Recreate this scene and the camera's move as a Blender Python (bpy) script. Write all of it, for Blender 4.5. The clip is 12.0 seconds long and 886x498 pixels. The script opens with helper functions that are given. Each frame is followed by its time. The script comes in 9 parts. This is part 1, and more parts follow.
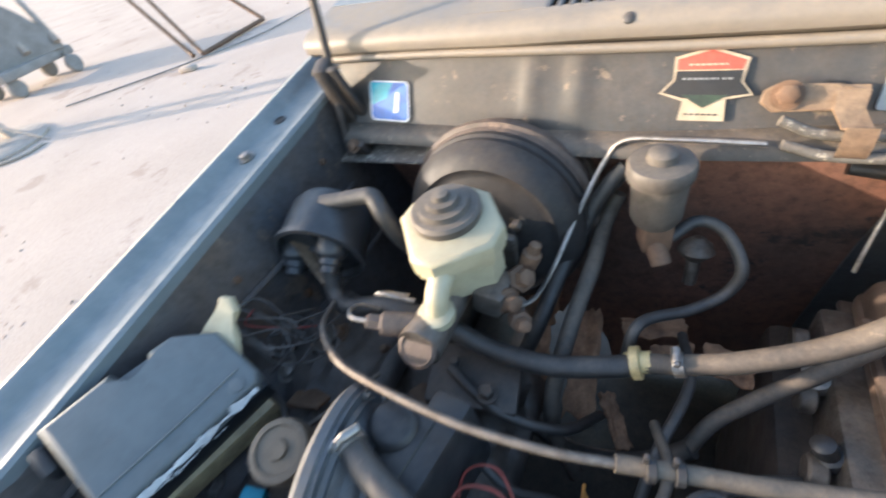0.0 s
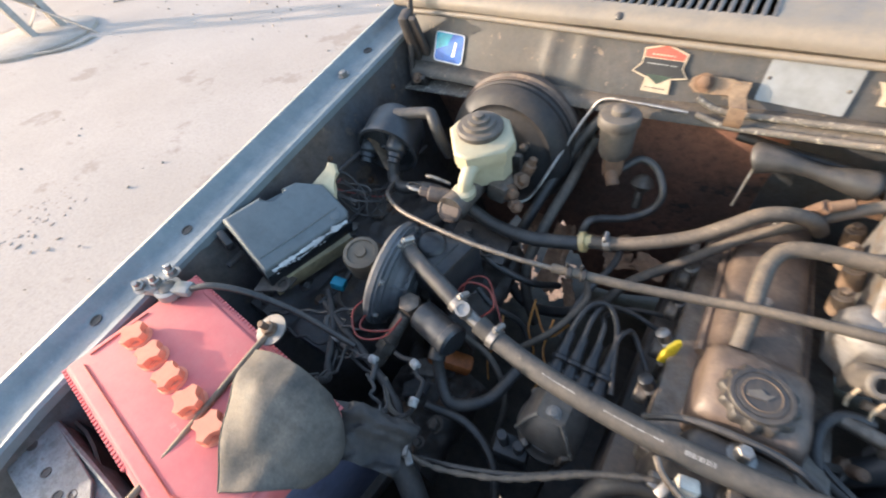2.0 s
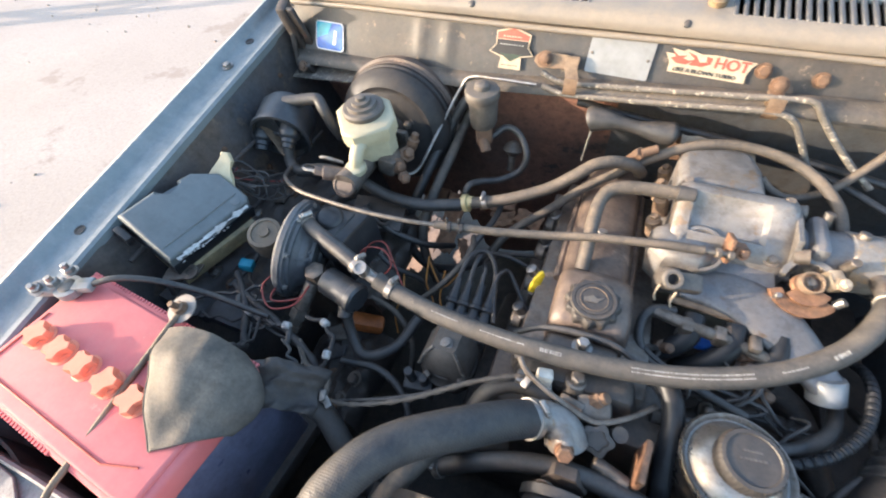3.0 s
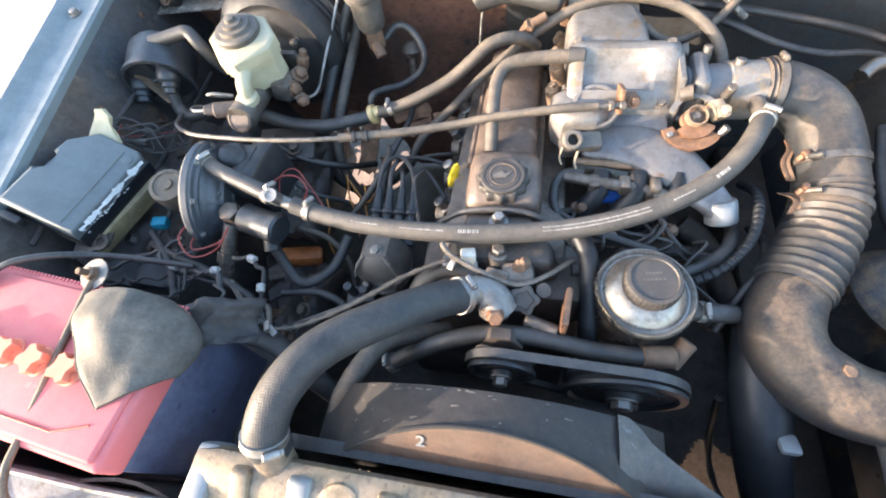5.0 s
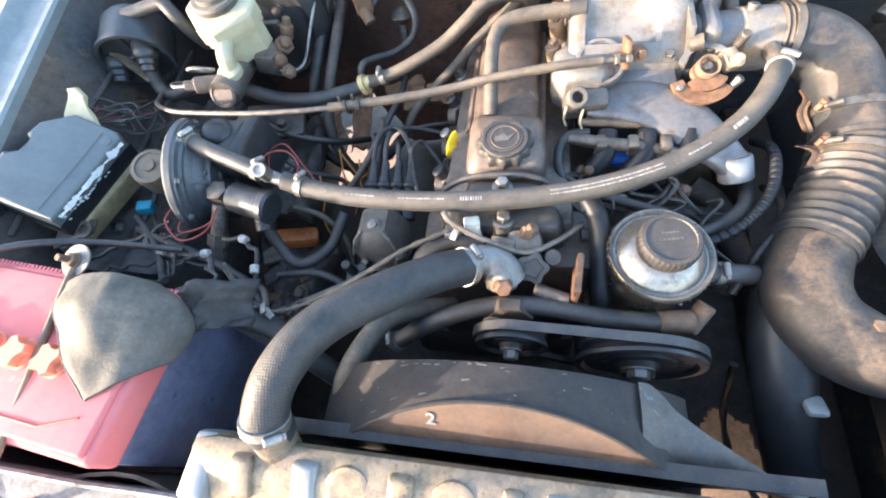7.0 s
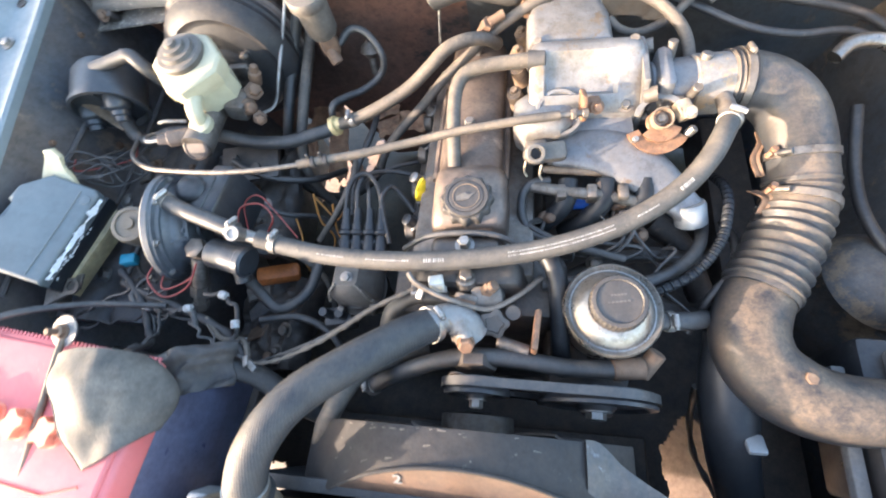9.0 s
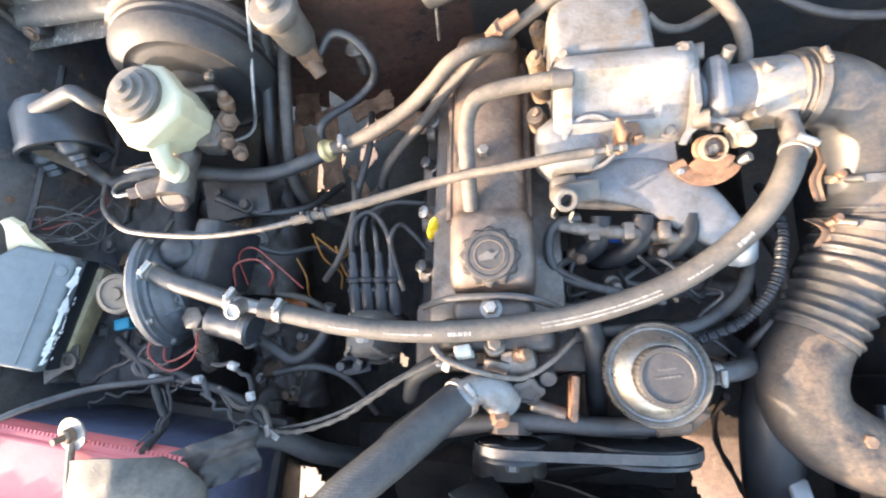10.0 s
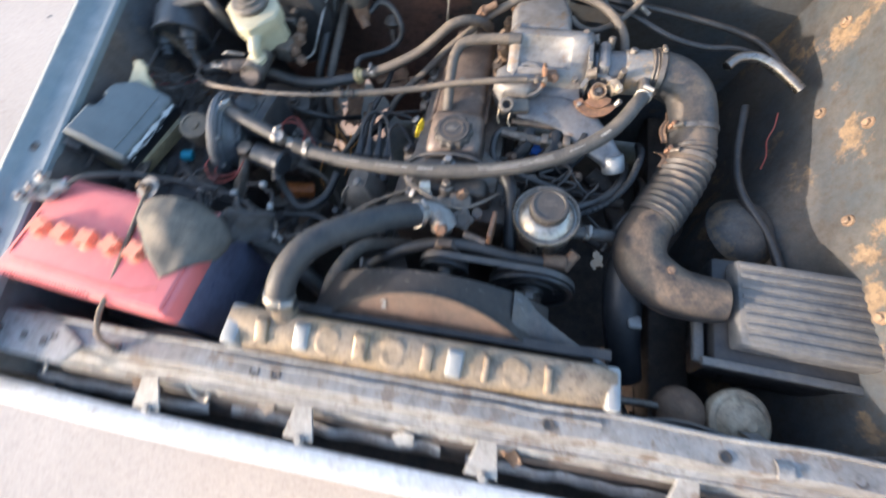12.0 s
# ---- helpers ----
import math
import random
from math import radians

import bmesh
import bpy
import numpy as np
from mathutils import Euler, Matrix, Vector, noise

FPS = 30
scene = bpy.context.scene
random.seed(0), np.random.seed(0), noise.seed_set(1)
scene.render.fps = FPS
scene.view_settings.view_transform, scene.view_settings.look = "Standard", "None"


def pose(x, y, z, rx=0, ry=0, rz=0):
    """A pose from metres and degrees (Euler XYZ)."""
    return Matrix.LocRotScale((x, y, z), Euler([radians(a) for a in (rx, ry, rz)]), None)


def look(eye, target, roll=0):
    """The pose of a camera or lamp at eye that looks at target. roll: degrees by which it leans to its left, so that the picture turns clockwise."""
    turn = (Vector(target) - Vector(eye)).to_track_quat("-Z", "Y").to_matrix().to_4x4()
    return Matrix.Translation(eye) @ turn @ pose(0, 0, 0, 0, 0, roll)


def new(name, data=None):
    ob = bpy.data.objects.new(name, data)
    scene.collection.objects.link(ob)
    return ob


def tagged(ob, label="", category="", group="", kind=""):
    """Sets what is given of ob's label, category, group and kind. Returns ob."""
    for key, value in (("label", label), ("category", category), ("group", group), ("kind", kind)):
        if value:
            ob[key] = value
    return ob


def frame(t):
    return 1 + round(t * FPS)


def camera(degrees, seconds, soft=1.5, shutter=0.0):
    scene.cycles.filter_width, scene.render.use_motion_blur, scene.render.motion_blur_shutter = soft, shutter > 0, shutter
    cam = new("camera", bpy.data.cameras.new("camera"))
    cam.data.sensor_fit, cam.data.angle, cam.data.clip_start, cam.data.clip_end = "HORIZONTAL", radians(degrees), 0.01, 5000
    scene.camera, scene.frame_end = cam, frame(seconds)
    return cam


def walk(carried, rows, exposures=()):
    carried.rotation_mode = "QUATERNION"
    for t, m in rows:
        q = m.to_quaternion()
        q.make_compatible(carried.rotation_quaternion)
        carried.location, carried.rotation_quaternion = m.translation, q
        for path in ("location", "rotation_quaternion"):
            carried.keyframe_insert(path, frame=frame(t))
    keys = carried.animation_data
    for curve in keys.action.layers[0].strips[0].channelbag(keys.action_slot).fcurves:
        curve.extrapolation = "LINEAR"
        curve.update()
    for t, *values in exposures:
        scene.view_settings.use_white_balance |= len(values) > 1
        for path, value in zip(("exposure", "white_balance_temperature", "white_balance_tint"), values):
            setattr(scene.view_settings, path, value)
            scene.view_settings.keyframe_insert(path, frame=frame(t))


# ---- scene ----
cam = camera(91.8, 12.0, soft=1.9, shutter=0.5)
PATH = [
    (0, (-0.2335, -0.0781, 1.2675), (-0.6885, 0.5189, 0.6068), -16.01),
    (0.5, (-0.247, -0.1633, 1.299), (-0.7573, 0.3797, 0.6322), -12.75),
    (1, (-0.2221, -0.1973, 1.3132), (-0.7311, 0.322, 0.6267), -12.19),
    (1.5, (-0.1641, -0.2402, 1.3346), (-0.653, 0.2543, 0.6159), -12.25),
    (2, (-0.1186, -0.2925, 1.377), (-0.5648, 0.2235, 0.6459), -9.70),
    (2.5, (-0.082, -0.3146, 1.3946), (-0.4364, 0.2442, 0.6449), -7.25),
    (3, (-0.0349, -0.3379, 1.4106), (-0.3239, 0.2361, 0.6445), -5.76),
    (3.5, (-0.0115, -0.3578, 1.4147), (-0.2753, 0.2128, 0.6371), -5.82),
    (3.7, (0.0007, -0.3637, 1.4017), (-0.2391, 0.2032, 0.6136), -7.13),
    (5.3, (0.0354, -0.3648, 1.3813), (-0.1429, 0.1079, 0.5183), -14.28),
    (5.5, (0.0356, -0.3586, 1.386), (-0.1413, 0.1137, 0.5225), -15.05),
    (6, (0.0284, -0.3591, 1.3771), (-0.1463, 0.1048, 0.5087), -16.00),
    (6.5, (0.0266, -0.3705, 1.3572), (-0.1486, 0.0908, 0.4874), -16.12),
    (8.3, (0.0197, -0.3548, 1.3406), (-0.1578, 0.0798, 0.4577), -16.00),
    (8.5, (0.0343, -0.3493, 1.3475), (-0.1493, 0.0907, 0.4685), -16.33),
    (9, (0.0692, -0.2815, 1.4113), (-0.1049, 0.1163, 0.5105), -20.38),
    (9.5, (0.0574, -0.1497, 1.4181), (-0.1127, 0.1011, 0.4651), -34.81),
    (10, (0.0315, -0.1042, 1.416), (-0.1367, 0.126, 0.4575), -36.57),
    (10.5, (-0.024, -0.1003, 1.4203), (-0.1892, 0.1116, 0.4571), -37.32),
    (11, (-0.0138, -0.1788, 1.4501), (-0.1256, 0.0544, 0.4841), -24.52),
    (11.5, (0.0356, -0.2968, 1.5082), (-0.0384, 0.0683, 0.5801), -11.36),
    (12, (0.1159, -0.5069, 1.5323), (-0.0218, -0.0932, 0.6324), -9.12),
]
EXPOSURE = [(0.0, 2.42, 5950, 11), (0.5, 2.30, 6050, 11), (1.5, 2.25, 6050, 11), (3.0, 2.58, 6050, 11), (3.6, 2.62, 6050, 11), (5.5, 3.19, 6000, 11), (8.5, 3.32, 6100, 12), (9.5, 3.56, 6300, 13), (10.5, 3.61, 6350, 13), (11.0, 3.60, 6250, 12), (11.5, 3.28, 5950, 11), (11.8, 2.80, 5800, 11), (12.0, 2.45, 5700, 11)]
walk(cam, [(t, look(eye, target, roll)) for t, eye, target, roll in PATH], EXPOSURE)

# ---- world and sun ----
SUN_FROM = Vector((-0.90, -0.42, 0.20)).normalized()
world = bpy.data.worlds.new("sky")
scene.world = world
world.use_nodes = True
wn = world.node_tree
wn.nodes.clear()
sky = wn.nodes.new("ShaderNodeTexSky")
sky.sky_type, sky.sun_disc = "NISHITA", False
sky.sun_elevation = math.asin(SUN_FROM.z)
sky.sun_rotation = math.atan2(SUN_FROM.x, SUN_FROM.y)
sky.dust_density = 2.0
wbg = wn.nodes.new("ShaderNodeBackground")
wbg.inputs["Strength"].default_value = 0.15
wout = wn.nodes.new("ShaderNodeOutputWorld")
wn.links.new(sky.outputs["Color"], wbg.inputs["Color"])
wn.links.new(wbg.outputs["Background"], wout.inputs["Surface"])
sun_data = bpy.data.lights.new("sun", "SUN")
sun_data.energy, sun_data.angle, sun_data.color = 2.0, radians(0.8), (1.0, 0.80, 0.60)
sun = new("sun", sun_data)
sun.matrix_world = look(SUN_FROM * 20, (0, 0, 0))

# ---- materials ----
DUST = (0.34, 0.25, 0.17)


def mat(name, base, rough=0.6, metal=0.0, second=None, scale=30.0, mix=0.5, dust=0.0, dust_col=DUST, bump=0.15,
        bump_scale=120.0, wear=None, wear_amt=0.0, wear_scale=18.0, spec=0.5, per_object=0.0, weave=False, grime=0.0, grime_col=(0.035, 0.026, 0.02), mottle=0.3):
    """A procedural surface: base and second colour in patches, worn spots, settled dust on what faces up, fine relief."""
    m = bpy.data.materials.new(name)
    m.use_nodes = True
    nt = m.node_tree
    nodes, link = nt.nodes, nt.links.new
    bsdf = nodes["Principled BSDF"]
    bsdf.inputs["Metallic"].default_value = metal
    bsdf.inputs["Specular IOR Level"].default_value = spec
    geo = nodes.new("ShaderNodeNewGeometry")

    def noise_tex(sc, detail=5.0, rgh=0.6):
        n = nodes.new("ShaderNodeTexNoise")
        n.inputs["Scale"].default_value, n.inputs["Detail"].default_value, n.inputs["Roughness"].default_value = sc, detail, rgh
        link(geo.outputs["Position"], n.inputs["Vector"])
        return n.outputs["Fac"]

    def ramp(src, lo, hi):
        r = nodes.new("ShaderNodeMapRange")
        r.inputs["From Min"].default_value, r.inputs["From Max"].default_value = lo, hi
        link(src, r.inputs["Value"])
        return r.outputs["Result"]

    def times(a, b):
        n = nodes.new("ShaderNodeMath")
        n.operation = "MULTIPLY"
        for k, v in enumerate((a, b)):
            if isinstance(v, (int, float)):
                n.inputs[k].default_value = v
            else:
                link(v, n.inputs[k])
        return n.outputs["Value"]

    def blend(fac, a, b):
        n = nodes.new("ShaderNodeMix")
        n.data_type = "RGBA"
        link(fac, n.inputs["Factor"])
        for k, v in ((6, a), (7, b)):
            if isinstance(v, tuple):
                n.inputs[k].default_value = (*v, 1.0)
            else:
                link(v, n.inputs[k])
        return n.outputs[2]

    if second is None:
        second = tuple(c * 0.6 for c in base)
    big = noise_tex(scale, 6.0)
    col = blend(times(ramp(big, 0.35, 0.68), mix * 2 if mix < 0.5 else 1.0), base, second)
    if wear is not None:
        w = noise_tex(wear_scale, 8.0, 0.72)
        lo = 0.66 - 0.3 * wear_amt
        col = blend(ramp(w, lo, lo + 0.05), col, wear)
    if grime > 0:
        g1 = times(ramp(noise_tex(48.0, 9.0, 0.75), 0.50, 0.62), grime)
        col = blend(g1, col, grime_col)
        g2 = times(ramp(noise_tex(190.0, 6.0, 0.7), 0.58, 0.66), min(1.0, grime * 1.3))
        col = blend(g2, col, tuple(c * 1.6 for c in grime_col))
    if mottle > 0:
        tone = nodes.new("ShaderNodeHueSaturation")
        link(col, tone.inputs["Color"])
        link(ramp_to(nodes, link, ramp(noise_tex(75.0, 8.0, 0.8), 0.3, 0.7), 1 - mottle, 1 + mottle), tone.inputs["Value"])
        col = tone.outputs["Color"]
    rough_src = ramp(noise_tex(scale * 2.3), 0.2, 0.8)
    rr = nodes.new("ShaderNodeMapRange")
    rr.inputs["To Min"].default_value, rr.inputs["To Max"].default_value = max(0.03, rough - 0.13), min(1.0, rough + 0.13)
    link(rough_src, rr.inputs["Value"])
    rough_out = rr.outputs["Result"]
    if dust > 0:
        sep = nodes.new("ShaderNodeSeparateXYZ")
        link(geo.outputs["Normal"], sep.inputs["Vector"])
        up = ramp(sep.outputs["Z"], 0.1, 0.95)
        d = times(times(up, ramp(noise_tex(26.0, 9.0, 0.74), 0.34, 0.66)), dust)
        fine = ramp(noise_tex(240.0, 3.0), 0.3, 0.7)
        d2 = times(d, ramp(fine, -1.2, 1.0))
        col = blend(d2, col, dust_col)
        mm = nodes.new("ShaderNodeMix")
        mm.data_type = "FLOAT"
        link(d2, mm.inputs[0])
        link(rough_out, mm.inputs[2])
        mm.inputs[3].default_value = 0.95
        rough_out = mm.outputs[0]
        if metal > 0:
            mt = nodes.new("ShaderNodeMapRange")
            mt.inputs["To Min"].default_value, mt.inputs["To Max"].default_value = metal, 0.0
            link(d2, mt.inputs["Value"])
            link(mt.outputs["Result"], bsdf.inputs["Metallic"])
    if per_object:
        info = nodes.new("ShaderNodeObjectInfo")
        hsv = nodes.new("ShaderNodeHueSaturation")
        link(col, hsv.inputs["Color"])
        link(ramp_to(nodes, link, info.outputs["Random"], 1 - per_object, 1 + per_object), hsv.inputs["Value"])
        col = hsv.outputs["Color"]
    link(col, bsdf.inputs["Base Color"])
    link(rough_out, bsdf.inputs["Roughness"])
    if bump > 0:
        b = nodes.new("ShaderNodeBump")
        b.inputs["Strength"].default_value, b.inputs["Distance"].default_value = bump, 0.002
        if weave:
            vor = nodes.new("ShaderNodeTexVoronoi")
            vor.inputs["Scale"].default_value = bump_scale
            vor.inputs["Randomness"].default_value = 0.25
            link(geo.outputs["Position"], vor.inputs["Vector"])
            link(vor.outputs["Distance"], b.inputs["Height"])
        else:
            link(noise_tex(bump_scale, 6.0, 0.65), b.inputs["Height"])
        link(b.outputs["Normal"], bsdf.inputs["Normal"])
    return m


def ramp_to(nodes, link, src, lo, hi):
    r = nodes.new("ShaderNodeMapRange")
    r.inputs["To Min"].default_value, r.inputs["To Max"].default_value = lo, hi
    link(src, r.inputs["Value"])
    return r.outputs["Result"]


M_GROUND = mat("ground_dirt", (0.455, 0.38, 0.322), 0.95, second=(0.40, 0.33, 0.275), scale=0.9, bump=0.8, bump_scale=22.0,
               wear=(0.345, 0.275, 0.225), wear_amt=0.30, wear_scale=1.4, spec=0.1, grime=0.35, grime_col=(0.30, 0.235, 0.19), mottle=0.12)
M_PAINT = mat("grey_blue_paint", (0.152, 0.174, 0.178), 0.42, second=(0.12, 0.138, 0.142), scale=12, dust=0.45,
              dust_col=(0.40, 0.38, 0.36), wear=(0.28, 0.29, 0.30), wear_amt=0.06, wear_scale=40, bump=0.05, mottle=0.1)
M_APRON = mat("dirty_apron_paint", (0.050, 0.054, 0.062), 0.5, second=(0.085, 0.064, 0.050), scale=7, dust=0.5, dust_col=(0.20, 0.155, 0.115),
              wear=(0.13, 0.098, 0.074), wear_amt=0.22, wear_scale=11, bump=0.35, grime=0.5, grime_col=(0.022, 0.018, 0.016))
# Base blued and darkened as shade; tan wear also stands for sun.
M_APRON_R = mat("dusty_apron_paint_shade_blue", (0.036, 0.045, 0.054), 0.55, second=(0.062, 0.057, 0.051), scale=7, dust=0.4,
                wear=(0.155, 0.108, 0.066), wear_amt=0.38, wear_scale=8, bump=0.45, grime=0.6)
M_FIRE = mat("firewall_paint", (0.041, 0.036, 0.031), 0.5, second=(0.037, 0.040, 0.042), scale=5, dust=0.35,
             wear=(0.15, 0.115, 0.08), wear_amt=0.2, wear_scale=38, bump=0.2, grime=0.35)
M_NAVYBULK = mat("dark_blue_bulkhead_and_shadow", (0.050, 0.060, 0.070), 0.5, second=(0.085, 0.075, 0.064), scale=6, dust=0.5, bump=0.3, wear=(0.12, 0.09, 0.065), wear_amt=0.16, wear_scale=18, grime=0.4)
M_OLIVE = mat("dusty_olive_can", (0.105, 0.084, 0.058), 0.55, second=(0.068, 0.054, 0.039), scale=26, dust=0.5, dust_col=(0.215, 0.172, 0.12), bump=0.2, grime=0.4)
M_BULK = mat("rusty_bulkhead", (0.13, 0.078, 0.060), 0.6, second=(0.30, 0.135, 0.085), scale=4.5, dust=0.4,
             wear=(0.045, 0.038, 0.036), wear_amt=0.20, wear_scale=7, bump=0.35, grime=0.4)
M_COWL = mat("cowl_paint_dusty", (0.17, 0.15, 0.128), 0.42, second=(0.20, 0.17, 0.135), scale=10, dust=0.8,
             dust_col=(0.30, 0.24, 0.172), wear=(0.12, 0.085, 0.058), wear_amt=0.08, wear_scale=30, bump=0.12, mottle=0.1)
M_VENT = mat("grey_vent_paint", (0.055, 0.06, 0.066), 0.45, second=(0.085, 0.085, 0.085), scale=20, dust=0.25, bump=0.1)
M_LEDGE = mat("ledge_worn_paint", (0.12, 0.11, 0.097), 0.6, second=(0.07, 0.064, 0.056), scale=16, dust=0.5,
              wear=(0.36, 0.32, 0.26), wear_amt=0.34, wear_scale=130, bump=0.25, grime=0.4)
M_BLACK = mat("black_plastic", (0.018, 0.019, 0.022), 0.36, second=(0.030, 0.030, 0.031), scale=20, dust=0.22, dust_col=(0.2, 0.16, 0.12), bump=0.15, spec=0.4,
              wear=(0.10, 0.092, 0.082), wear_amt=0.02, wear_scale=50, grime=0.2)
# Grimy metal, and also the painted darkness of holes and gaps.
M_VOID = mat("grimy_metal_and_dark_fill", (0.028, 0.026, 0.026), 0.55, second=(0.062, 0.045, 0.035), scale=14, dust=0.4, dust_col=(0.22, 0.165, 0.115), bump=0.45,
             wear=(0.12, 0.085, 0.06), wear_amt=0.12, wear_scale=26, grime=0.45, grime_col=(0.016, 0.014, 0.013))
M_LID = mat("slate_plastic_lid", (0.122, 0.137, 0.137), 0.42, second=(0.094, 0.105, 0.104), scale=14, dust=0.3,
            dust_col=(0.20, 0.195, 0.187), bump=0.1, grime=0.2, grime_col=(0.07, 0.066, 0.062), mottle=0.1)
M_RUBBER = mat("black_rubber", (0.026, 0.027, 0.029), 0.45, second=(0.044, 0.041, 0.038), scale=35, dust=0.42,
               dust_col=(0.21, 0.165, 0.125), bump=0.15, wear=(0.09, 0.076, 0.062), wear_amt=0.05, wear_scale=70, grime=0.25)
M_RUBBER_DUSTY = mat("dusty_rubber", (0.043, 0.038, 0.034), 0.65, second=(0.078, 0.063, 0.049), scale=28, dust=0.72,
                     dust_col=(0.25, 0.188, 0.13), bump=0.25, wear=(0.17, 0.13, 0.092), wear_amt=0.08, wear_scale=60, grime=0.4)
M_HOSE = mat("dusty_gas_hose", (0.036, 0.035, 0.035), 0.62, second=(0.062, 0.055, 0.048), scale=24, dust=0.52,
             dust_col=(0.225, 0.182, 0.138), bump=0.15, wear=(0.11, 0.092, 0.074), wear_amt=0.06, wear_scale=50, grime=0.25, spec=0.35)
M_PRINT_GREY = mat("worn_grey_print", (0.42, 0.40, 0.37), 0.7, second=(0.22, 0.205, 0.185), scale=160, bump=0)
M_RIBBED = mat("braided_rubber", (0.023, 0.024, 0.027), 0.52, second=(0.036, 0.035, 0.035), scale=30, dust=0.24,
               dust_col=(0.22, 0.168, 0.12), bump=0.3, bump_scale=390, weave=True, spec=0.35)
M_DUCT = mat("duct_plastic_dusty", (0.024, 0.028, 0.033), 0.42, second=(0.05, 0.046, 0.042), scale=9, dust=0.58,
             dust_col=(0.33, 0.225, 0.135), bump=0.2, grime=0.3, spec=0.4)
M_RESO = mat("smooth_duct_plastic", (0.018, 0.020, 0.024), 0.45, second=(0.036, 0.032, 0.029), scale=7, dust=0.62,
             dust_col=(0.33, 0.225, 0.135), bump=0.15, grime=0.4, spec=0.3)
M_SEAM = mat("dark_seam_paint", (0.045, 0.044, 0.042), 0.55, second=(0.07, 0.060, 0.050), scale=12, dust=0.4,
             wear=(0.22, 0.18, 0.135), wear_amt=0.2, wear_scale=70, bump=0.25, grime=0.45)
M_DIRT = mat("dim_ground_brown", (0.33, 0.225, 0.165), 0.95, second=(0.27, 0.175, 0.125), scale=7, bump=0.6, bump_scale=50, grime=0.3, grime_col=(0.14, 0.09, 0.065))
M_MOUTH = mat("chalky_aluminium", (0.19, 0.185, 0.18), 0.52, metal=0.3, second=(0.23, 0.21, 0.185), scale=22, dust=0.3,
              wear=(0.33, 0.235, 0.14), wear_amt=0.46, wear_scale=26, bump=0.3, grime=0.35, grime_col=(0.12, 0.08, 0.05))
M_BROWN = mat("brown_shroud_plastic", (0.105, 0.060, 0.038), 0.55, second=(0.055, 0.036, 0.028), scale=14, dust=0.2, bump=0.15,
              wear=(0.22, 0.17, 0.13), wear_amt=-0.02, wear_scale=60, grime=0.4)
M_SHROUD = mat("dark_shroud_plastic", (0.024, 0.024, 0.025), 0.6, second=(0.038, 0.033, 0.029), scale=11, dust=0.16, dust_col=(0.15, 0.11, 0.08),
               wear=(0.15, 0.13, 0.11), wear_amt=0.06, wear_scale=70, bump=0.25, grime=0.35, spec=0.2)
M_SKIRT = mat("scuffed_shroud_plastic", (0.034, 0.035, 0.038), 0.4, second=(0.05, 0.045, 0.042), scale=12, dust=0.3,
              wear=(0.17, 0.175, 0.19), wear_amt=0.24, wear_scale=22, bump=0.2, grime=0.35, spec=0.4)
M_VALVE = mat("oily_valve_cover", (0.135, 0.095, 0.072), 0.38, metal=0.15, second=(0.058, 0.043, 0.036), scale=10, dust=0.62,
              dust_col=(0.31, 0.225, 0.158), wear=(0.27, 0.20, 0.145), wear_amt=0.26, wear_scale=11, bump=0.35, grime=0.5)
M_CAST = mat("cast_aluminium_dusty", (0.205, 0.198, 0.192), 0.47, metal=0.35, second=(0.165, 0.142, 0.118), scale=18, dust=0.32,
             dust_col=(0.27, 0.215, 0.155), bump=0.35, bump_scale=220, wear=(0.19, 0.128, 0.080), wear_amt=0.25, wear_scale=20, grime=0.45,
             grime_col=(0.09, 0.066, 0.047), mottle=0.25)
M_RUNNER = mat("grey_runner_aluminium", (0.165, 0.165, 0.172), 0.38, metal=0.4, second=(0.13, 0.125, 0.122), scale=14, dust=0.25, bump=0.2,
               wear=(0.15, 0.105, 0.075), wear_amt=0.12, wear_scale=22, grime=0.3, mottle=0.22)
M_STEEL = mat("zinc_steel", (0.36, 0.345, 0.325), 0.42, metal=0.85, second=(0.24, 0.215, 0.19), scale=40, dust=0.35, bump=0.15, grime=0.25)
M_DULL = mat("dull_steel", (0.16, 0.145, 0.13), 0.5, metal=0.6, second=(0.085, 0.068, 0.055), scale=40, dust=0.5, bump=0.25, grime=0.45)
M_SILVER = mat("silver_can", (0.34, 0.315, 0.285), 0.28, metal=0.9, second=(0.21, 0.18, 0.15), scale=16, dust=0.35,
               dust_col=(0.3, 0.24, 0.175), bump=0.12, wear=(0.13, 0.09, 0.06), wear_amt=0.16, wear_scale=26, grime=0.5, grime_col=(0.08, 0.062, 0.048))
M_BOOST = mat("rust_brown_drum", (0.095, 0.066, 0.052), 0.62, second=(0.045, 0.036, 0.032), scale=12, dust=0.6, dust_col=(0.24, 0.175, 0.125),
              wear=(0.17, 0.115, 0.08), wear_amt=0.2, wear_scale=14, bump=0.35, grime=0.5)
M_SHELL = mat("matt_black_shell", (0.020, 0.020, 0.022), 0.55, second=(0.036, 0.033, 0.032), scale=16, dust=0.35, dust_col=(0.16, 0.13, 0.10), bump=0.25, grime=0.35, spec=0.3)
M_RUST = mat("rusty_steel", (0.15, 0.085, 0.05), 0.8, metal=0.15, second=(0.085, 0.05, 0.032), scale=50, dust=0.4, bump=0.4)
M_COPPER = mat("copper_lever", (0.27, 0.135, 0.072), 0.65, metal=0.3, second=(0.12, 0.064, 0.038), scale=60, dust=0.3, bump=0.35, grime=0.45)
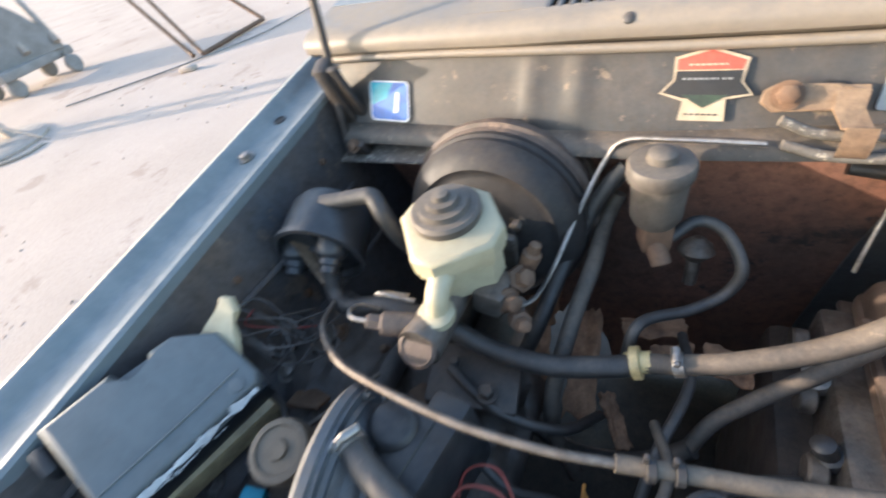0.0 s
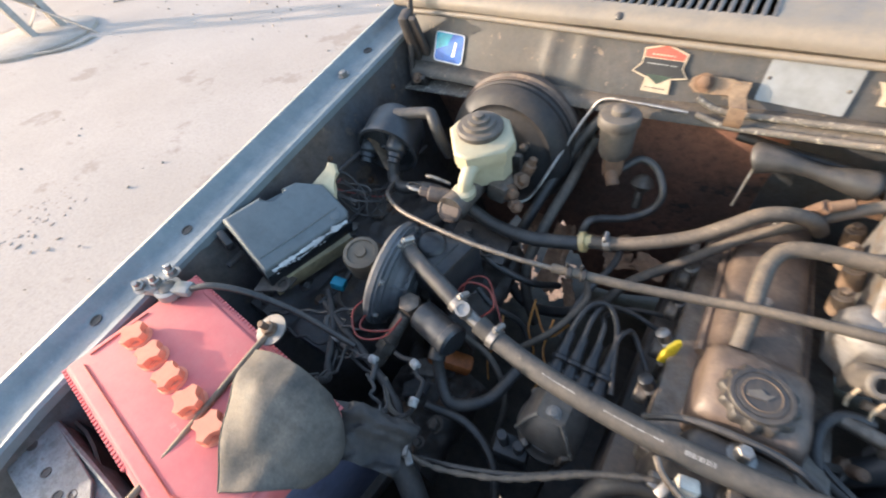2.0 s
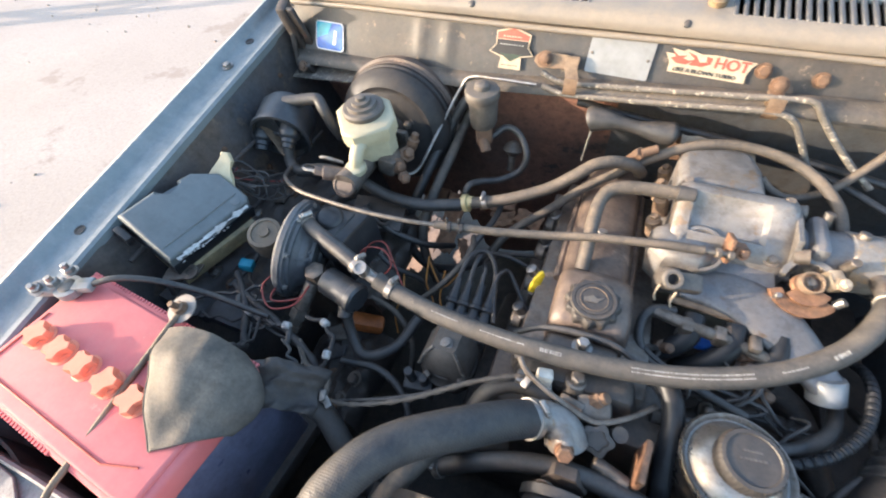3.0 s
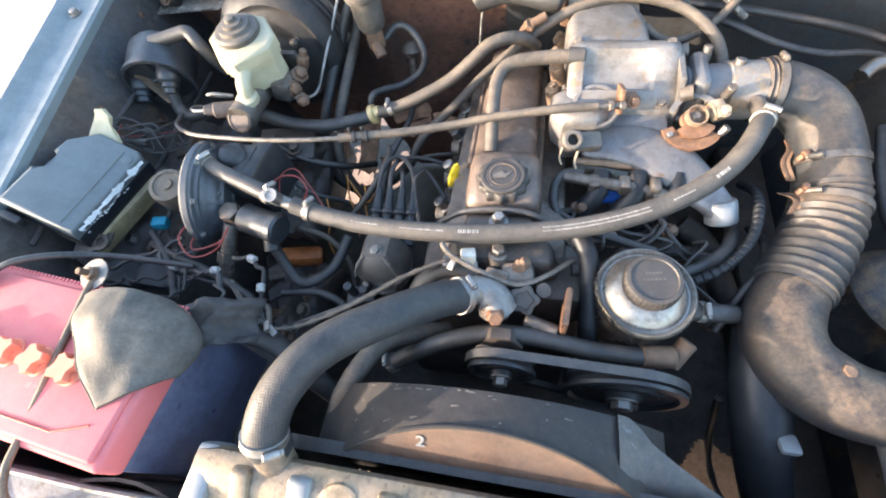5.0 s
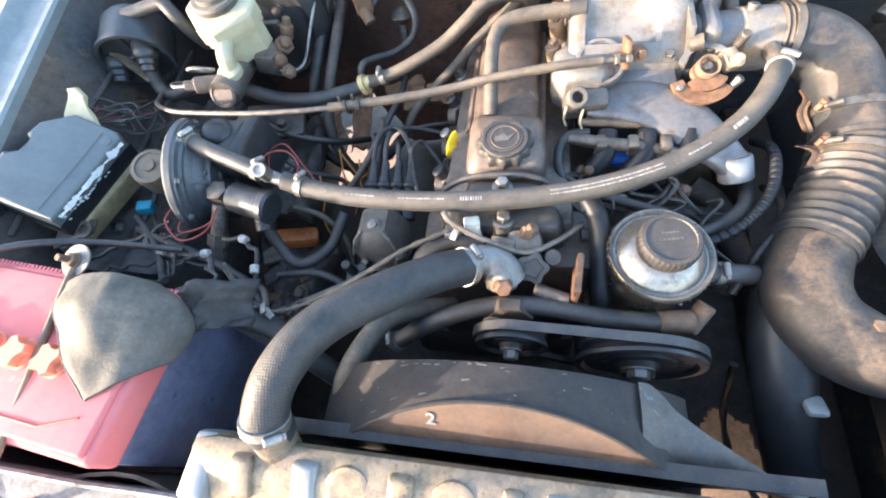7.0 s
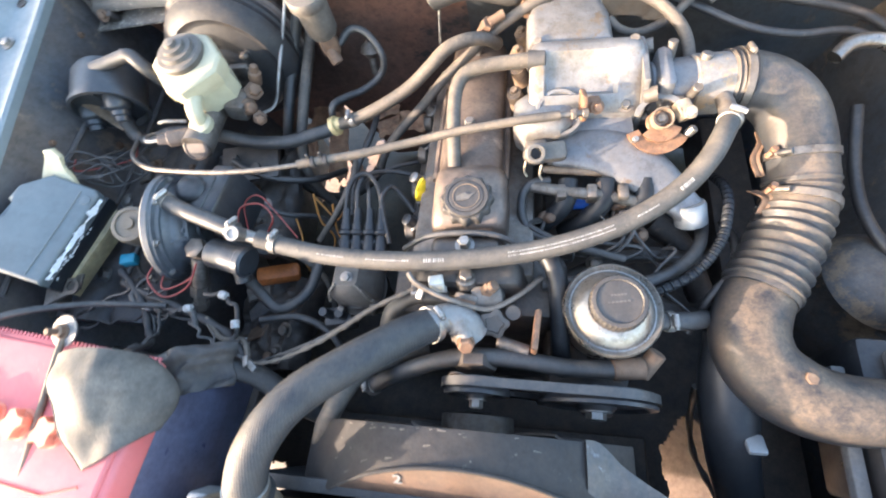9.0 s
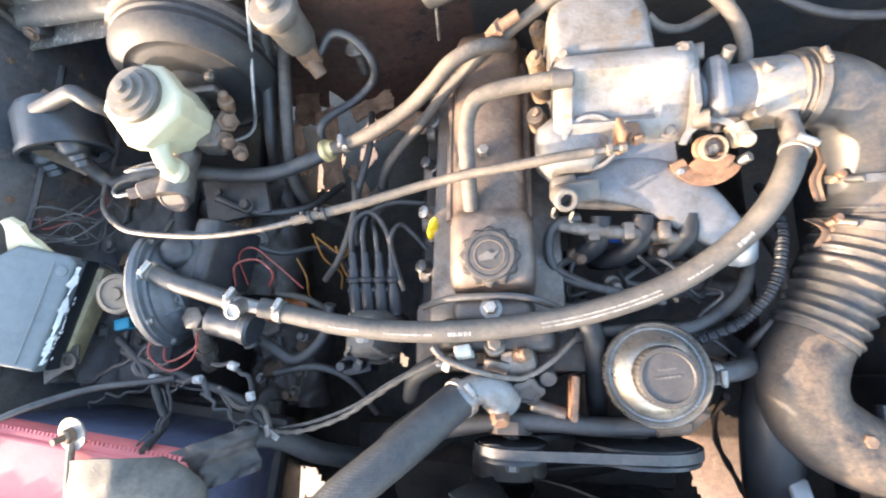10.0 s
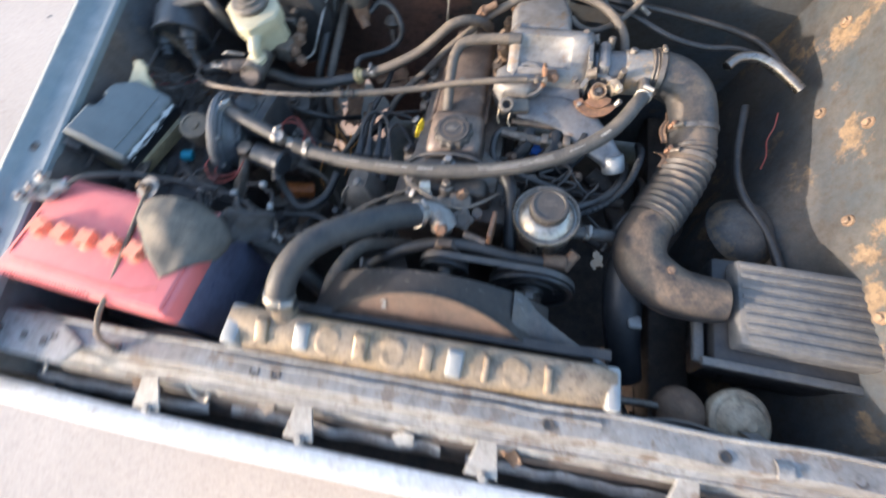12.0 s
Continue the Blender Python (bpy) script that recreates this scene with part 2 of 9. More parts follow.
M_BRASS = mat("brass_tank", (0.255, 0.178, 0.098), 0.45, metal=0.4, second=(0.19, 0.152, 0.118), scale=15, dust=0.45,
              dust_col=(0.28, 0.22, 0.155), wear=(0.105, 0.072, 0.05), wear_amt=0.34, wear_scale=18, bump=0.35, grime=0.6)
M_RED = mat("battery_red", (0.57, 0.142, 0.137), 0.74, second=(0.52, 0.155, 0.148), scale=12, dust=0.3,
            dust_col=(0.52, 0.27, 0.24), bump=0.05, wear=(0.56, 0.22, 0.20), wear_amt=0.05, wear_scale=30, spec=0.15, mottle=0.06)
M_ORANGE = mat("orange_red_plastic", (0.72, 0.235, 0.135), 0.6, second=(0.64, 0.19, 0.11), scale=40, dust=0.25, dust_col=(0.6, 0.36, 0.26), bump=0.03, spec=0.3, mottle=0.1)
M_NAVY = mat("navy_plastic", (0.115, 0.12, 0.175), 0.36, second=(0.075, 0.078, 0.12), scale=14, dust=0.45, bump=0.08, grime=0.25, grime_col=(0.035, 0.037, 0.055))
M_IVORY = mat("ivory_plastic", (0.42, 0.375, 0.25), 0.45, second=(0.36, 0.315, 0.205), scale=22, dust=0.4, bump=0.08, grime=0.12,
              grime_col=(0.2, 0.16, 0.1), mottle=0.06)
M_FLUID = mat("amber_fluid_plastic", (0.40, 0.32, 0.17), 0.45, second=(0.22, 0.17, 0.10), scale=22, bump=0.05, grime=0.2)
M_LEATHER = mat("worn_black_leather", (0.046, 0.042, 0.038), 0.62, second=(0.10, 0.086, 0.070), scale=12, dust=0.62,
                dust_col=(0.26, 0.215, 0.165), bump=0.35, bump_scale=340, grime=0.3, spec=0.25)
M_WIRE = mat("black_wire", (0.020, 0.020, 0.021), 0.42, second=(0.036, 0.033, 0.031), scale=60, dust=0.22, bump=0)
M_WIRE_RED = mat("red_wire", (0.26, 0.026, 0.02), 0.5, second=(0.18, 0.025, 0.02), scale=60, dust=0.3, bump=0)
M_WIRE_YEL = mat("orange_wire", (0.40, 0.165, 0.03), 0.5, second=(0.30, 0.12, 0.03), scale=60, bump=0)
M_YELLOW = mat("yellow_handle", (0.78, 0.55, 0.02), 0.45, second=(0.7, 0.48, 0.02), scale=60, bump=0)
M_TEAL = mat("teal_connector", (0.02, 0.22, 0.30), 0.45, second=(0.02, 0.17, 0.24), scale=60, bump=0)
M_BLUE = mat("blue_connector", (0.03, 0.12, 0.46), 0.45, second=(0.025, 0.09, 0.34), scale=60, bump=0)
M_WHITE = mat("off_white_plastic", (0.5, 0.46, 0.38), 0.5, second=(0.6, 0.56, 0.48), scale=60, dust=0.3, bump=0)
M_WPAINT = mat("faded_white_paint", (0.52, 0.54, 0.56), 0.5, second=(0.40, 0.41, 0.42), scale=14, dust=0.35, bump=0.15,
               wear=(0.30, 0.27, 0.24), wear_amt=0.16, wear_scale=22, grime=0.25, grime_col=(0.16, 0.14, 0.12))
M_BEAM = mat("weathered_beam_paint", (0.215, 0.215, 0.213), 0.52, second=(0.12, 0.108, 0.10), scale=9, dust=0.45,
             dust_col=(0.29, 0.25, 0.21), wear=(0.075, 0.05, 0.037), wear_amt=0.34, wear_scale=26, bump=0.4, grime=0.6,
             grime_col=(0.06, 0.048, 0.04), mottle=0.35)
M_ALU_PLATE = mat("aluminium_plate", (0.27, 0.27, 0.265), 0.5, metal=0.4, second=(0.21, 0.205, 0.195), scale=30, bump=0.05, mottle=0.06)
M_CREAM = mat("cream_print", (0.40, 0.335, 0.24), 0.5, second=(0.33, 0.27, 0.185), scale=60, bump=0, grime=0.25, grime_col=(0.16, 0.12, 0.08), mottle=0.1)
M_PRINT_RED = mat("red_print", (0.46, 0.075, 0.045), 0.5, second=(0.34, 0.06, 0.04), scale=60, bump=0, grime=0.3, grime_col=(0.12, 0.05, 0.03))
M_PRINT_GREEN = mat("dark_green_print", (0.03, 0.055, 0.03), 0.5, second=(0.02, 0.03, 0.02), scale=60, bump=0, grime=0.3)
M_PRINT_BLACK = mat("black_print", (0.02, 0.018, 0.016), 0.5, bump=0)
M_PRINT_BLUE = mat("blue_print", (0.02, 0.12, 0.42), 0.35, second=(0.015, 0.08, 0.32), scale=60, bump=0)
M_PRINT_TEAL = mat("teal_print", (0.03, 0.36, 0.42), 0.35, second=(0.02, 0.28, 0.36), scale=60, bump=0)
M_PRINT_WHITE = mat("white_print", (0.8, 0.8, 0.78), 0.4, bump=0)
M_STONE = mat("pebble", (0.42, 0.34, 0.28), 0.9, second=(0.3, 0.25, 0.2), scale=20, bump=0.2, per_object=0.0)
M_STAND = mat("bleached_stand_paint", (0.37, 0.315, 0.265), 0.85, second=(0.29, 0.24, 0.195), scale=6, bump=0.15, grime=0.25, grime_col=(0.2, 0.16, 0.13))
M_GREYSTAND = mat("grey_trolley_metal", (0.26, 0.245, 0.23), 0.8, second=(0.19, 0.175, 0.16), scale=6, dust=0.5, dust_col=(0.40, 0.34, 0.28), bump=0.1)

# Near-black fill that stands for shaded depth: bay floor and vent hollow.
M_DEEP = mat("dark_depth_fill", (0.020, 0.017, 0.015), 0.6, second=(0.038, 0.028, 0.022), scale=14, dust=0.2, bump=0.4, grime=0.3)
M_AIRBOX = mat("dusty_grey_box_plastic", (0.078, 0.080, 0.084), 0.55, second=(0.10, 0.094, 0.088), scale=9, dust=0.6, dust_col=(0.22, 0.188, 0.15), bump=0.15,
               grime=0.3)
# Darker copy of the black plastic, with shade put into its colour.
M_SHADED_BLACK = mat("shaded_black_plastic", (0.012, 0.014, 0.017), 0.4, second=(0.02, 0.021, 0.023), scale=9, dust=0.06, bump=0.1, spec=0.3)
M_DISH = mat("slate_metal_dish", (0.075, 0.084, 0.094), 0.42, second=(0.055, 0.06, 0.066), scale=20, dust=0.3, bump=0.15, grime=0.25)
M_CREAMY = mat("yellowed_valve_plastic", (0.55, 0.42, 0.20), 0.4, second=(0.42, 0.3, 0.13), scale=40, bump=0.05, grime=0.15)
M_HORN = mat("bleached_tan_paint", (0.42, 0.34, 0.24), 0.55, second=(0.26, 0.17, 0.10), scale=18, dust=0.4, bump=0.2, grime=0.4)
M_SHRED = mat("flaking_rust", (0.46, 0.25, 0.135), 0.8, second=(0.22, 0.11, 0.06), scale=40, dust=0.3, bump=0.5, grime=0.3)
M_CANISTER = mat("worn_black_canister", (0.028, 0.031, 0.036), 0.34, second=(0.02, 0.022, 0.025), scale=18, dust=0.4, dust_col=(0.15, 0.145, 0.135), bump=0.15, grime=0.25)
M_DUSTCAP = mat("dust_coated_plastic", (0.095, 0.082, 0.070), 0.6, second=(0.06, 0.052, 0.045), scale=26, dust=0.6, dust_col=(0.25, 0.205, 0.155), bump=0.3, grime=0.4)
M_AMBER = mat("orange_painted_metal", (0.62, 0.19, 0.05), 0.5, second=(0.4, 0.12, 0.03), scale=40, bump=0.1, grime=0.2)
M_CAPTOP = mat("dusty_cap_plastic", (0.030, 0.027, 0.025), 0.5, second=(0.052, 0.043, 0.036), scale=30, dust=0.32, dust_col=(0.18, 0.14, 0.105),
               bump=0.3, grime=0.35)
M_SLAB = mat("pinkish_concrete", (0.235, 0.165, 0.135), 0.9, second=(0.18, 0.125, 0.10), scale=9, bump=0.6, bump_scale=60, wear=(0.29, 0.215, 0.175), wear_amt=0.2, wear_scale=14, grime=0.4, grime_col=(0.10, 0.07, 0.055))
M_TANRUST = mat("tan_rusted_steel", (0.20, 0.135, 0.085), 0.7, second=(0.11, 0.068, 0.042), scale=34, dust=0.5, dust_col=(0.30, 0.225, 0.15), bump=0.4, grime=0.45)
M_CRUMB = mat("brown_dirt_crumbs", (0.30, 0.225, 0.175), 0.95, second=(0.38, 0.30, 0.24), scale=9, bump=0.3)

# ---- building helpers ----


def thing(name, at, label, category, group="", kind=""):
    ob = new(name)
    ob.location = at
    ob.empty_display_size = 0.05
    tagged(ob, label, category, group, kind)
    ob["base"] = tuple(at)
    return ob


def part(name, bm, material, parent=None, label="", angle=38.0):
    """One bmesh, in world places, as one mesh object under a thing or a part."""
    bmesh.ops.recalc_face_normals(bm, faces=bm.faces)
    me = bpy.data.meshes.new(name)
    bm.to_mesh(me)
    bm.free()
    me.materials.append(material)
    me.shade_smooth()
    me.set_sharp_from_angle(angle=radians(angle))
    ob = new(name, me)
    if parent is not None:
        ob.parent = parent
        if parent.data is None:
            ob.matrix_parent_inverse = Matrix.Translation(parent.location).inverted()
    if label:
        tagged(ob, label)
    return ob


def single(name, bm, material, label, category, group="", kind=""):
    return tagged(part(name, bm, material), label, category, group, kind)


def shift(ob, d, yaw=0.0):
    """Moves a whole thing, with its parts."""
    ob.location = ob.location + Vector(d)
    ob.rotation_euler = (0, 0, radians(yaw))
    ob["base"] = tuple(ob.location)


def spline(pts, per=8):
    """A smooth way through the points."""
    p = [Vector(q) for q in pts]
    if len(p) == 2:
        return [p[0].lerp(p[1], k / per) for k in range(per + 1)]
    p = [p[0] * 2 - p[1]] + p + [p[-1] * 2 - p[-2]]
    out = []
    for i in range(1, len(p) - 2):
        a, b, c, d = p[i - 1:i + 3]
        for k in range(per):
            t = k / per
            out.append(0.5 * ((2 * b) + (c - a) * t + (2 * a - 5 * b + 4 * c - d) * t * t + (3 * b - a - 3 * c + d) * t ** 3))
    out.append(p[-2])
    return out


def frames_along(line):
    tang = [(line[min(i + 1, len(line) - 1)] - line[max(i - 1, 0)]).normalized() for i in range(len(line))]
    side = tang[0].orthogonal().normalized()
    out = []
    for t in tang:
        side = (side - side.dot(t) * t).normalized()
        out.append((t, side, t.cross(side)))
    return out


def tube(bm, pts, r, sides=12, per=8, smooth_way=True, hollow=0.0):
    """A round hose along the points. r: a number, or a function of the way from 0 to 1."""
    line = spline(pts, per) if smooth_way else [Vector(q) for q in pts]
    fr = frames_along(line)
    n = len(line)
    rings = []
    for i, (p, (t, s, u)) in enumerate(zip(line, fr)):
        rr = r(i / (n - 1)) if callable(r) else r
        rings.append([bm.verts.new(p + rr * (math.cos(a) * s + math.sin(a) * u))
                      for a in (2 * math.pi * k / sides for k in range(sides))])
    for a, b in zip(rings, rings[1:]):
        for k in range(sides):
            bm.faces.new((a[k], a[(k + 1) % sides], b[(k + 1) % sides], b[k]))
    for ring in (rings[0], rings[-1]):
        bm.faces.new(ring)
    return bm


def hose(pts, r, sides=12, per=8):
    return tube(bmesh.new(), pts, r, sides, per)


def axes(d, hint=(0, 0, 1)):
    """A turn whose z runs along d."""
    z = Vector(d).normalized()
    x = Vector(hint).cross(z)
    if x.length < 1e-4:
        x = Vector((1, 0, 0)).cross(z)
    x.normalize()
    y = z.cross(x)
    return Matrix((x, y, z)).transposed().to_4x4()


def lathe(bm, at, d, profile, sides=32, lobes=0, lobe_depth=0.0):
    """A turned body: profile of (radius, height) along d from at. lobes: finger grips round the rim."""
    m = Matrix.Translation(at) @ axes(d)
    rings = []
    for r, hgt in profile:
        ring = []
        for k in range(sides):
            a = 2 * math.pi * k / sides
            rr = r * (1 + (lobe_depth * math.cos(lobes * a) if lobes else 0))
            ring.append(bm.verts.new(m @ Vector((rr * math.cos(a), rr * math.sin(a), hgt))))
        rings.append(ring)
    for a, b in zip(rings, rings[1:]):
        for k in range(sides):
            bm.faces.new((a[k], a[(k + 1) % sides], b[(k + 1) % sides], b[k]))
    bm.faces.new(rings[0])
    bm.faces.new(rings[-1])
    return bm


def rod(bm, a, b, r, sides=16, chamfer=0.15):
    a, b = Vector(a), Vector(b)
    h = (b - a).length
    c = r * chamfer
    return lathe(bm, a, b - a, [(r - c, 0), (r, c), (r, h - c), (r - c, h)], sides)


def box(bm, at, size, turn=(0, 0, 0), bevel=0.004, taper=1.0, segs=2):
    """A bevelled block. taper: how much narrower its top is."""
    m = pose(*at, *turn)
    sx, sy, sz = (s / 2 for s in size)
    vs = []
    for z in (-1, 1):
        f = taper if z > 0 else 1.0
        for x, y in ((-1, -1), (1, -1), (1, 1), (-1, 1)):
            vs.append(bm.verts.new(m @ Vector((x * sx * f, y * sy * f, z * sz))))
    fs = [(0, 3, 2, 1), (4, 5, 6, 7), (0, 1, 5, 4), (1, 2, 6, 5), (2, 3, 7, 6), (3, 0, 4, 7)]
    faces = [bm.faces.new([vs[i] for i in f]) for f in fs]
    if bevel > 0:
        edges = {e for f in faces for e in f.edges}
        bmesh.ops.bevel(bm, geom=list(edges), offset=bevel, segments=segs, profile=0.5, affect="EDGES")
    return bm


def slab(bm, outline, m, depth, bevel=0.0, segs=2):
    """A flat outline (x, y) in the pose m, with a thickness downwards along its z."""
    top = [bm.verts.new(m @ Vector((x, y, 0))) for x, y in outline]
    bot = [bm.verts.new(m @ Vector((x, y, -depth))) for x, y in outline]
    n = len(outline)
    faces = [bm.faces.new(top), bm.faces.new(bot[::-1])]
    faces += [bm.faces.new((top[i], bot[i], bot[(i + 1) % n], top[(i + 1) % n])) for i in range(n)]
    if bevel > 0:
        bmesh.ops.bevel(bm, geom=list(faces[0].edges), offset=bevel, segments=segs, profile=0.5, affect="EDGES")
    return bm


def sheet(bm, fn, nu, nv, thick, down=(0, 0, -1)):
    """A sheet of metal, plastic or leather: fn(u, v) gives its places, and it has a thickness."""
    down = Vector(down) * thick
    top = [[bm.verts.new(fn(i / nu, j / nv)) for j in range(nv + 1)] for i in range(nu + 1)]
    bot = [[bm.verts.new(v.co + down) for v in row] for row in top]
    for i in range(nu):
        for j in range(nv):
            bm.faces.new((top[i][j], top[i + 1][j], top[i + 1][j + 1], top[i][j + 1]))
            bm.faces.new((bot[i][j], bot[i][j + 1], bot[i + 1][j + 1], bot[i + 1][j]))
    for i in range(nu):
        for j in (0, nv):
            bm.faces.new((top[i][j], bot[i][j], bot[i + 1][j], top[i + 1][j]))
    for j in range(nv):
        for i in (0, nu):
            bm.faces.new((top[i][j], top[i][j + 1], bot[i][j + 1], bot[i][j]))
    return bm


def section(bm, outline, stations):
    """A closed outline (x, z) carried along stations of (y, dx, dz, mirror)."""
    rings = [[bm.verts.new((s * (x + dx), y, z + dz)) for x, z in outline] for y, dx, dz, s in stations]
    n = len(outline)
    for a, b in zip(rings, rings[1:]):
        for k in range(n):
            bm.faces.new((a[k], a[(k + 1) % n], b[(k + 1) % n], b[k]))
    bm.faces.new(rings[0])
    bm.faces.new(rings[-1][::-1])
    return bm


def loft(bm, rings):
    """Closed rings of places, skinned one to the next and capped at both ends."""
    rows = [[bm.verts.new(p) for p in ring] for ring in rings]
    n = len(rows[0])
    for a, b in zip(rows, rows[1:]):
        for k in range(n):
            bm.faces.new((a[k], a[(k + 1) % n], b[(k + 1) % n], b[k]))
    bm.faces.new(rows[0])
    bm.faces.new(rows[-1][::-1])
    return bm


def oval_duct(bm, pts, half, sides=24, per=8):
    """A flattened cast duct along the points; half: its half width and half height as functions of the way from 0 to 1."""
    line = spline(pts, per)
    rings = []
    for i, p in enumerate(line):
        t = (line[min(i + 1, len(line) - 1)] - line[max(i - 1, 0)]).normalized()
        side = t.cross(Vector((0, -0.35, 1))).normalized()
        up = side.cross(t)
        w, h = half(i / (len(line) - 1))
        ring = []
        for k in range(sides):
            c, s = math.cos(2 * math.pi * k / sides), math.sin(2 * math.pi * k / sides)
            ring.append(p + side * w * math.copysign(abs(c) ** 0.75, c) + up * h * math.copysign(abs(s) ** 0.75, s))
        rings.append(ring)
    return loft(bm, rings)


def hexbolt(bm, at, d, r=0.007, h=0.006, washer=1.5):
    lathe(bm, at, d, [(r * washer, 0), (r * washer, 0.0015), (r, 0.0016)], 16)
    top = Vector(at) + Vector(d).normalized() * 0.0015
    lathe(bm, top, d, [(r, 0), (r, h * 0.85), (r * 0.82, h)], 6)
    return bm


def clamp_band(parent, at, d, r, width=0.009, screw=(0, 0, 1), metal=None):
    """A worm-drive hose clamp: a band with its screw housing."""
    d = Vector(d).normalized()
    at = Vector(at) - d * width / 2
    bm = bmesh.new()
    lathe(bm, at, d, [(r, 0), (r + 0.0014, 0.0004), (r + 0.0014, width - 0.0004), (r, width)], 28)
    band = part("clamp", bm, metal or M_STEEL, parent, "worm-drive hose clamp")
    s = Vector(screw)
    s = (s - s.dot(d) * d).normalized()
    c = at + d * width / 2 + s * (r + 0.0045)
    w = d.cross(s)
    bm = bmesh.new()
    rod(bm, c - w * 0.008, c + w * 0.008, 0.0042, 12)
    rod(bm, c + w * 0.008, c + w * 0.0115, 0.0034, 6)
    part("clamp_screw", bm, metal or M_STEEL, parent)
    return band


def lettering(text, m, size, material, parent, name="lettering", label=""):
    cu = bpy.data.curves.new(name, "FONT")
    cu.body, cu.size, cu.extrude, cu.align_x, cu.align_y = text, size, 0.0003, "CENTER", "CENTER"
    cu.offset = size * 0.022
    tmp = bpy.data.objects.new(name, cu)
    scene.collection.objects.link(tmp)
    me = bpy.data.meshes.new_from_object(tmp.evaluated_get(bpy.context.evaluated_depsgraph_get()))
    bpy.data.objects.remove(tmp)
    me.transform(m)
    me.materials.clear()
    me.materials.append(material)
    ob = new(name, me)
    ob.parent = parent
    if parent.data is None:
        ob.matrix_parent_inverse = Matrix.Translation(parent.location).inverted()
    if label:
        tagged(ob, label)
    return ob


def bars(m, w, h, count, material, parent, name="print_bar", rng=None):
    """Small plain bars in a row, in place of print too fine to read."""
    rng = rng or random.Random(5)
    bm = bmesh.new()
    x = -w / 2
    step = w / count
    for k in range(count):
        ww = step * rng.uniform(0.45, 0.8)
        slab(bm, [(x, -h / 2), (x + ww, -h / 2), (x + ww, h / 2), (x, h / 2)], m, 0.0004)
        x += step
    return part(name, bm, material, parent)


def rail_z(y):
    return 0.995 + 0.177 * y


# ---- ground ----
bm = bmesh.new()
GRID = [-400, -120, -40, -16] + [-10 + k * 0.5 for k in range(41)] + [16, 40, 120, 400]
gv = {}
for x in GRID:
    for y in GRID:
        near = max(0.0, 1 - math.hypot(x, y) / 14)
        gv[x, y] = bm.verts.new((x, y, 0.03 * near * noise.noise(Vector((x * 0.35, y * 0.35, 0))) + 0.012 * near * noise.noise(Vector((x, y, 3)))))
for a, b in zip(GRID, GRID[1:]):
    for c, d in zip(GRID, GRID[1:]):
        bm.faces.new((gv[a, c], gv[b, c], gv[b, d], gv[a, d]))
single("ground", bm, M_GROUND, "pale trodden dirt yard in low sun", "ground", kind="structure")

rng = random.Random(11)
bm = bmesh.new()
for k in range(420):
    x, y = -rng.uniform(1.0, 9.0), rng.uniform(-2.0, 6.5)
    s = rng.uniform(0.004, 0.016) * (1.6 if rng.random() < 0.08 else 1)
    mtx = pose(x, y, s * 0.3, rng.uniform(0, 360), rng.uniform(0, 360), rng.uniform(0, 360)) @ Matrix.Diagonal((s, s * 0.8, s * 0.55, 1))
    bmesh.ops.create_icosphere(bm, subdivisions=1, radius=1.0, matrix=mtx)
single("pebbles", bm, M_STONE, "small pale stones scattered on the dirt", "pebbles", kind="stuff")

# ---- car body ----
car = thing("car", (0, 0, 0.3), "old grey-blue car with its bonnet open over a dusty engine bay", "car")

# Outer skin runs on down, unseen, to shade the ground beneath.
RAIL = [(0.695, -0.016), (0.695, -0.004), (0.699, 0.0), (0.742, 0.0), (0.748, 0.004), (0.752, 0.012), (0.760, 0.016), (0.770, 0.013),
        (0.800, -0.010), (0.86, -0.06), (0.90, -0.16), (0.915, -0.60), (0.90, -0.80), (0.894, -0.80), (0.909, -0.60), (0.894, -0.16), (0.855, -0.066), (0.797, -0.016),
        (0.768, 0.007), (0.760, 0.010), (0.756, 0.008), (0.752, 0.0), (0.746, -0.005), (0.700, -0.005), (0.700, -0.016)]
for side in (-1, 1):
    bm = bmesh.new()
    section(bm, RAIL, [(y, -0.028 * max(0.0, (-0.40 - y) / 0.15) ** 2, rail_z(y), side) for y in (-0.56 + 1.06 * k / 24 for k in range(25))])
    fender = part("fender", bm, M_PAINT, car, "grey-blue painted fender with a drilled bonnet gutter")
    bm = bmesh.new()
    for y in (0.225,):
        hexbolt(bm, (side * 0.733, y, rail_z(y) + 0.0005), (0, -0.17, 1), 0.0075, 0.006)
    part("fender_bolt", bm, M_STEEL, fender)
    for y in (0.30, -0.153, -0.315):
        # Dark ring paints the hole's shade; nothing is cut through.
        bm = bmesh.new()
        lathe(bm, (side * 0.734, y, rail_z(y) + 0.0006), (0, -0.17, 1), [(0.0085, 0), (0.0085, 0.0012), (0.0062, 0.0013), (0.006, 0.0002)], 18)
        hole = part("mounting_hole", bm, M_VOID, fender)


def apron(u, v, side):
    y = -0.52 + 0.98 * u
    z = rail_z(y) - 0.012 - 0.60 * v
    lean = (0.0 if side < 0 else 0.02) + 0.10 * v ** 1.2 + (0.04 if side < 0 else 0.0) * v
    tower = 0.10 * math.exp(-((y + 0.02) / 0.13) ** 2) * min(1.0, max(0.0, (v - 0.28) * 3.5))
    x = 0.697 - lean - tower + 0.006 * noise.noise(Vector((y * 9, z * 9, side * 4.0)))
    return Vector((side * x, y, z))


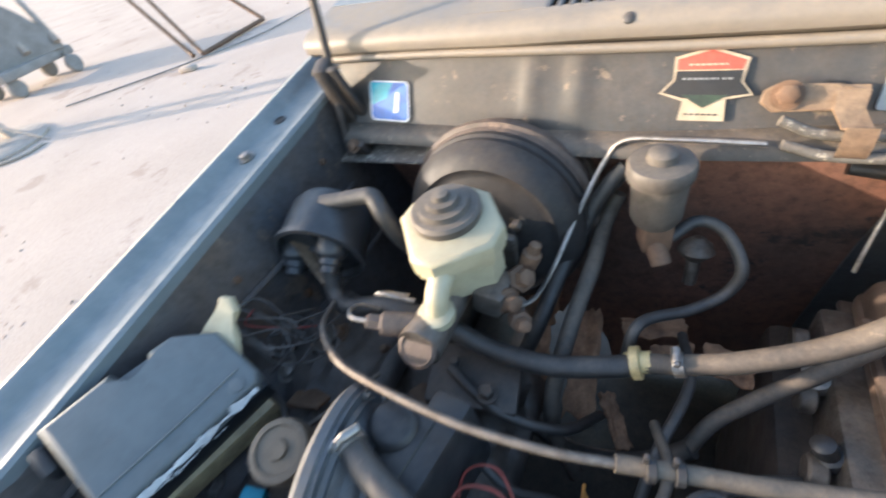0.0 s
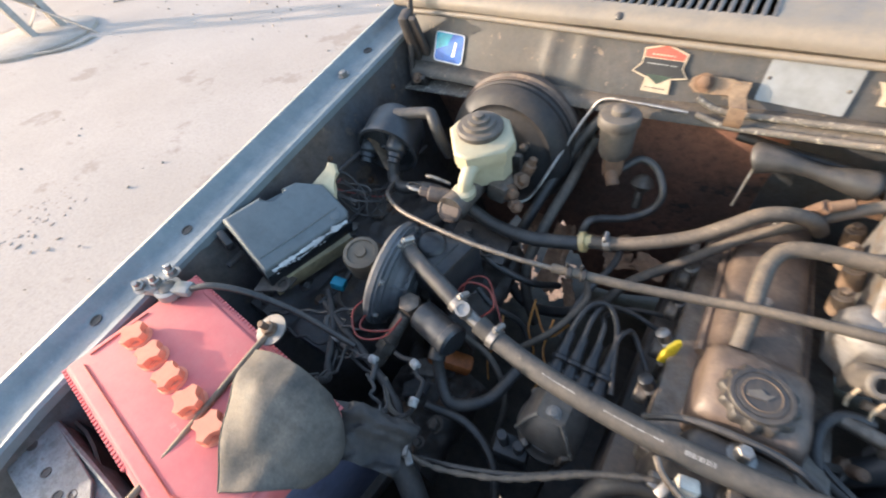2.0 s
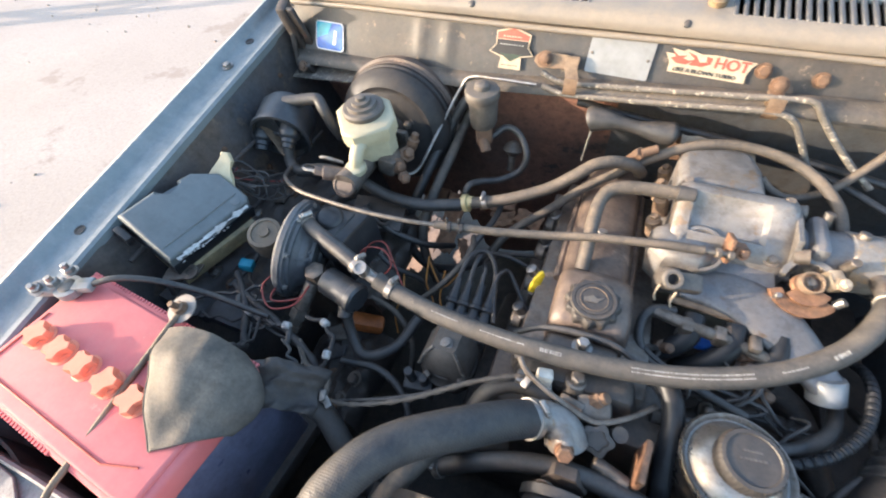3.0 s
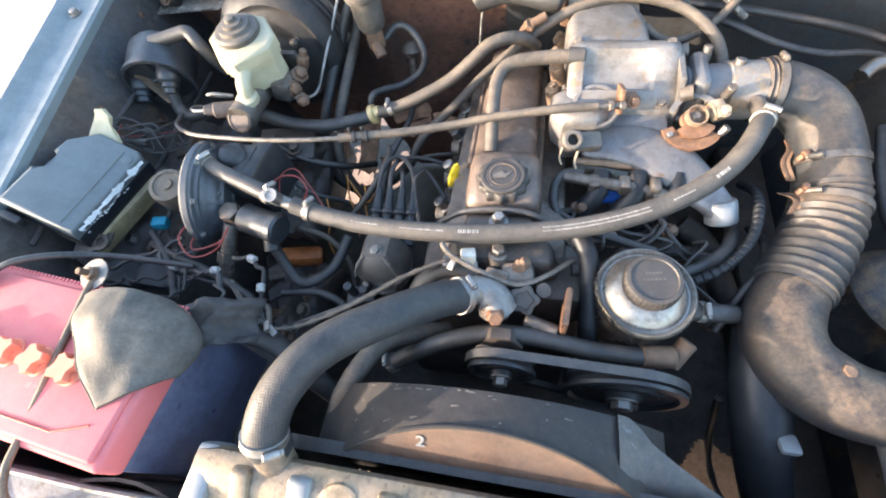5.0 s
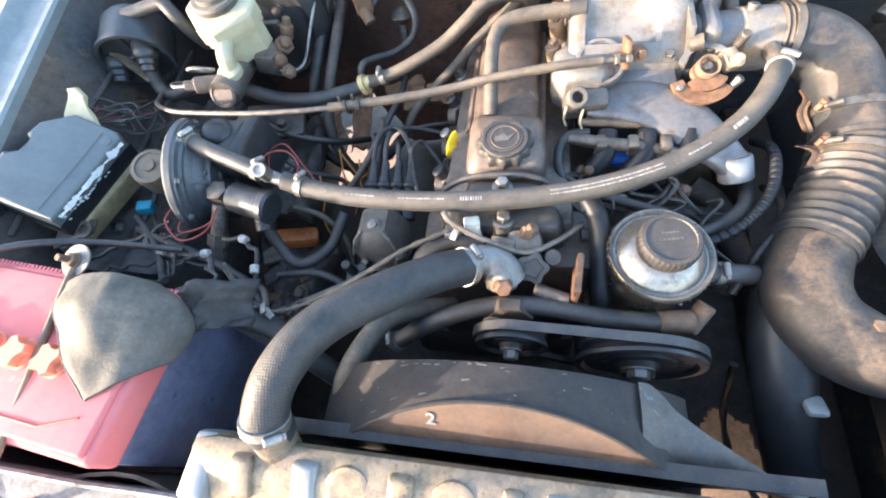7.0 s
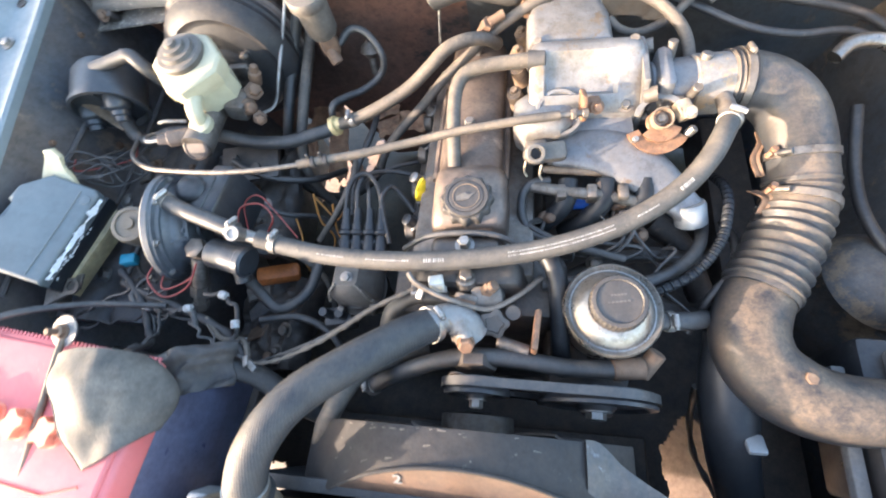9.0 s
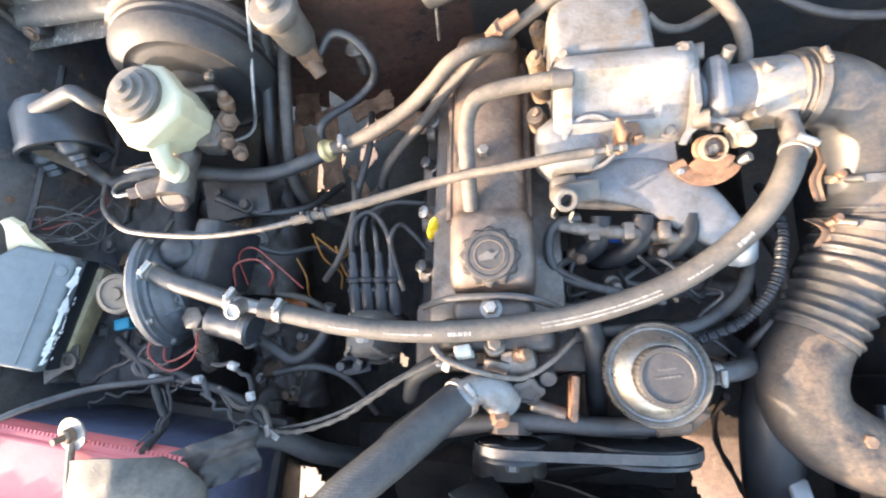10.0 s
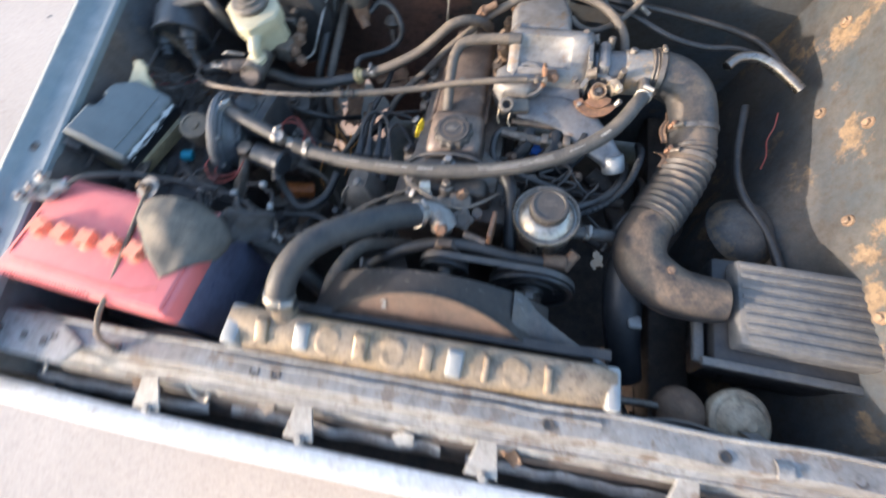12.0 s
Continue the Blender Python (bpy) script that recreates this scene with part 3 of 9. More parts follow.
for side, material, label in ((-1, M_APRON, "grimy dark inner wing panel"), (1, M_APRON_R, "dusty blue-grey inner wing panel")):
    bm = bmesh.new()
    sheet(bm, lambda u, v, s=side: apron(u, v, s), 40, 26, 0.004, (side, 0, 0))
    wing = part("inner_wing", bm, material, car, label)
    if side > 0:
        for u, v in ((0.30, 0.10), (0.47, 0.16), (0.62, 0.09), (0.70, 0.22), (0.84, 0.12)):
            bm = bmesh.new()
            p = apron(u, v, 1)
            lathe(bm, p, (-1, 0, 0.2), [(0.010, 0), (0.010, 0.0025), (0.006, 0.003)], 16)
            hexbolt(bm, p + Vector((-0.002, 0, 0)), (-1, 0, 0.2), 0.0065, 0.006)
            part("wing_bolt", bm, M_TANRUST, wing, "tan rusted bolt")

# firewall: upper panel with beads, ledge, rusty lower bulkhead


def firewall_at(x, v, off=0.0):
    """A place on the upper panel; v: from the ledge 0 to the cowl 1; off: proud of it."""
    return Vector((x, 0.366 + 0.036 * v - off * 0.92, 1.012 + 0.088 * v + off * 0.38))


def fire_fn(u, v):
    x = -0.68 + 1.40 * u
    bead = sum(0.004 * math.exp(-((x - c) / 0.010) ** 2) for c in (-0.40, -0.345, 0.32, 0.52)) * math.sin(math.pi * min(1, max(0, v)))
    dent = 0.0025 * noise.noise(Vector((x * 7, v * 2, 1.0)))
    return firewall_at(x, v, bead + dent)


bm = bmesh.new()
sheet(bm, fire_fn, 140, 10, 0.003, (0, 1, 0))
firewall = part("firewall", bm, M_FIRE, car, "dark painted firewall panel with dust and chips")
LEDGE = [(0.374, 1.012), (0.366, 1.013), (0.350, 1.008), (0.344, 1.003), (0.342, 0.994), (0.346, 0.994), (0.352, 1.002), (0.372, 1.007)]


def across(bm, outline, x0, x1, n, wob=0.0, sag=0.0):
    """A closed outline (y, z) carried across the car."""
    rings = []
    for k in range(n + 1):
        x = x0 + (x1 - x0) * k / n
        w = wob * noise.noise(Vector((x * 8, 2.0, 5.0)))
        rings.append([bm.verts.new((x, y + w, z + sag * x * x + w)) for y, z in outline])
    m = len(outline)
    for a, b in zip(rings, rings[1:]):
        for k in range(m):
            bm.faces.new((a[k], a[(k + 1) % m], b[(k + 1) % m], b[k]))
    bm.faces.new(rings[0])
    bm.faces.new(rings[-1][::-1])
    return bm


bm = bmesh.new()
across(bm, LEDGE, -0.675, 0.69, 60, 0.002)
for vert in bm.verts:
    vert.co.z += min(0.036, 0.07 * max(0.0, vert.co.x + 0.3))
part("firewall_ledge", bm, M_SEAM, car, "chipped dusty seam ledge")


def bulk_fn(u, v):
    x = -0.70 + 1.42 * u
    cutout = max(0.0, min(1.0, (0.13 - abs(x + 0.42)) / 0.03))
    z = 1.03 - (0.60 - (0.15 + 0.09 * noise.noise(Vector((x * 26, 4.0, 1.0)))) * cutout) * v
    tunnel = 0.10 * math.exp(-((x - 0.02) / 0.16) ** 2) * max(0, v - 0.15)
    return Vector((x, 0.405 + 0.05 * math.sin(v * 2.0) + tunnel + 0.006 * noise.noise(Vector((x * 8, z * 8, 2))), z))


bm = bmesh.new()
sheet(bm, lambda u, v: bulk_fn(u * 0.47, v), 54, 24, 0.004, (0, 1, 0))
part("bulkhead", bm, M_BULK, car, "rust-brown lower bulkhead")
# Dark panel also runs left over a stretch that lies in shadow.
bm = bmesh.new()
sheet(bm, lambda u, v: bulk_fn(0.47 + u * 0.53, v) + Vector((0, -0.003, 0)), 58, 24, 0.004, (0, 1, 0))
part("bulkhead", bm, M_NAVYBULK, car, "dark blue grimy bulkhead panel, at its left dark for shadow")

LIP = [(0.399, 1.097), (0.392, 1.098), (0.384, 1.104), (0.382, 1.113), (0.386, 1.122), (0.395, 1.128), (0.410, 1.131), (0.410, 1.126),
       (0.397, 1.123), (0.391, 1.119), (0.388, 1.112), (0.390, 1.105), (0.402, 1.101)]
bm = bmesh.new()
across(bm, LIP, -0.72, 0.72, 70, 0.0012)
cowl = part("cowl_panel", bm, M_COWL, car, "dusty pale cowl panel with air slots")
bm = bmesh.new()
tube(bm, [(-0.69 + 0.138 * k, 0.3905 + 0.001 * math.sin(k * 2.1), 1.0935 + 0.0015 * math.sin(k * 1.3)) for k in range(11)], 0.0052, 10, 6)
part("cowl_bead", bm, M_COWL, cowl, "dust-filled seam bead below the cowl edge")
for x in (-0.30, 0.03):
    bm = bmesh.new()
    lathe(bm, (x, 0.387, 1.121), (0, -0.7, 0.7), [(0.006, 0), (0.0055, 0.0015), (0.003, 0.003)], 12)
    part("cowl_rubber", bm, M_RUBBER, cowl)
bm = bmesh.new()
across(bm, [(0.464, 1.142), (0.86, 1.215), (0.86, 1.210), (0.464, 1.137)], -0.72, 0.72, 20)
part("cowl_top", bm, M_PAINT, cowl, "cool grey cowl top")
VENTS = ((-0.385, -0.115), (0.088, 0.56))
edges = [-0.72] + [e for pair in VENTS for e in pair] + [0.72]
for a, b in ((edges[0], edges[1]), (edges[2], edges[3]), (edges[4], edges[5])):
    bm = bmesh.new()
    across(bm, [(0.409, 1.1308), (0.465, 1.1418), (0.465, 1.137), (0.409, 1.126)], a, b, 6)
    part("cowl_strip", bm, M_COWL, cowl)
# Near-black tray paints the shaded hollow under the slots.
bm = bmesh.new()
across(bm, [(0.402, 1.080), (0.640, 1.084), (0.640, 1.168), (0.644, 1.168), (0.644, 1.080), (0.402, 1.076)], -0.70, 0.70, 4)
part("vent_tray", bm, M_DEEP, cowl)
for a, b in VENTS:
    n = int((b - a) / 0.0125)
    for k in range(n + 1):
        bm = bmesh.new()
        box(bm, (a + (b - a) * k / n, 0.437, 1.1345), (0.0062, 0.058, 0.006), (11.5, 0, 0), 0.0012, segs=1)
        part("vent_bar", bm, M_VENT, cowl)

# front: cross beam, grille panel, brackets, radiator support sides
BEAM = [(-0.424, 0.866), (-0.424, 0.884), (-0.427, 0.886), (-0.430, 0.884), (-0.431, 0.878), (-0.448, 0.8785), (-0.462, 0.878), (-0.466, 0.8745), (-0.471, 0.860),
        (-0.473, 0.850), (-0.482, 0.846), (-0.485, 0.840), (-0.484, 0.828), (-0.474, 0.826), (-0.430, 0.826), (-0.424, 0.84)]
bm = bmesh.new()
across(bm, BEAM, -0.76, 0.76, 140, 0.0026)
beam = part("front_crossmember", bm, M_BEAM, car, "weathered front cross beam with chipped paint")
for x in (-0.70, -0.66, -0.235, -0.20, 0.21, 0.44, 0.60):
    # Hole's shaded depth painted as a dark disc on the beam.
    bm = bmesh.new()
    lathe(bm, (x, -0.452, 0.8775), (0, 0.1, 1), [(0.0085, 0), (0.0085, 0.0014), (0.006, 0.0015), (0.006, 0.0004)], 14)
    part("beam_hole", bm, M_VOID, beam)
bm = bmesh.new()
sheet(bm, lambda u, v: Vector((-0.74 + 1.48 * u, -0.479 - 0.016 * v, 0.838 - (0.034 + 0.014 * noise.noise(Vector((u * 42, 1.0, 3.0))) + 0.008 * noise.noise(Vector((u * 110, 6.0, 3.0)))) * v)), 180, 3, 0.003, (0, 1, 0))
part("torn_flange", bm, M_BEAM, beam, "torn rusty lower flange")
bm = bmesh.new()
slab(bm, [(-0.11, -0.030), (0.085, -0.030), (0.11, 0.004), (0.06, 0.030), (-0.11, 0.036)], pose(-0.640, -0.462, 0.8835, 4, 0, -2), 0.004, 0.0012, 1)
end_plate = part("end_plate", bm, M_BEAM, beam, "drilled dusty end plate")
for x0, x1, y in ((-0.30, 0.28, -0.440), (-0.45, 0.55, -0.4845)):
    bm = bmesh.new()
    tube(bm, [(x0 + (x1 - x0) * k / 12, y + 0.0015 * math.sin(k * 2.3), (0.8795 if y > -0.46 else 0.843) + 0.001 * math.sin(k * 1.7)) for k in range(13)], 0.0032, 8, 4)
    part("seam_bead", bm, M_BEAM, beam)
bm = bmesh.new()
across(bm, [(-0.432, 0.838), (-0.494, 0.800), (-0.520, 0.768), (-0.524, 0.735), (-0.519, 0.735), (-0.515, 0.766), (-0.490, 0.796), (-0.430, 0.834)], -0.74, 0.74, 60, 0.004)
part("lower_panel", bm, M_VOID, beam, "dark rusty lower panel behind the grille surround")
crng3 = random.Random(12)
for x0, x1, y, z in ((-0.72, -0.34, -0.512, 0.792), (-0.30, 0.06, -0.506, 0.790), (0.10, 0.40, -0.510, 0.786), (0.44, 0.72, -0.508, 0.790)):
    bm = bmesh.new()
    sheet(bm, lambda u, v, x0=x0, x1=x1, y=y, z=z: Vector((x0 + (x1 - x0) * u, y - 0.016 * v + 0.006 * noise.noise(Vector((u * 7, x0 * 9, 1.0))), z + 0.010 * noise.noise(Vector((u * 5, x0 * 5, 2.0))) - 0.012 * v * v
          - 0.014 * v * max(0.0, noise.noise(Vector((u * 21, x0, 7.0)))))), 40, 4, 0.003)
    part("bent_rail", bm, M_BEAM, beam, "bent pale rail behind the grille surround")
for k in range(7):
    x = -0.66 + 0.21 * k + crng3.uniform(-0.04, 0.04)
    bm = bmesh.new()
    slab(bm, [(-0.016, -0.010), (0.012, -0.014), (0.020, 0.006), (0.004, 0.014), (-0.018, 0.009)], pose(x, -0.500 + crng3.uniform(-0.008, 0.012), 0.806, crng3.uniform(10, 50), crng3.uniform(-20, 20), crng3.uniform(-40, 40)), 0.004, 0.001, 1)
    part("rusty_tab", bm, (M_BEAM, M_RUST, M_VOID)[k % 3], beam)
bm = bmesh.new()
tube(bm, [(-0.372, -0.486, 0.822), (-0.362, -0.500, 0.806), (-0.345, -0.506, 0.800), (-0.335, -0.500, 0.806), (-0.340, -0.494, 0.812)], 0.0032, 8, 5)
part("wire_hook", bm, M_STEEL, beam)
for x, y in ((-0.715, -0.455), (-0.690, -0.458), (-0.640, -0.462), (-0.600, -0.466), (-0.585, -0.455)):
    # Dark disc in place of a cut hole and its shade.
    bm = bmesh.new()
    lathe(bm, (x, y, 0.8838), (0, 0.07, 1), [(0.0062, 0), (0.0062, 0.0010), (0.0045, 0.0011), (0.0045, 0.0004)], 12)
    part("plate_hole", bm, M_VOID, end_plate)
scrap_rng = random.Random(31)
for k in range(16):
    x = scrap_rng.uniform(-0.55, 0.66)
    bm = bmesh.new()
    tube(bm, [(x, -0.482, 0.822), (x + scrap_rng.uniform(-0.02, 0.02), -0.490, 0.800), (x + scrap_rng.uniform(-0.03, 0.03), -0.487, 0.782), (x + scrap_rng.uniform(-0.03, 0.03), -0.480, 0.790)], scrap_rng.choice((0.0016, 0.0024, 0.0034)), 6, 5)
    part("loose_end", bm, (M_LEDGE, M_WIRE, M_RUST)[k % 3], beam)
bm = bmesh.new()
GR = []
for k in range(41):
    x = -0.90 + 1.8 * k / 40
    GR.append((x, -0.553 - 0.012 * (1 - (x / 0.9) ** 2) + 0.02 * max(0, -x - 0.5), 0.80))
rings = []
for x, y, z in GR:
    rings.append([bm.verts.new((x, y + dy, z + dz)) for dy, dz in ((0.022, 0.0), (0.020, 0.008), (0.0, 0.012), (-0.014, 0.006), (-0.018, -0.02),
                                                                 (-0.016, -0.14), (-0.008, -0.14), (-0.008, -0.02), (0.0, 0.002))])
for a, b in zip(rings, rings[1:]):
    for k in range(9):
        bm.faces.new((a[k], a[(k + 1) % 9], b[(k + 1) % 9], b[k]))
bm.faces.new(rings[0])
bm.faces.new(rings[-1][::-1])
part("grille_panel", bm, M_WPAINT, car, "sun-bleached white grille surround")
for x in (-0.43, -0.16, 0.13, 0.41):
    bm = bmesh.new()
    slab(bm, [(-0.008, 0), (0.012, 0), (0.022, -0.075), (-0.030, -0.075)], pose(x, -0.470, 0.845, 28, 0, 0), 0.003, 0.0008, 1)
    hexbolt(bm, (x, -0.535, 0.812), (0, -0.3, 1), 0.006, 0.005)
    part("grille_bracket", bm, M_BEAM, car)
# Dark panel added to stand for the shaded gap behind the grille.
bm = bmesh.new()
across(bm, [(-0.556, 0.672), (-0.43, 0.70), (-0.43, 0.69), (-0.556, 0.662)], -0.75, 0.75, 20, 0.004)
part("front_splash_panel", bm, M_VOID, car)
# Unseen lower panel added to block low sun under the car.
bm = bmesh.new()
across(bm, [(-0.556, 0.665), (-0.566, 0.64), (-0.566, 0.30), (-0.545, 0.16), (-0.537, 0.16), (-0.558, 0.30), (-0.558, 0.63), (-0.548, 0.665)], -0.90, 0.90, 24)
part("front_valance", bm, M_WPAINT, car)
for side in (-1, 1):
    bm = bmesh.new()
    sheet(bm, lambda u, v, s=side: Vector((s * (0.32 + 0.40 * u), -0.425 + 0.012 * math.sin(u * 9), 0.868 - 0.42 * v)), 14, 8, 0.004, (0, -1, 0))
    part("support_panel", bm, M_VOID, car)
    # Rail added as a dark slab that closes the bay from below.
    bm = bmesh.new()
    box(bm, (side * 0.515, -0.05, 0.47), (0.09, 1.0, 0.11), (3, 0, 0), 0.012)
    part("chassis_rail", bm, M_VOID, car, "grimy chassis rail added to close the dark low bay")
HOLES = ((-0.470, 0.405, 0.042, 0.105), (-0.350, 0.43, 0.022, 0.060), (0.408, -0.310, 0.058, 0.100), (-0.455, -0.405, 0.035, 0.04), (-0.25, -0.375, 0.02, 0.014),
         (-0.17, -0.02, 0.012, 0.016), (-0.235, -0.135, 0.010, 0.016), (0.37, 0.02, 0.014, 0.03))


def torn(x, y):
    """Where the dark fill sheet below the bay is left open to the ground."""
    for hx, hy, a, b in HOLES:
        d = ((x - hx) / a) ** 2 + ((y - hy) / b) ** 2
        rough = 0.35 if hx > 0.4 else 1.3
        if d < 1.0 + rough * noise.noise(Vector((x * 30, y * 30, hx * 9))) + 0.3 * rough * noise.noise(Vector((x * 80, y * 80, 2.0))):
            return True
    return False


# Added near-black sheet in place of the unlit depth under the engine.
bm = bmesh.new()
NX, NY, STEP = 243, 180, 0.006
tray_v = {}
for i in range(NX):
    for j in range(NY):
        x, y = -0.715 + STEP * i, -0.46 + STEP * j
        if torn(x, y):
            continue
        quad = []
        for a, b in ((i, j), (i + 1, j), (i + 1, j + 1), (i, j + 1)):
            if (a, b) not in tray_v:
                px, py = -0.715 + STEP * a, -0.46 + STEP * b
                tray_v[a, b] = bm.verts.new((px + 0.007 * noise.noise(Vector((px * 75, py * 75, 1))), py + 0.007 * noise.noise(Vector((px * 75, py * 75, 5))),
                                             0.42 + 0.012 * noise.noise(Vector((px * 7, py * 7, 3)))))
            quad.append(tray_v[a, b])
        bm.faces.new(quad)
part("splash_shield", bm, M_DEEP, car, "dark holed sheet added below the engine as the bay's shade")
# More dark slabs added to fill the low bay.
for at, size, turn in (((-0.55, -0.31, 0.690), (0.36, 0.24, 0.03), (0, 0, 0)), ((0.0, -0.30, 0.46), (0.62, 0.10, 0.05), (0, 0, 0))):
    bm = bmesh.new()
    box(bm, at, size, turn, 0.004, segs=1)
    part("undertray", bm, M_DEEP, car)
for side in (-1, 1):
    bm = bmesh.new()
    lathe(bm, (side * 0.72, 0.02, 0.31), (side, 0, 0), [(0.20, 0), (0.29, 0.01), (0.31, 0.04), (0.31, 0.13), (0.29, 0.16), (0.20, 0.17)], 40)
    wheel = part("wheel", bm, M_RUBBER, car, "worn black front tyre")
    bm = bmesh.new()
    lathe(bm, (side * 0.73, 0.02, 0.31), (side, 0, 0), [(0.19, 0), (0.198, 0.13), (0.16, 0.14), (0.05, 0.11)], 32)
    part("rim", bm, M_DULL, wheel)
    bm = bmesh.new()
    rod(bm, (side * 0.50, 0.02, 0.44), (side * 0.74, 0.02, 0.31), 0.035, 12)
    part("suspension_arm", bm, M_VOID, car)
# strut top and headlamp back on the dusty side
bm = bmesh.new()
lathe(bm, (0.575, -0.02, 0.735), (0.25, 0, 1), [(0.075, 0), (0.066, 0.02), (0.050, 0.036), (0.028, 0.044), (0.012, 0.046)], 28)
part("strut_dome", bm, M_APRON_R, car, "dusty domed strut top")
for p in ((0.664, 0.137, 0.842), (0.668, -0.03, 0.80), (0.655, 0.03, 0.76), (0.63, -0.10, 0.71)):
    bm = bmesh.new()
    hexbolt(bm, p, (-1, 0, 0.4), 0.006, 0.004)
    part("wing_bolt", bm, M_DULL, car)
# seams, brackets and pipes on the grimy wing
for z0, z1 in ((0.90, 0.93), (0.80, 0.84)):
    bm = bmesh.new()
    tube(bm, [apron((y + 0.52) / 0.98, (rail_z(y) - 0.012 - (z0 + (z1 - z0) * (y + 0.4) / 0.8)) / 0.60, -1) + Vector((0.003, 0, 0)) for y in (-0.15 + 0.06 * k for k in range(9))], 0.0045, 8, 3)
    part("pressed_bead", bm, M_APRON, car)
for y, z, s in ((0.10, 0.945, 0.007), (0.24, 0.93, 0.006), (0.30, 0.985, 0.007), (0.05, 0.90, 0.006), (0.33, 0.90, 0.008), (-0.10, 0.90, 0.006), (0.16, 0.86, 0.009)):
    bm = bmesh.new()
    q = apron((y + 0.52) / 0.98, (rail_z(y) - 0.012 - z) / 0.60, -1)
    hexbolt(bm, q, (1, 0, 0.1), s * 0.6, 0.004, 1.3)
    part("wing_bolt", bm, M_RUST, car)
# bent seam bracket on the grimy wing
bm = bmesh.new()
sheet(bm, lambda u, v: Vector((-0.66 + 0.07 * u, 0.17 + 0.10 * v - 0.03 * u, 0.955 + 0.012 * math.sin(5 * u + 3 * v) - 0.02 * u)), 8, 8, 0.003)
part("bent_bracket", bm, M_TANRUST, car, "crumpled dusty metal bracket")
bm = bmesh.new()
box(bm, (-0.672, 0.372, 1.035), (0.022, 0.03, 0.15), (20, 0, 10), 0.006)
box(bm, (-0.650, 0.366, 1.045), (0.016, 0.010, 0.12), (22, 0, 0), 0.003)
box(bm, (-0.652, 0.345, 0.985), (0.032, 0.014, 0.026), (30, 0, 0), 0.004)
part("hinge_post", bm, M_VOID, car, "dark rusty bolted bonnet hinge post")
bm = bmesh.new()
hexbolt(bm, (-0.652, 0.336, 0.992), (0, -0.8, 0.5), 0.007, 0.005)
part("hinge_bolt", bm, M_RUST, car)
bm = bmesh.new()
sheet(bm, lambda u, v: Vector((-0.685 + 0.17 * u, 0.365 - 0.035 * v, 0.975 + 0.01 * u - 0.006 * v)), 10, 3, 0.003)
part("corner_gusset", bm, M_LEDGE, car)

# bonnet prop and its clip
prop = thing("bonnet_prop", (-0.672, 0.36, 1.0), "thin dark steel bonnet prop rod", "prop rod")
bm = bmesh.new()
tube(bm, [(-0.672, 0.345, 0.97), (-0.671, 0.352, 1.03), (-0.668, 0.362, 1.09), (-0.664, 0.375, 1.20), (-0.655, 0.40, 1.55)], 0.0055, 10)
part("rod", bm, M_VOID, prop)

# wiper arm on the cowl
wiper = thing("wiper_arm", (0.07, 0.43, 1.135), "black wiper arm with a brass-coloured pivot nut", "wiper")
bm = bmesh.new()
tube(bm, [(0.068, 0.432, 1.152), (0.12, 0.440, 1.158), (0.25, 0.455, 1.165), (0.55, 0.48, 1.175)], 0.0075, 10)
part("arm", bm, M_BLACK, wiper)
bm = bmesh.new()
lathe(bm, (0.063, 0.432, 1.130), (0, -0.2, 1), [(0.013, 0), (0.013, 0.014), (0.010, 0.016), (0.010, 0.026), (0.007, 0.029)], 20)
part("pivot", bm, M_BRASS, wiper)

# ---- stickers and plate on the firewall ----


def fire_pose(x, v, off=0.002, turn=0.0):
    p = firewall_at(x, v, off)
    z = Vector((0, -0.92, 0.38)).normalized()
    xx = Vector((1, 0, 0))
    return Matrix.Translation(p) @ Matrix((xx, z.cross(xx), z)).transposed().to_4x4() @ pose(0, 0, 0, 0, 0, turn)


def rounded(w, h, r, n=4):
    out = []
    for cx, cy, a0 in ((w / 2 - r, h / 2 - r, 0), (-w / 2 + r, h / 2 - r, 90), (-w / 2 + r, -h / 2 + r, 180), (w / 2 - r, -h / 2 + r, 270)):
        out += [(cx + r * math.cos(radians(a0 + 90 * k / n)), cy + r * math.sin(radians(a0 + 90 * k / n))) for k in range(n + 1)]
    return out


blue = thing("blue_sticker", firewall_at(-0.596, 0.25), "glossy blue and teal square sticker with a white mark", "sticker")
m0 = fire_pose(-0.597, 0.32, 0.0035, -2)
bm = bmesh.new()
slab(bm, rounded(0.064, 0.052, 0.007), m0, 0.0006)
part("border", bm, M_PRINT_WHITE, blue)
bm = bmesh.new()
slab(bm, rounded(0.060, 0.048, 0.006), m0 @ pose(0, 0, 0.0004), 0.0005)
part("field", bm, M_PRINT_BLUE, blue)
bm = bmesh.new()
slab(bm, [(-0.029, 0.0235), (0.006, 0.0235), (-0.004, 0.004), (-0.029, -0.006)], m0 @ pose(0, 0, 0.0008), 0.0005)
part("corner_field", bm, M_PRINT_TEAL, blue)
bm = bmesh.new()
slab(bm, [(0.008, -0.014), (0.014, -0.014), (0.017, 0.010), (0.012, 0.012)], m0 @ pose(0, 0, 0.0012), 0.0004)
part("mark", bm, M_PRINT_WHITE, blue)

badge = thing("badge_sticker", firewall_at(-0.225, 0.5), "cream-edged badge sticker in red and dark green", "sticker")
m0 = fire_pose(-0.226, 0.52, 0.0045)
bm = bmesh.new()
slab(bm, [(-0.030, 0.024), (0.0, 0.032), (0.031, 0.022), (0.029, 0.002), (0.039, -0.010), (0.018, -0.014), (0.020, -0.034), (-0.020, -0.034),
          (-0.018, -0.016), (-0.040, -0.009), (-0.029, 0.004)], m0, 0.0006)
part("border", bm, M_CREAM, badge)
bm = bmesh.new()
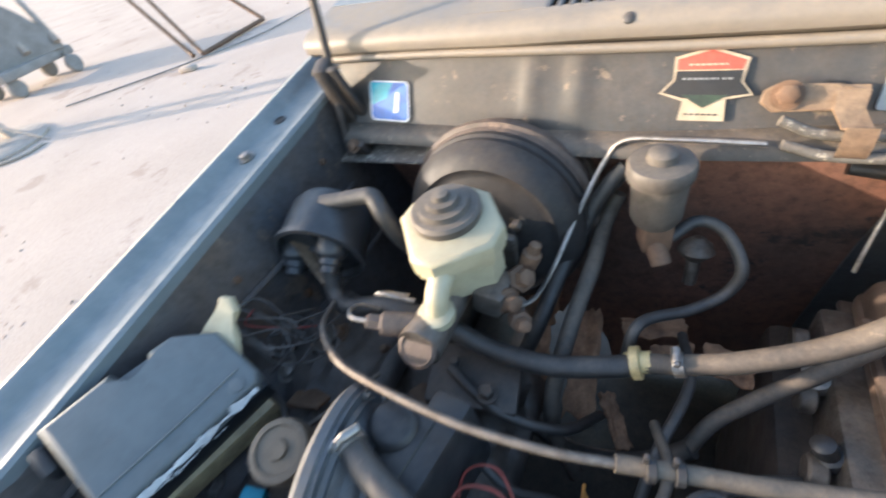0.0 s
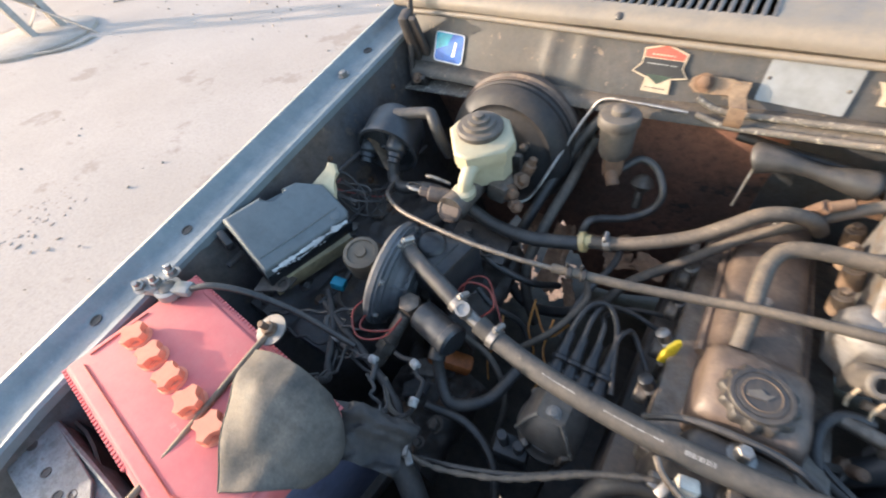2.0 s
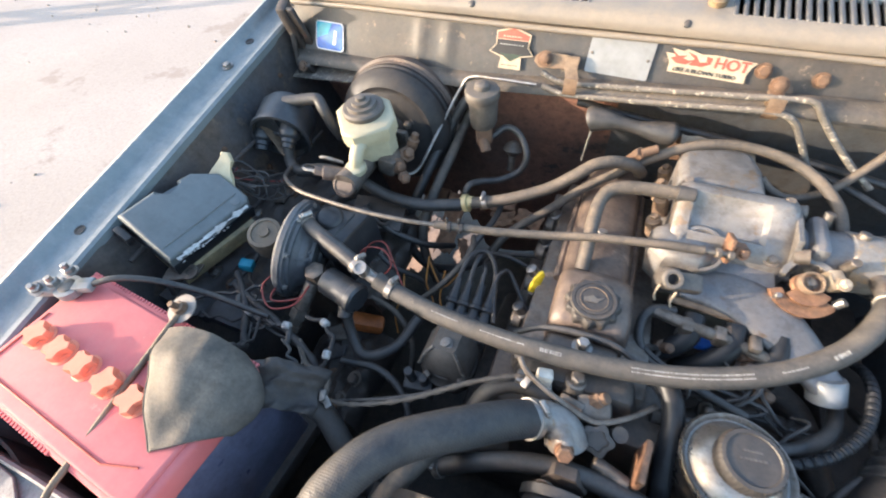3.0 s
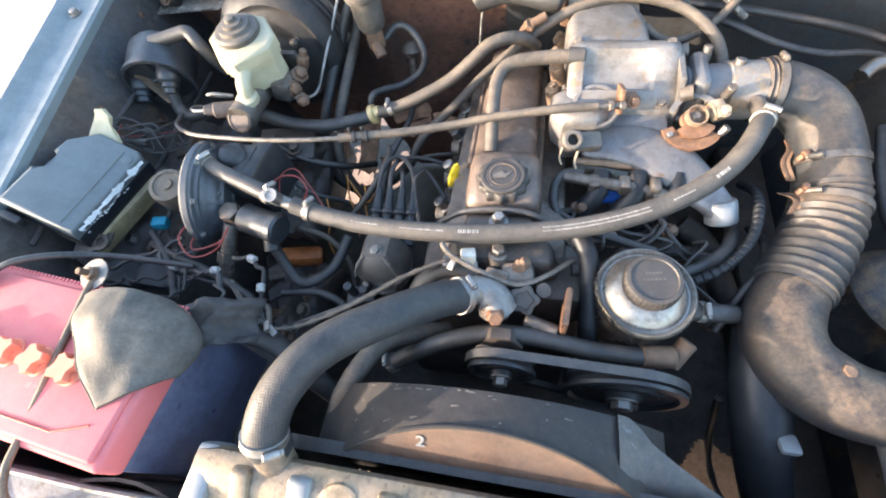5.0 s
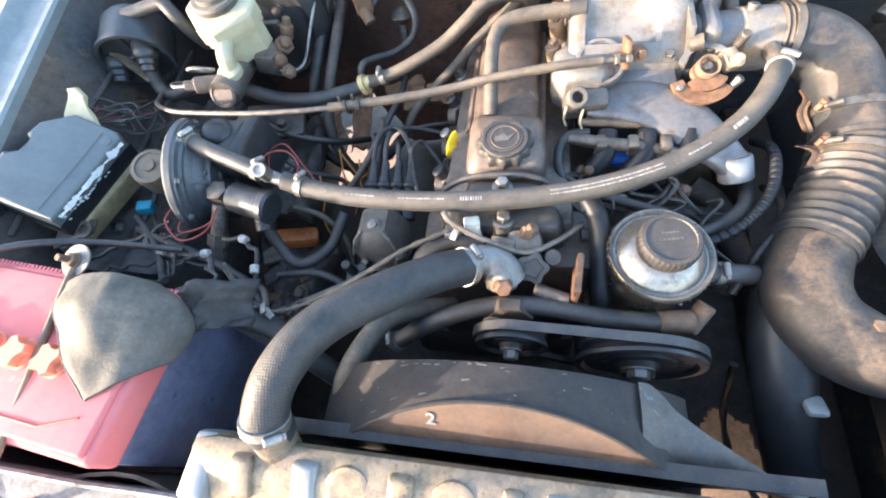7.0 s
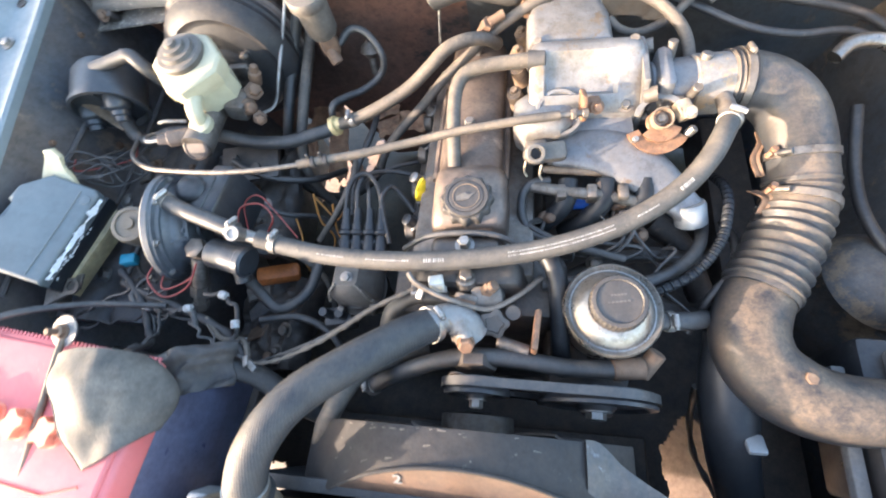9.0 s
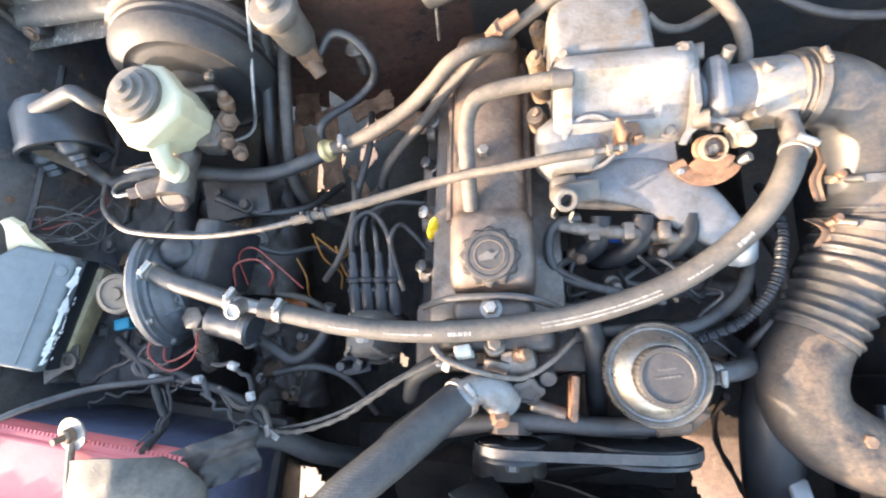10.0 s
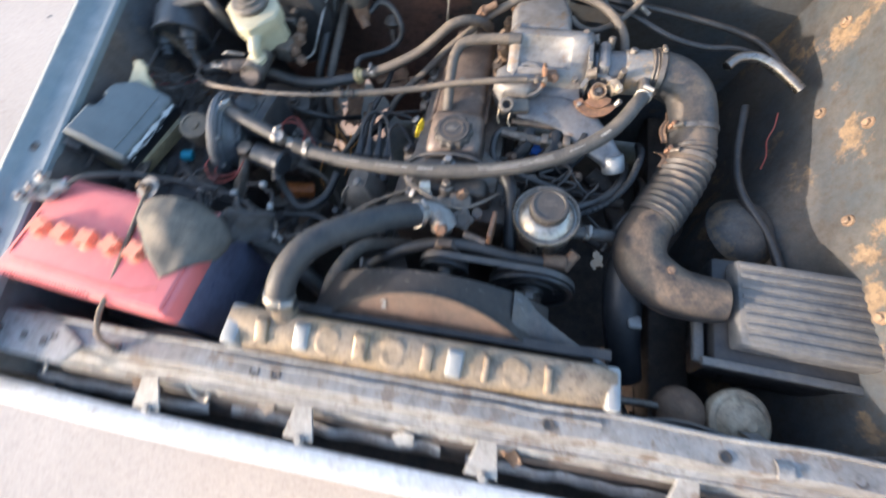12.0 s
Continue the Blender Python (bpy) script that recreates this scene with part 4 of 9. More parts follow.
slab(bm, [(-0.0275, 0.022), (0.0, 0.0295), (0.0285, 0.020), (0.027, 0.0125), (-0.027, 0.0125)], m0 @ pose(0, 0, 0.0005), 0.0005)
part("red_field", bm, M_PRINT_RED, badge)
bm = bmesh.new()
slab(bm, [(-0.0272, 0.0115), (0.0272, 0.0115), (0.0272, 0.0015), (0.0362, -0.0088), (0.018, -0.0118), (-0.018, -0.0132), (-0.0368, -0.0080), (-0.0272, 0.003)], m0 @ pose(0, 0, 0.0005), 0.0005)
part("dark_field", bm, M_PRINT_BLACK, badge)
bm = bmesh.new()
slab(bm, [(-0.020, -0.010), (0.020, -0.010), (0.0, -0.022)], m0 @ pose(0, 0, 0.0009), 0.0005)
part("green_field", bm, M_PRINT_GREEN, badge)
bars(m0 @ pose(0, 0.017, 0.0010), 0.034, 0.0018, 7, M_CREAM, badge)
bars(m0 @ pose(0, 0.0045, 0.0010), 0.042, 0.0018, 9, M_ALU_PLATE, badge)
bars(m0 @ pose(0, -0.028, 0.0006), 0.030, 0.0018, 6, M_DULL, badge)

plate = thing("id_plate", firewall_at(-0.05, 0.5), "blank dull aluminium identification plate riveted to the firewall", "plate")
m0 = fire_pose(-0.050, 0.60, 0.004, -2)
bm = bmesh.new()
slab(bm, rounded(0.098, 0.062, 0.003), m0, 0.0012)
panel = part("panel", bm, M_ALU_PLATE, plate)
for x in (-0.043, 0.043):
    bm = bmesh.new()
    lathe(bm, m0 @ Vector((x, -0.002, 0)), m0.to_3x3() @ Vector((0, 0, 1)), [(0.0025, 0), (0.002, 0.001), (0.0006, 0.0014)], 10)
    part("rivet", bm, M_DULL, panel)

flame = thing("flame_sticker", firewall_at(0.10, 0.4), "red and cream flame-lettered sticker with a black slogan", "sticker")
m0 = fire_pose(0.078, 0.60, 0.0045, -2.5) @ Matrix.Diagonal((0.87, 0.80, 1, 1))
bm = bmesh.new()
slab(bm, [(-0.066, 0.001), (-0.074, 0.012), (-0.058, 0.011), (-0.066, 0.021), (-0.046, 0.018), (-0.040, 0.0225), (-0.016, 0.017), (0.004, 0.019), (0.070, 0.0165), (0.064, 0.008), (0.060, -0.0065),
          (0.062, -0.0205), (-0.062, -0.0205), (-0.063, -0.006)], m0, 0.0006)
part("border", bm, M_CREAM, flame)
for k, pts in enumerate(([(-0.064, 0.004), (-0.052, -0.004), (-0.036, -0.004), (-0.026, 0.006), (-0.034, 0.003), (-0.044, 0.006), (-0.038, 0.012), (-0.052, 0.009), (-0.062, 0.016), (-0.056, 0.007)],
                         [(-0.032, -0.004), (-0.012, -0.004), (0.001, 0.002), (0.002, 0.013), (-0.008, 0.015), (-0.006, 0.005), (-0.016, 0.003), (-0.024, 0.013), (-0.040, 0.018), (-0.026, 0.008)])):
    bm = bmesh.new()
    slab(bm, pts, m0 @ pose(0, 0, 0.0005), 0.0005)
    part("flame_shape", bm, M_PRINT_RED, flame)
lettering("HOT", m0 @ pose(0.034, 0.0055, 0.0006) @ Matrix.Shear("XY", 4, (0.25, 0.0)), 0.0255, M_PRINT_RED, flame, "word", "HOT in slanted red capitals")
lettering("LIKE A BLOWN TURBO", m0 @ pose(-0.004, -0.014, 0.0006), 0.0098, M_PRINT_BLACK, flame, "slogan", "LIKE A BLOWN TURBO in black capitals")

small = thing("small_sticker", firewall_at(0.34, 0.5), "cream-edged oval sticker with a red dot", "sticker")
m0 = fire_pose(0.345, 0.48, 0.0045, -2)
bm = bmesh.new()
slab(bm, [(-0.046, 0.001), (-0.028, 0.010), (0.0, 0.0135), (0.030, 0.010), (0.046, 0.0), (0.030, -0.010), (0.0, -0.0125), (-0.024, -0.010)], m0, 0.0006)
part("border", bm, M_CREAM, small)
bm = bmesh.new()
slab(bm, [(-0.030, 0.001), (-0.018, 0.007), (0.0, 0.0095), (0.020, 0.007), (0.034, 0.0), (0.020, -0.007), (0.0, -0.009), (-0.016, -0.007)], m0 @ pose(0, 0, 0.0005), 0.0005)
part("field", bm, M_DULL, small)
bm = bmesh.new()
slab(bm, rounded(0.012, 0.012, 0.0058), m0 @ pose(0.004, 0, 0.0010), 0.0005)
part("mark", bm, M_PRINT_RED, small)

# ---- brake pipes along the ledge with their clips ----
pipes = thing("ledge_pipes", (0.0, 0.34, 1.0), "pair of chipped metal pipes clipped along the firewall ledge", "pipe")
for k, pts in enumerate(([(-0.165, 0.350, 1.040), (-0.13, 0.349, 1.028), (-0.06, 0.349, 1.031), (0.03, 0.348, 1.038), (0.12, 0.346, 1.046), (0.18, 0.345, 1.051), (0.216, 0.343, 1.053), (0.236, 0.338, 1.034), (0.262, 0.332, 1.008), (0.300, 0.326, 0.974), (0.335, 0.318, 0.948)],
                         [(-0.160, 0.340, 1.022), (-0.12, 0.338, 1.014), (-0.05, 0.338, 1.017), (0.03, 0.337, 1.023), (0.12, 0.336, 1.031), (0.175, 0.335, 1.035), (0.204, 0.333, 1.026), (0.226, 0.328, 0.998), (0.248, 0.324, 0.966), (0.270, 0.312, 0.945)])):
    bm = bmesh.new()
    tube(bm, pts, 0.0048, 10)
    part("pipe", bm, M_LEDGE, pipes)
for x, x1, z0, z1 in ((-0.120, -0.113, 1.050, 1.018), (0.172, 0.172, 1.053, 1.030)):
    bm = bmesh.new()
    way = [Vector(q) for q in ((x, 0.372, z0 + 0.012), (x, 0.364, z0 + 0.006), (x, 0.360, z0 - 0.003), (x + (x1 - x) * 0.5, 0.352, z0 - 0.008), (x1, 0.342, z0 - 0.012), (x1, 0.333, z1 + 0.026), (x1, 0.330, z1 + 0.014), (x1, 0.331, z1 + 0.002), (x1, 0.336, z1 - 0.006))]
    sheet(bm, lambda u, v, way=way: way[min(len(way) - 1, int(u * (len(way) - 1) + 0.5))] + Vector(((v - 0.5) * 0.021, 0, 0)), len(way) - 1, 3, 0.0025, (0, 0.5, -0.8))
    clip = part("pipe_clip", bm, M_TANRUST, pipes, "tan rusty bolted clip")
    bm = bmesh.new()
    bx = x if x > 0 else x - 0.044
    if x < 0:
        plate_bm = bmesh.new()
        slab(plate_bm, [(-0.062, -0.005), (-0.052, -0.013), (0.010, -0.010), (0.012, 0.006), (-0.010, 0.011), (-0.052, 0.011), (-0.061, 0.005)], Matrix.Translation((x, 0.3655, z0 + 0.004)) @ axes((0, -0.9, 0.45), (1, 0, 0)) @ pose(0, 0, 0, 0, 0, 90), 0.003, 0.001, 1)
        part("clip_plate", plate_bm, M_TANRUST, clip)
    lathe(bm, (bx, 0.3645, z0 + 0.006), (0, -0.9, 0.45), [(0.0125, 0), (0.0125, 0.002), (0.006, 0.0022)], 20)
    hexbolt(bm, (bx, 0.363, z0 + 0.007), (0, -0.9, 0.45), 0.0085, 0.006, 1.2)
    part("clip_bolt", bm, M_RUST, clip)
for x, v in ((0.150, 0.62), (0.223, 0.58), (0.276, 0.22)):
    bm = bmesh.new()
    hexbolt(bm, firewall_at(x, v, 0.002), (0, -0.92, 0.38), 0.0080, 0.007, 1.4)
    single("firewall_bolt", bm, M_RUST, "rusty hex bolt in the firewall", "bolt", group="firewall bolts")

# ---- engine ----
engine = thing("engine", (0, 0.1, 0.5), "four-cylinder engine with an oily brown valve cover", "engine")
bm = bmesh.new()
box(bm, (0.0, 0.11, 0.64), (0.22, 0.48, 0.30), (-6, 0, 0), 0.015)
box(bm, (-0.02, 0.05, 0.50), (0.30, 0.40, 0.12), (-6, 0, 0), 0.02)
part("block", bm, M_VOID, engine, "grimy black cylinder block")
bm = bmesh.new()
box(bm, (0.005, 0.125, 0.825), (0.17, 0.42, 0.06), (-6, 0, 0), 0.008)
for k in range(5):
    rod(bm, (-0.085, 0.0 + 0.075 * k, 0.842 - 0.008 * k), (-0.10, 0.0 + 0.075 * k, 0.842 - 0.008 * k), 0.014, 14)
part("cylinder_head", bm, M_DULL, engine)


def cover_ring(y, cx, half, top, low=0.848):
    """One cross-section of the rounded cast cover."""
    side = [(-half - 0.004, low), (-half - 0.003, low + 0.008), (-half, low + 0.011), (-half + 0.001, top - 0.020), (-half + 0.004, top - 0.009), (-half + 0.010, top - 0.003), (-half + 0.019, top)]
    return [Vector((cx + x, y, z)) for x, z in side] + [Vector((cx, y, top + 0.0015))] + [Vector((cx - x, y, z)) for x, z in side[::-1]]


bm = bmesh.new()
STATIONS = [(0.352, -0.003, 0.036, 0.868, 0.842), (0.348, -0.003, 0.044, 0.876, 0.838), (0.336, -0.003, 0.047, 0.882, 0.838), (0.29, -0.003, 0.0475, 0.887, 0.842), (0.20, -0.003, 0.048, 0.897, 0.848),
            (0.10, -0.002, 0.048, 0.908, 0.852), (0.070, -0.001, 0.048, 0.911, 0.852), (0.064, 0.0, 0.0485, 0.913, 0.852), (0.058, 0.001, 0.0505, 0.919, 0.852), (0.046, 0.002, 0.052, 0.923, 0.852),
            (0.0, 0.003, 0.0525, 0.926, 0.852), (-0.018, 0.003, 0.052, 0.925, 0.852), (-0.029, 0.003, 0.051, 0.918, 0.852), (-0.036, 0.003, 0.0495, 0.900, 0.852), (-0.038, 0.003, 0.047, 0.875, 0.852)]
loft(bm, [cover_ring(*s) for s in STATIONS])
cover = part("valve_cover", bm, M_VALVE, engine, "oily brown cast valve cover")
bm = bmesh.new()
box(bm, (0.003, 0.0, 0.850), (0.122, 0.090, 0.010), (-3, 0, 0), 0.004)
box(bm, (-0.003, 0.200, 0.842), (0.116, 0.31, 0.010), (-6.5, 0, 0), 0.004)
part("cover_gasket_flange", bm, M_VALVE, cover)
bm = bmesh.new()
box(bm, (0.002, -0.058, 0.894), (0.104, 0.034, 0.044), (0, 0, 0), 0.010, 0.86, 3)
part("front_cap", bm, M_VOID, engine, "black oily cap in front of the filler")
bm = bmesh.new()
lathe(bm, (0.001, 0.003, 0.9185), (0, -0.05, 1), [(0.030, 0), (0.034, 0.003), (0.034, 0.013), (0.031, 0.017), (0.024, 0.0175), (0.0235, 0.0165), (0.020, 0.0165), (0.0195, 0.018), (0.006, 0.018)], 72, 12, 0.06)
cap = part("oil_cap", bm, M_CAPTOP, engine, "round black oil filler cap with finger grips")
bm = bmesh.new()
lathe(bm, (0.001, 0.002, 0.9350), (0, -0.05, 1), [(0.0290, 0), (0.0290, 0.003), (0.0280, 0.0045), (0.0240, 0.0045), (0.0236, 0.0036), (0.0222, 0.0036), (0.0218, 0.0045), (0.004, 0.0045)], 48)
top = part("cap_top", bm, M_CAPTOP, cap)
bm = bmesh.new()
slab(bm, [(-0.013, -0.003), (0.003, -0.005), (0.013, 0.003), (0.004, 0.001), (0.0, 0.006), (-0.012, 0.003)], pose(0.001, 0.001, 0.9405, 3, 0, 15), 0.0010)
part("cap_mark", bm, M_DUSTCAP, top)
bm = bmesh.new()
lathe(bm, (0.001, 0.002, 0.9390), (0, -0.05, 1), [(0.0176, 0), (0.0176, 0.0012), (0.0166, 0.0012), (0.0166, 0)], 48)
part("cap_ring", bm, M_TANRUST, top, "worn tan ring")
for p in ((0.001, -0.056, 0.915), (-0.006, 0.145, 0.902), (-0.006, 0.312, 0.884)):
    bm = bmesh.new()
    hexbolt(bm, p, (0, 0.06, 1), 0.008, 0.012, 1.6)
    part("cover_nut", bm, M_STEEL, cover)
bm = bmesh.new()
tube(bm, [(0.048, 0.06, 0.885), (0.049, 0.15, 0.876), (0.048, 0.30, 0.858)], 0.006, 8)
part("cover_bead", bm, M_VALVE, cover)
bm = bmesh.new()
tube(bm, [(-0.052, 0.06, 0.885), (-0.053, 0.15, 0.876), (-0.053, 0.30, 0.858)], 0.006, 8)
part("cover_bead", bm, M_VALVE, cover)
# front cover with bolts and arched rubber seal
bm = bmesh.new()
box(bm, (0.015, -0.085, 0.72), (0.24, 0.09, 0.26), (0, 0, 0), 0.012)
box(bm, (0.005, -0.085, 0.875), (0.16, 0.045, 0.05), (0, 0, 0), 0.01, 0.8)
part("timing_cover", bm, M_VOID, engine)
bm = bmesh.new()
tube(bm, [(-0.085, -0.052, 0.890), (-0.055, -0.046, 0.912), (-0.02, -0.043, 0.921), (0.03, -0.043, 0.921), (0.065, -0.050, 0.908), (0.105, -0.065, 0.876), (0.125, -0.072, 0.85)], 0.0042, 8)
part("seal_bead", bm, M_RUBBER, engine)
# water outlet
bm = bmesh.new()
tube(bm, [(-0.048, -0.166, 0.906), (-0.030, -0.153, 0.902), (-0.012, -0.146, 0.895), (0.004, -0.152, 0.886), (0.012, -0.160, 0.874)], lambda t: 0.0205 - 0.003 * math.sin(math.pi * min(1, t * 1.6)) + 0.006 * max(0.0, t - 0.5), 24, 6)
slab(bm, [(-0.030, 0.030), (0.012, 0.034), (0.026, 0.014), (0.024, -0.016), (0.010, -0.026), (-0.012, -0.020)], pose(0.000, -0.152, 0.880, 10, 0, 0), 0.014, 0.004, 2)
tube(bm, [(-0.010, -0.140, 0.896), (0.002, -0.154, 0.897), (0.008, -0.168, 0.890)], 0.0125, 14)
outlet = part("water_outlet", bm, M_CAST, engine, "dusty aluminium coolant outlet")
bm = bmesh.new()
hexbolt(bm, (0.008, -0.176, 0.893), (0.15, -0.75, 0.65), 0.0098, 0.009, 1.15)
part("outlet_bolt", bm, M_COPPER, outlet, "bronze-coloured hex bolt")
bm = bmesh.new()
rod(bm, (0.003, -0.102, 0.874), (0.004, -0.096, 0.906), 0.0125, 16)
hexbolt(bm, (0.004, -0.096, 0.904), (0.05, 0.1, 1), 0.0088, 0.010, 1.25)
part("housing_stud", bm, M_DULL, outlet)
bm = bmesh.new()
box(bm, (-0.033, -0.106, 0.900), (0.019, 0.014, 0.030), (-8, 4, 12), 0.0025)
box(bm, (-0.033, -0.106, 0.888), (0.022, 0.018, 0.008), (-8, 4, 12), 0.002)
part("sensor_plug", bm, M_WHITE, outlet, "off-white sensor plug")
bm = bmesh.new()
box(bm, (0.030, -0.114, 0.876), (0.050, 0.040, 0.040), (10, 0, 12), 0.010, 0.85, 2)
box(bm, (0.005, -0.122, 0.890), (0.030, 0.018, 0.012), (20, 0, -10), 0.003)
rod(bm, (0.044, -0.165, 0.862), (0.084, -0.176, 0.858), 0.0085, 14)
part("sensor_block", bm, M_DULL, outlet)
bm = bmesh.new()
rod(bm, (0.028, -0.110, 0.890), (0.037, -0.1075, 0.904), 0.0092, 6)
rod(bm, (0.036, -0.1078, 0.902), (0.041, -0.1065, 0.909), 0.0070, 16)
part("temperature_sensor", bm, M_RUST, outlet, "coppery temperature sensor")
bm = bmesh.new()
slab(bm, [(-0.014, -0.006), (0.012, -0.006), (0.010, 0.006), (-0.012, 0.006)], pose(0.006, -0.132, 0.9005, 30, 0, -12), 0.006, 0.0012, 1)
part("pipe_nut", bm, M_COPPER, outlet)
bm = bmesh.new()
tube(bm, [(-0.066, -0.100, 0.925), (-0.055, -0.112, 0.921), (-0.030, -0.123, 0.914), (-0.004, -0.130, 0.907), (0.022, -0.134, 0.898), (0.040, -0.132, 0.895), (0.068, -0.115, 0.892), (0.099, -0.086, 0.885)], 0.0034, 8)
part("bypass_pipe", bm, M_DULL, outlet)
bm = bmesh.new()
lathe(bm, (0.040, -0.140, 0.872), (0.05, -0.55, 0.85), [(0.012, 0), (0.015, 0.010), (0.017, 0.013), (0.017, 0.019), (0.011, 0.021), (0.010, 0.018), (0.003, 0.018)], 60, 5, 0.13)
part("bleed_knob", bm, M_CAPTOP, outlet, "black lobed knob")
bm = bmesh.new()
lathe(bm, (0.062, -0.126, 0.872), (0.1, -0.5, 0.9), [(0.010, 0), (0.0105, 0.016), (0.009, 0.019), (0.003, 0.019)], 24)
part("knob_boss", bm, M_VOID, outlet)
bm = bmesh.new()
box(bm, (0.092, -0.155, 0.868), (0.008, 0.050, 0.055), (0, 0, -6), 0.003)
part("lifting_eye", bm, M_COPPER, engine, "bare coppery lifting tab")
bm = bmesh.new()
tube(bm, [(0.10, -0.05, 0.90), (0.118, -0.09, 0.885), (0.125, -0.15, 0.83), (0.13, -0.19, 0.80)], 0.0125, 12)
part("pump_bracket", bm, M_SHADED_BLACK, engine)
bm = bmesh.new()
box(bm, (0.165, -0.16, 0.74), (0.11, 0.10, 0.10), (0, 0, 0), 0.015)
rod(bm, (0.176, -0.24, 0.774), (0.176, -0.16, 0.774), 0.02, 18)
part("steering_pump", bm, M_VOID, engine)
bm = bmesh.new()
slab(bm, [(-0.022, -0.022), (0.020, -0.022), (0.026, 0.004), (0.010, 0.026), (-0.014, 0.026), (-0.026, 0.002)], pose(0.018, -0.203, 0.852, 80, 0, 0), 0.014, 0.003, 2)
rod(bm, (0.018, -0.190, 0.826), (0.018, -0.212, 0.826), 0.012, 16)
hexbolt(bm, (-0.002, -0.212, 0.868), (0, -1, 0.3), 0.0075, 0.006)
part("tensioner_bracket", bm, M_VOID, engine)


def pulley(at, r, name, spokes):
    bm = bmesh.new()
    lathe(bm, at, (0, -1, 0), [(r * 0.55, -0.012), (r, -0.012), (r, -0.009), (r * 0.92, -0.005), (r, 0.001), (r * 1.03, 0.004), (r * 1.02, 0.008), (r * 0.90, 0.009), (r * 0.84, 0.004),
                               (r * 0.62, 0.003), (r * 0.58, 0.006), (r * 0.36, 0.006), (r * 0.30, 0.012), (r * 0.16, 0.012)], 48)
    p = part(name, bm, M_BLACK, engine)
    for k in range(spokes):
        a = 2 * math.pi * (k + 0.3) / spokes
        # Shade of a pulley hole, drawn as a dark disc.
        bm = bmesh.new()
        c = Vector(at) + Vector((math.cos(a), 0, math.sin(a))) * r * 0.56 + Vector((0, -0.0035, 0))
        lathe(bm, c, (0, -1, 0), [(r * 0.13, 0), (r * 0.13, 0.0012), (r * 0.10, 0.0013)], 16)
        part("pulley_hole", bm, M_VOID, p)
    bm = bmesh.new()
    hexbolt(bm, Vector(at) + Vector((0, -0.012, 0)), (0, -1, 0), r * 0.14 + 0.003, 0.010)
    part("pulley_nut", bm, M_STEEL, p)


PA, PB, RA, RB = Vector((0.020, -0.223, 0.840)), Vector((0.171, -0.223, 0.796)), 0.041, 0.073
pulley(PA, RA, "idler_pulley", 0)
pulley(PB, RB, "pump_pulley", 5)
d = (PB - PA).normalized()
dist = (PB - PA).length
off = math.asin((RB - RA) / dist)
base_a = math.atan2(d.z, d.x)
loop = []
for k in range(17):
    a = base_a + math.pi / 2 + off + (math.pi - 2 * off) * k / 16
    loop.append(PA + Vector((math.cos(a), 0, math.sin(a))) * (RA + 0.001))
for k in range(25):
    a = base_a - math.pi / 2 - off + (math.pi + 2 * off) * k / 24
    loop.append(PB + Vector((math.cos(a), 0, math.sin(a))) * (RB + 0.001))
bm = bmesh.new()
n = len(loop)
rings = []
for i in range(n):
    t = (loop[(i + 1) % n] - loop[i - 1]).normalized()
    out = Vector((t.z, 0, -t.x))
    if out.dot(loop[i] - (PA + PB) / 2) < 0:
        out = -out
    rings.append([bm.verts.new(loop[i] + out * o + Vector((0, y, 0))) for o, y in ((-0.003, 0.001), (0.004, -0.001), (0.004, 0.010), (-0.003, 0.008))])
for i in range(n):
    a, b = rings[i], rings[(i + 1) % n]
    for k in range(4):
        bm.faces.new((a[k], a[(k + 1) % 4], b[(k + 1) % 4], b[k]))
single("drive_belt", bm, M_RUBBER, "worn black rubber drive belt round two pulleys", "belt")

fan = thing("cooling_fan", (0.012, -0.285, 0.705), "dusty black engine cooling fan at rest", "fan")
bm = bmesh.new()
lathe(bm, (0.012, -0.245, 0.705), (0, -1, 0), [(0.03, 0), (0.055, 0.004), (0.055, 0.035), (0.03, 0.045), (0.012, 0.046)], 32)
part("hub", bm, M_DULL, fan)
for k in range(6):
    a0 = radians(60 * k + 30)
    bm = bmesh.new()
    sheet(bm, lambda u, v, a0=a0: Vector((0.012, -0.288, 0.705)) + Vector((math.cos(a0 + (v - 0.5) * 0.80), 0, math.sin(a0 + (v - 0.5) * 0.80))) * (0.05 + 0.122 * u)
          + Vector((0, (v - 0.5) * 0.050 + 0.008 * math.sin(u * 2) - 0.012, 0)), 6, 6, 0.003, (0, -1, 0))
    part("blade", bm, M_VOID, fan)

# distributor with leads
dist_thing = thing("distributor", (-0.165, -0.02, 0.78), "dusty black distributor with plug leads", "distributor")
bm = bmesh.new()
lathe(bm, (-0.172, -0.078, 0.775), (0.02, -0.15, 1), [(0.026, -0.08), (0.034, -0.02), (0.040, 0.0), (0.040, 0.018), (0.043, 0.020), (0.043, 0.032), (0.038, 0.035), (0.034, 0.044), (0.010, 0.046)], 28)
part("body", bm, M_CAPTOP, dist_thing)
bm = bmesh.new()
loft(bm, [[Vector((-0.170 + x * w, -0.082 + y * d, z)) for x, y in ((-1, -0.7), (-0.6, -1), (0.6, -1), (1, -0.7), (1, 0.7), (0.6, 1), (-0.6, 1), (-1, 0.7))]
          for w, d, z in ((0.038, 0.034, 0.812), (0.037, 0.033, 0.832), (0.028, 0.030, 0.852), (0.021, 0.026, 0.866), (0.017, 0.020, 0.872))])
hood = part("cap", bm, M_DUSTCAP, dist_thing, "dusty brown-grey distributor cap")
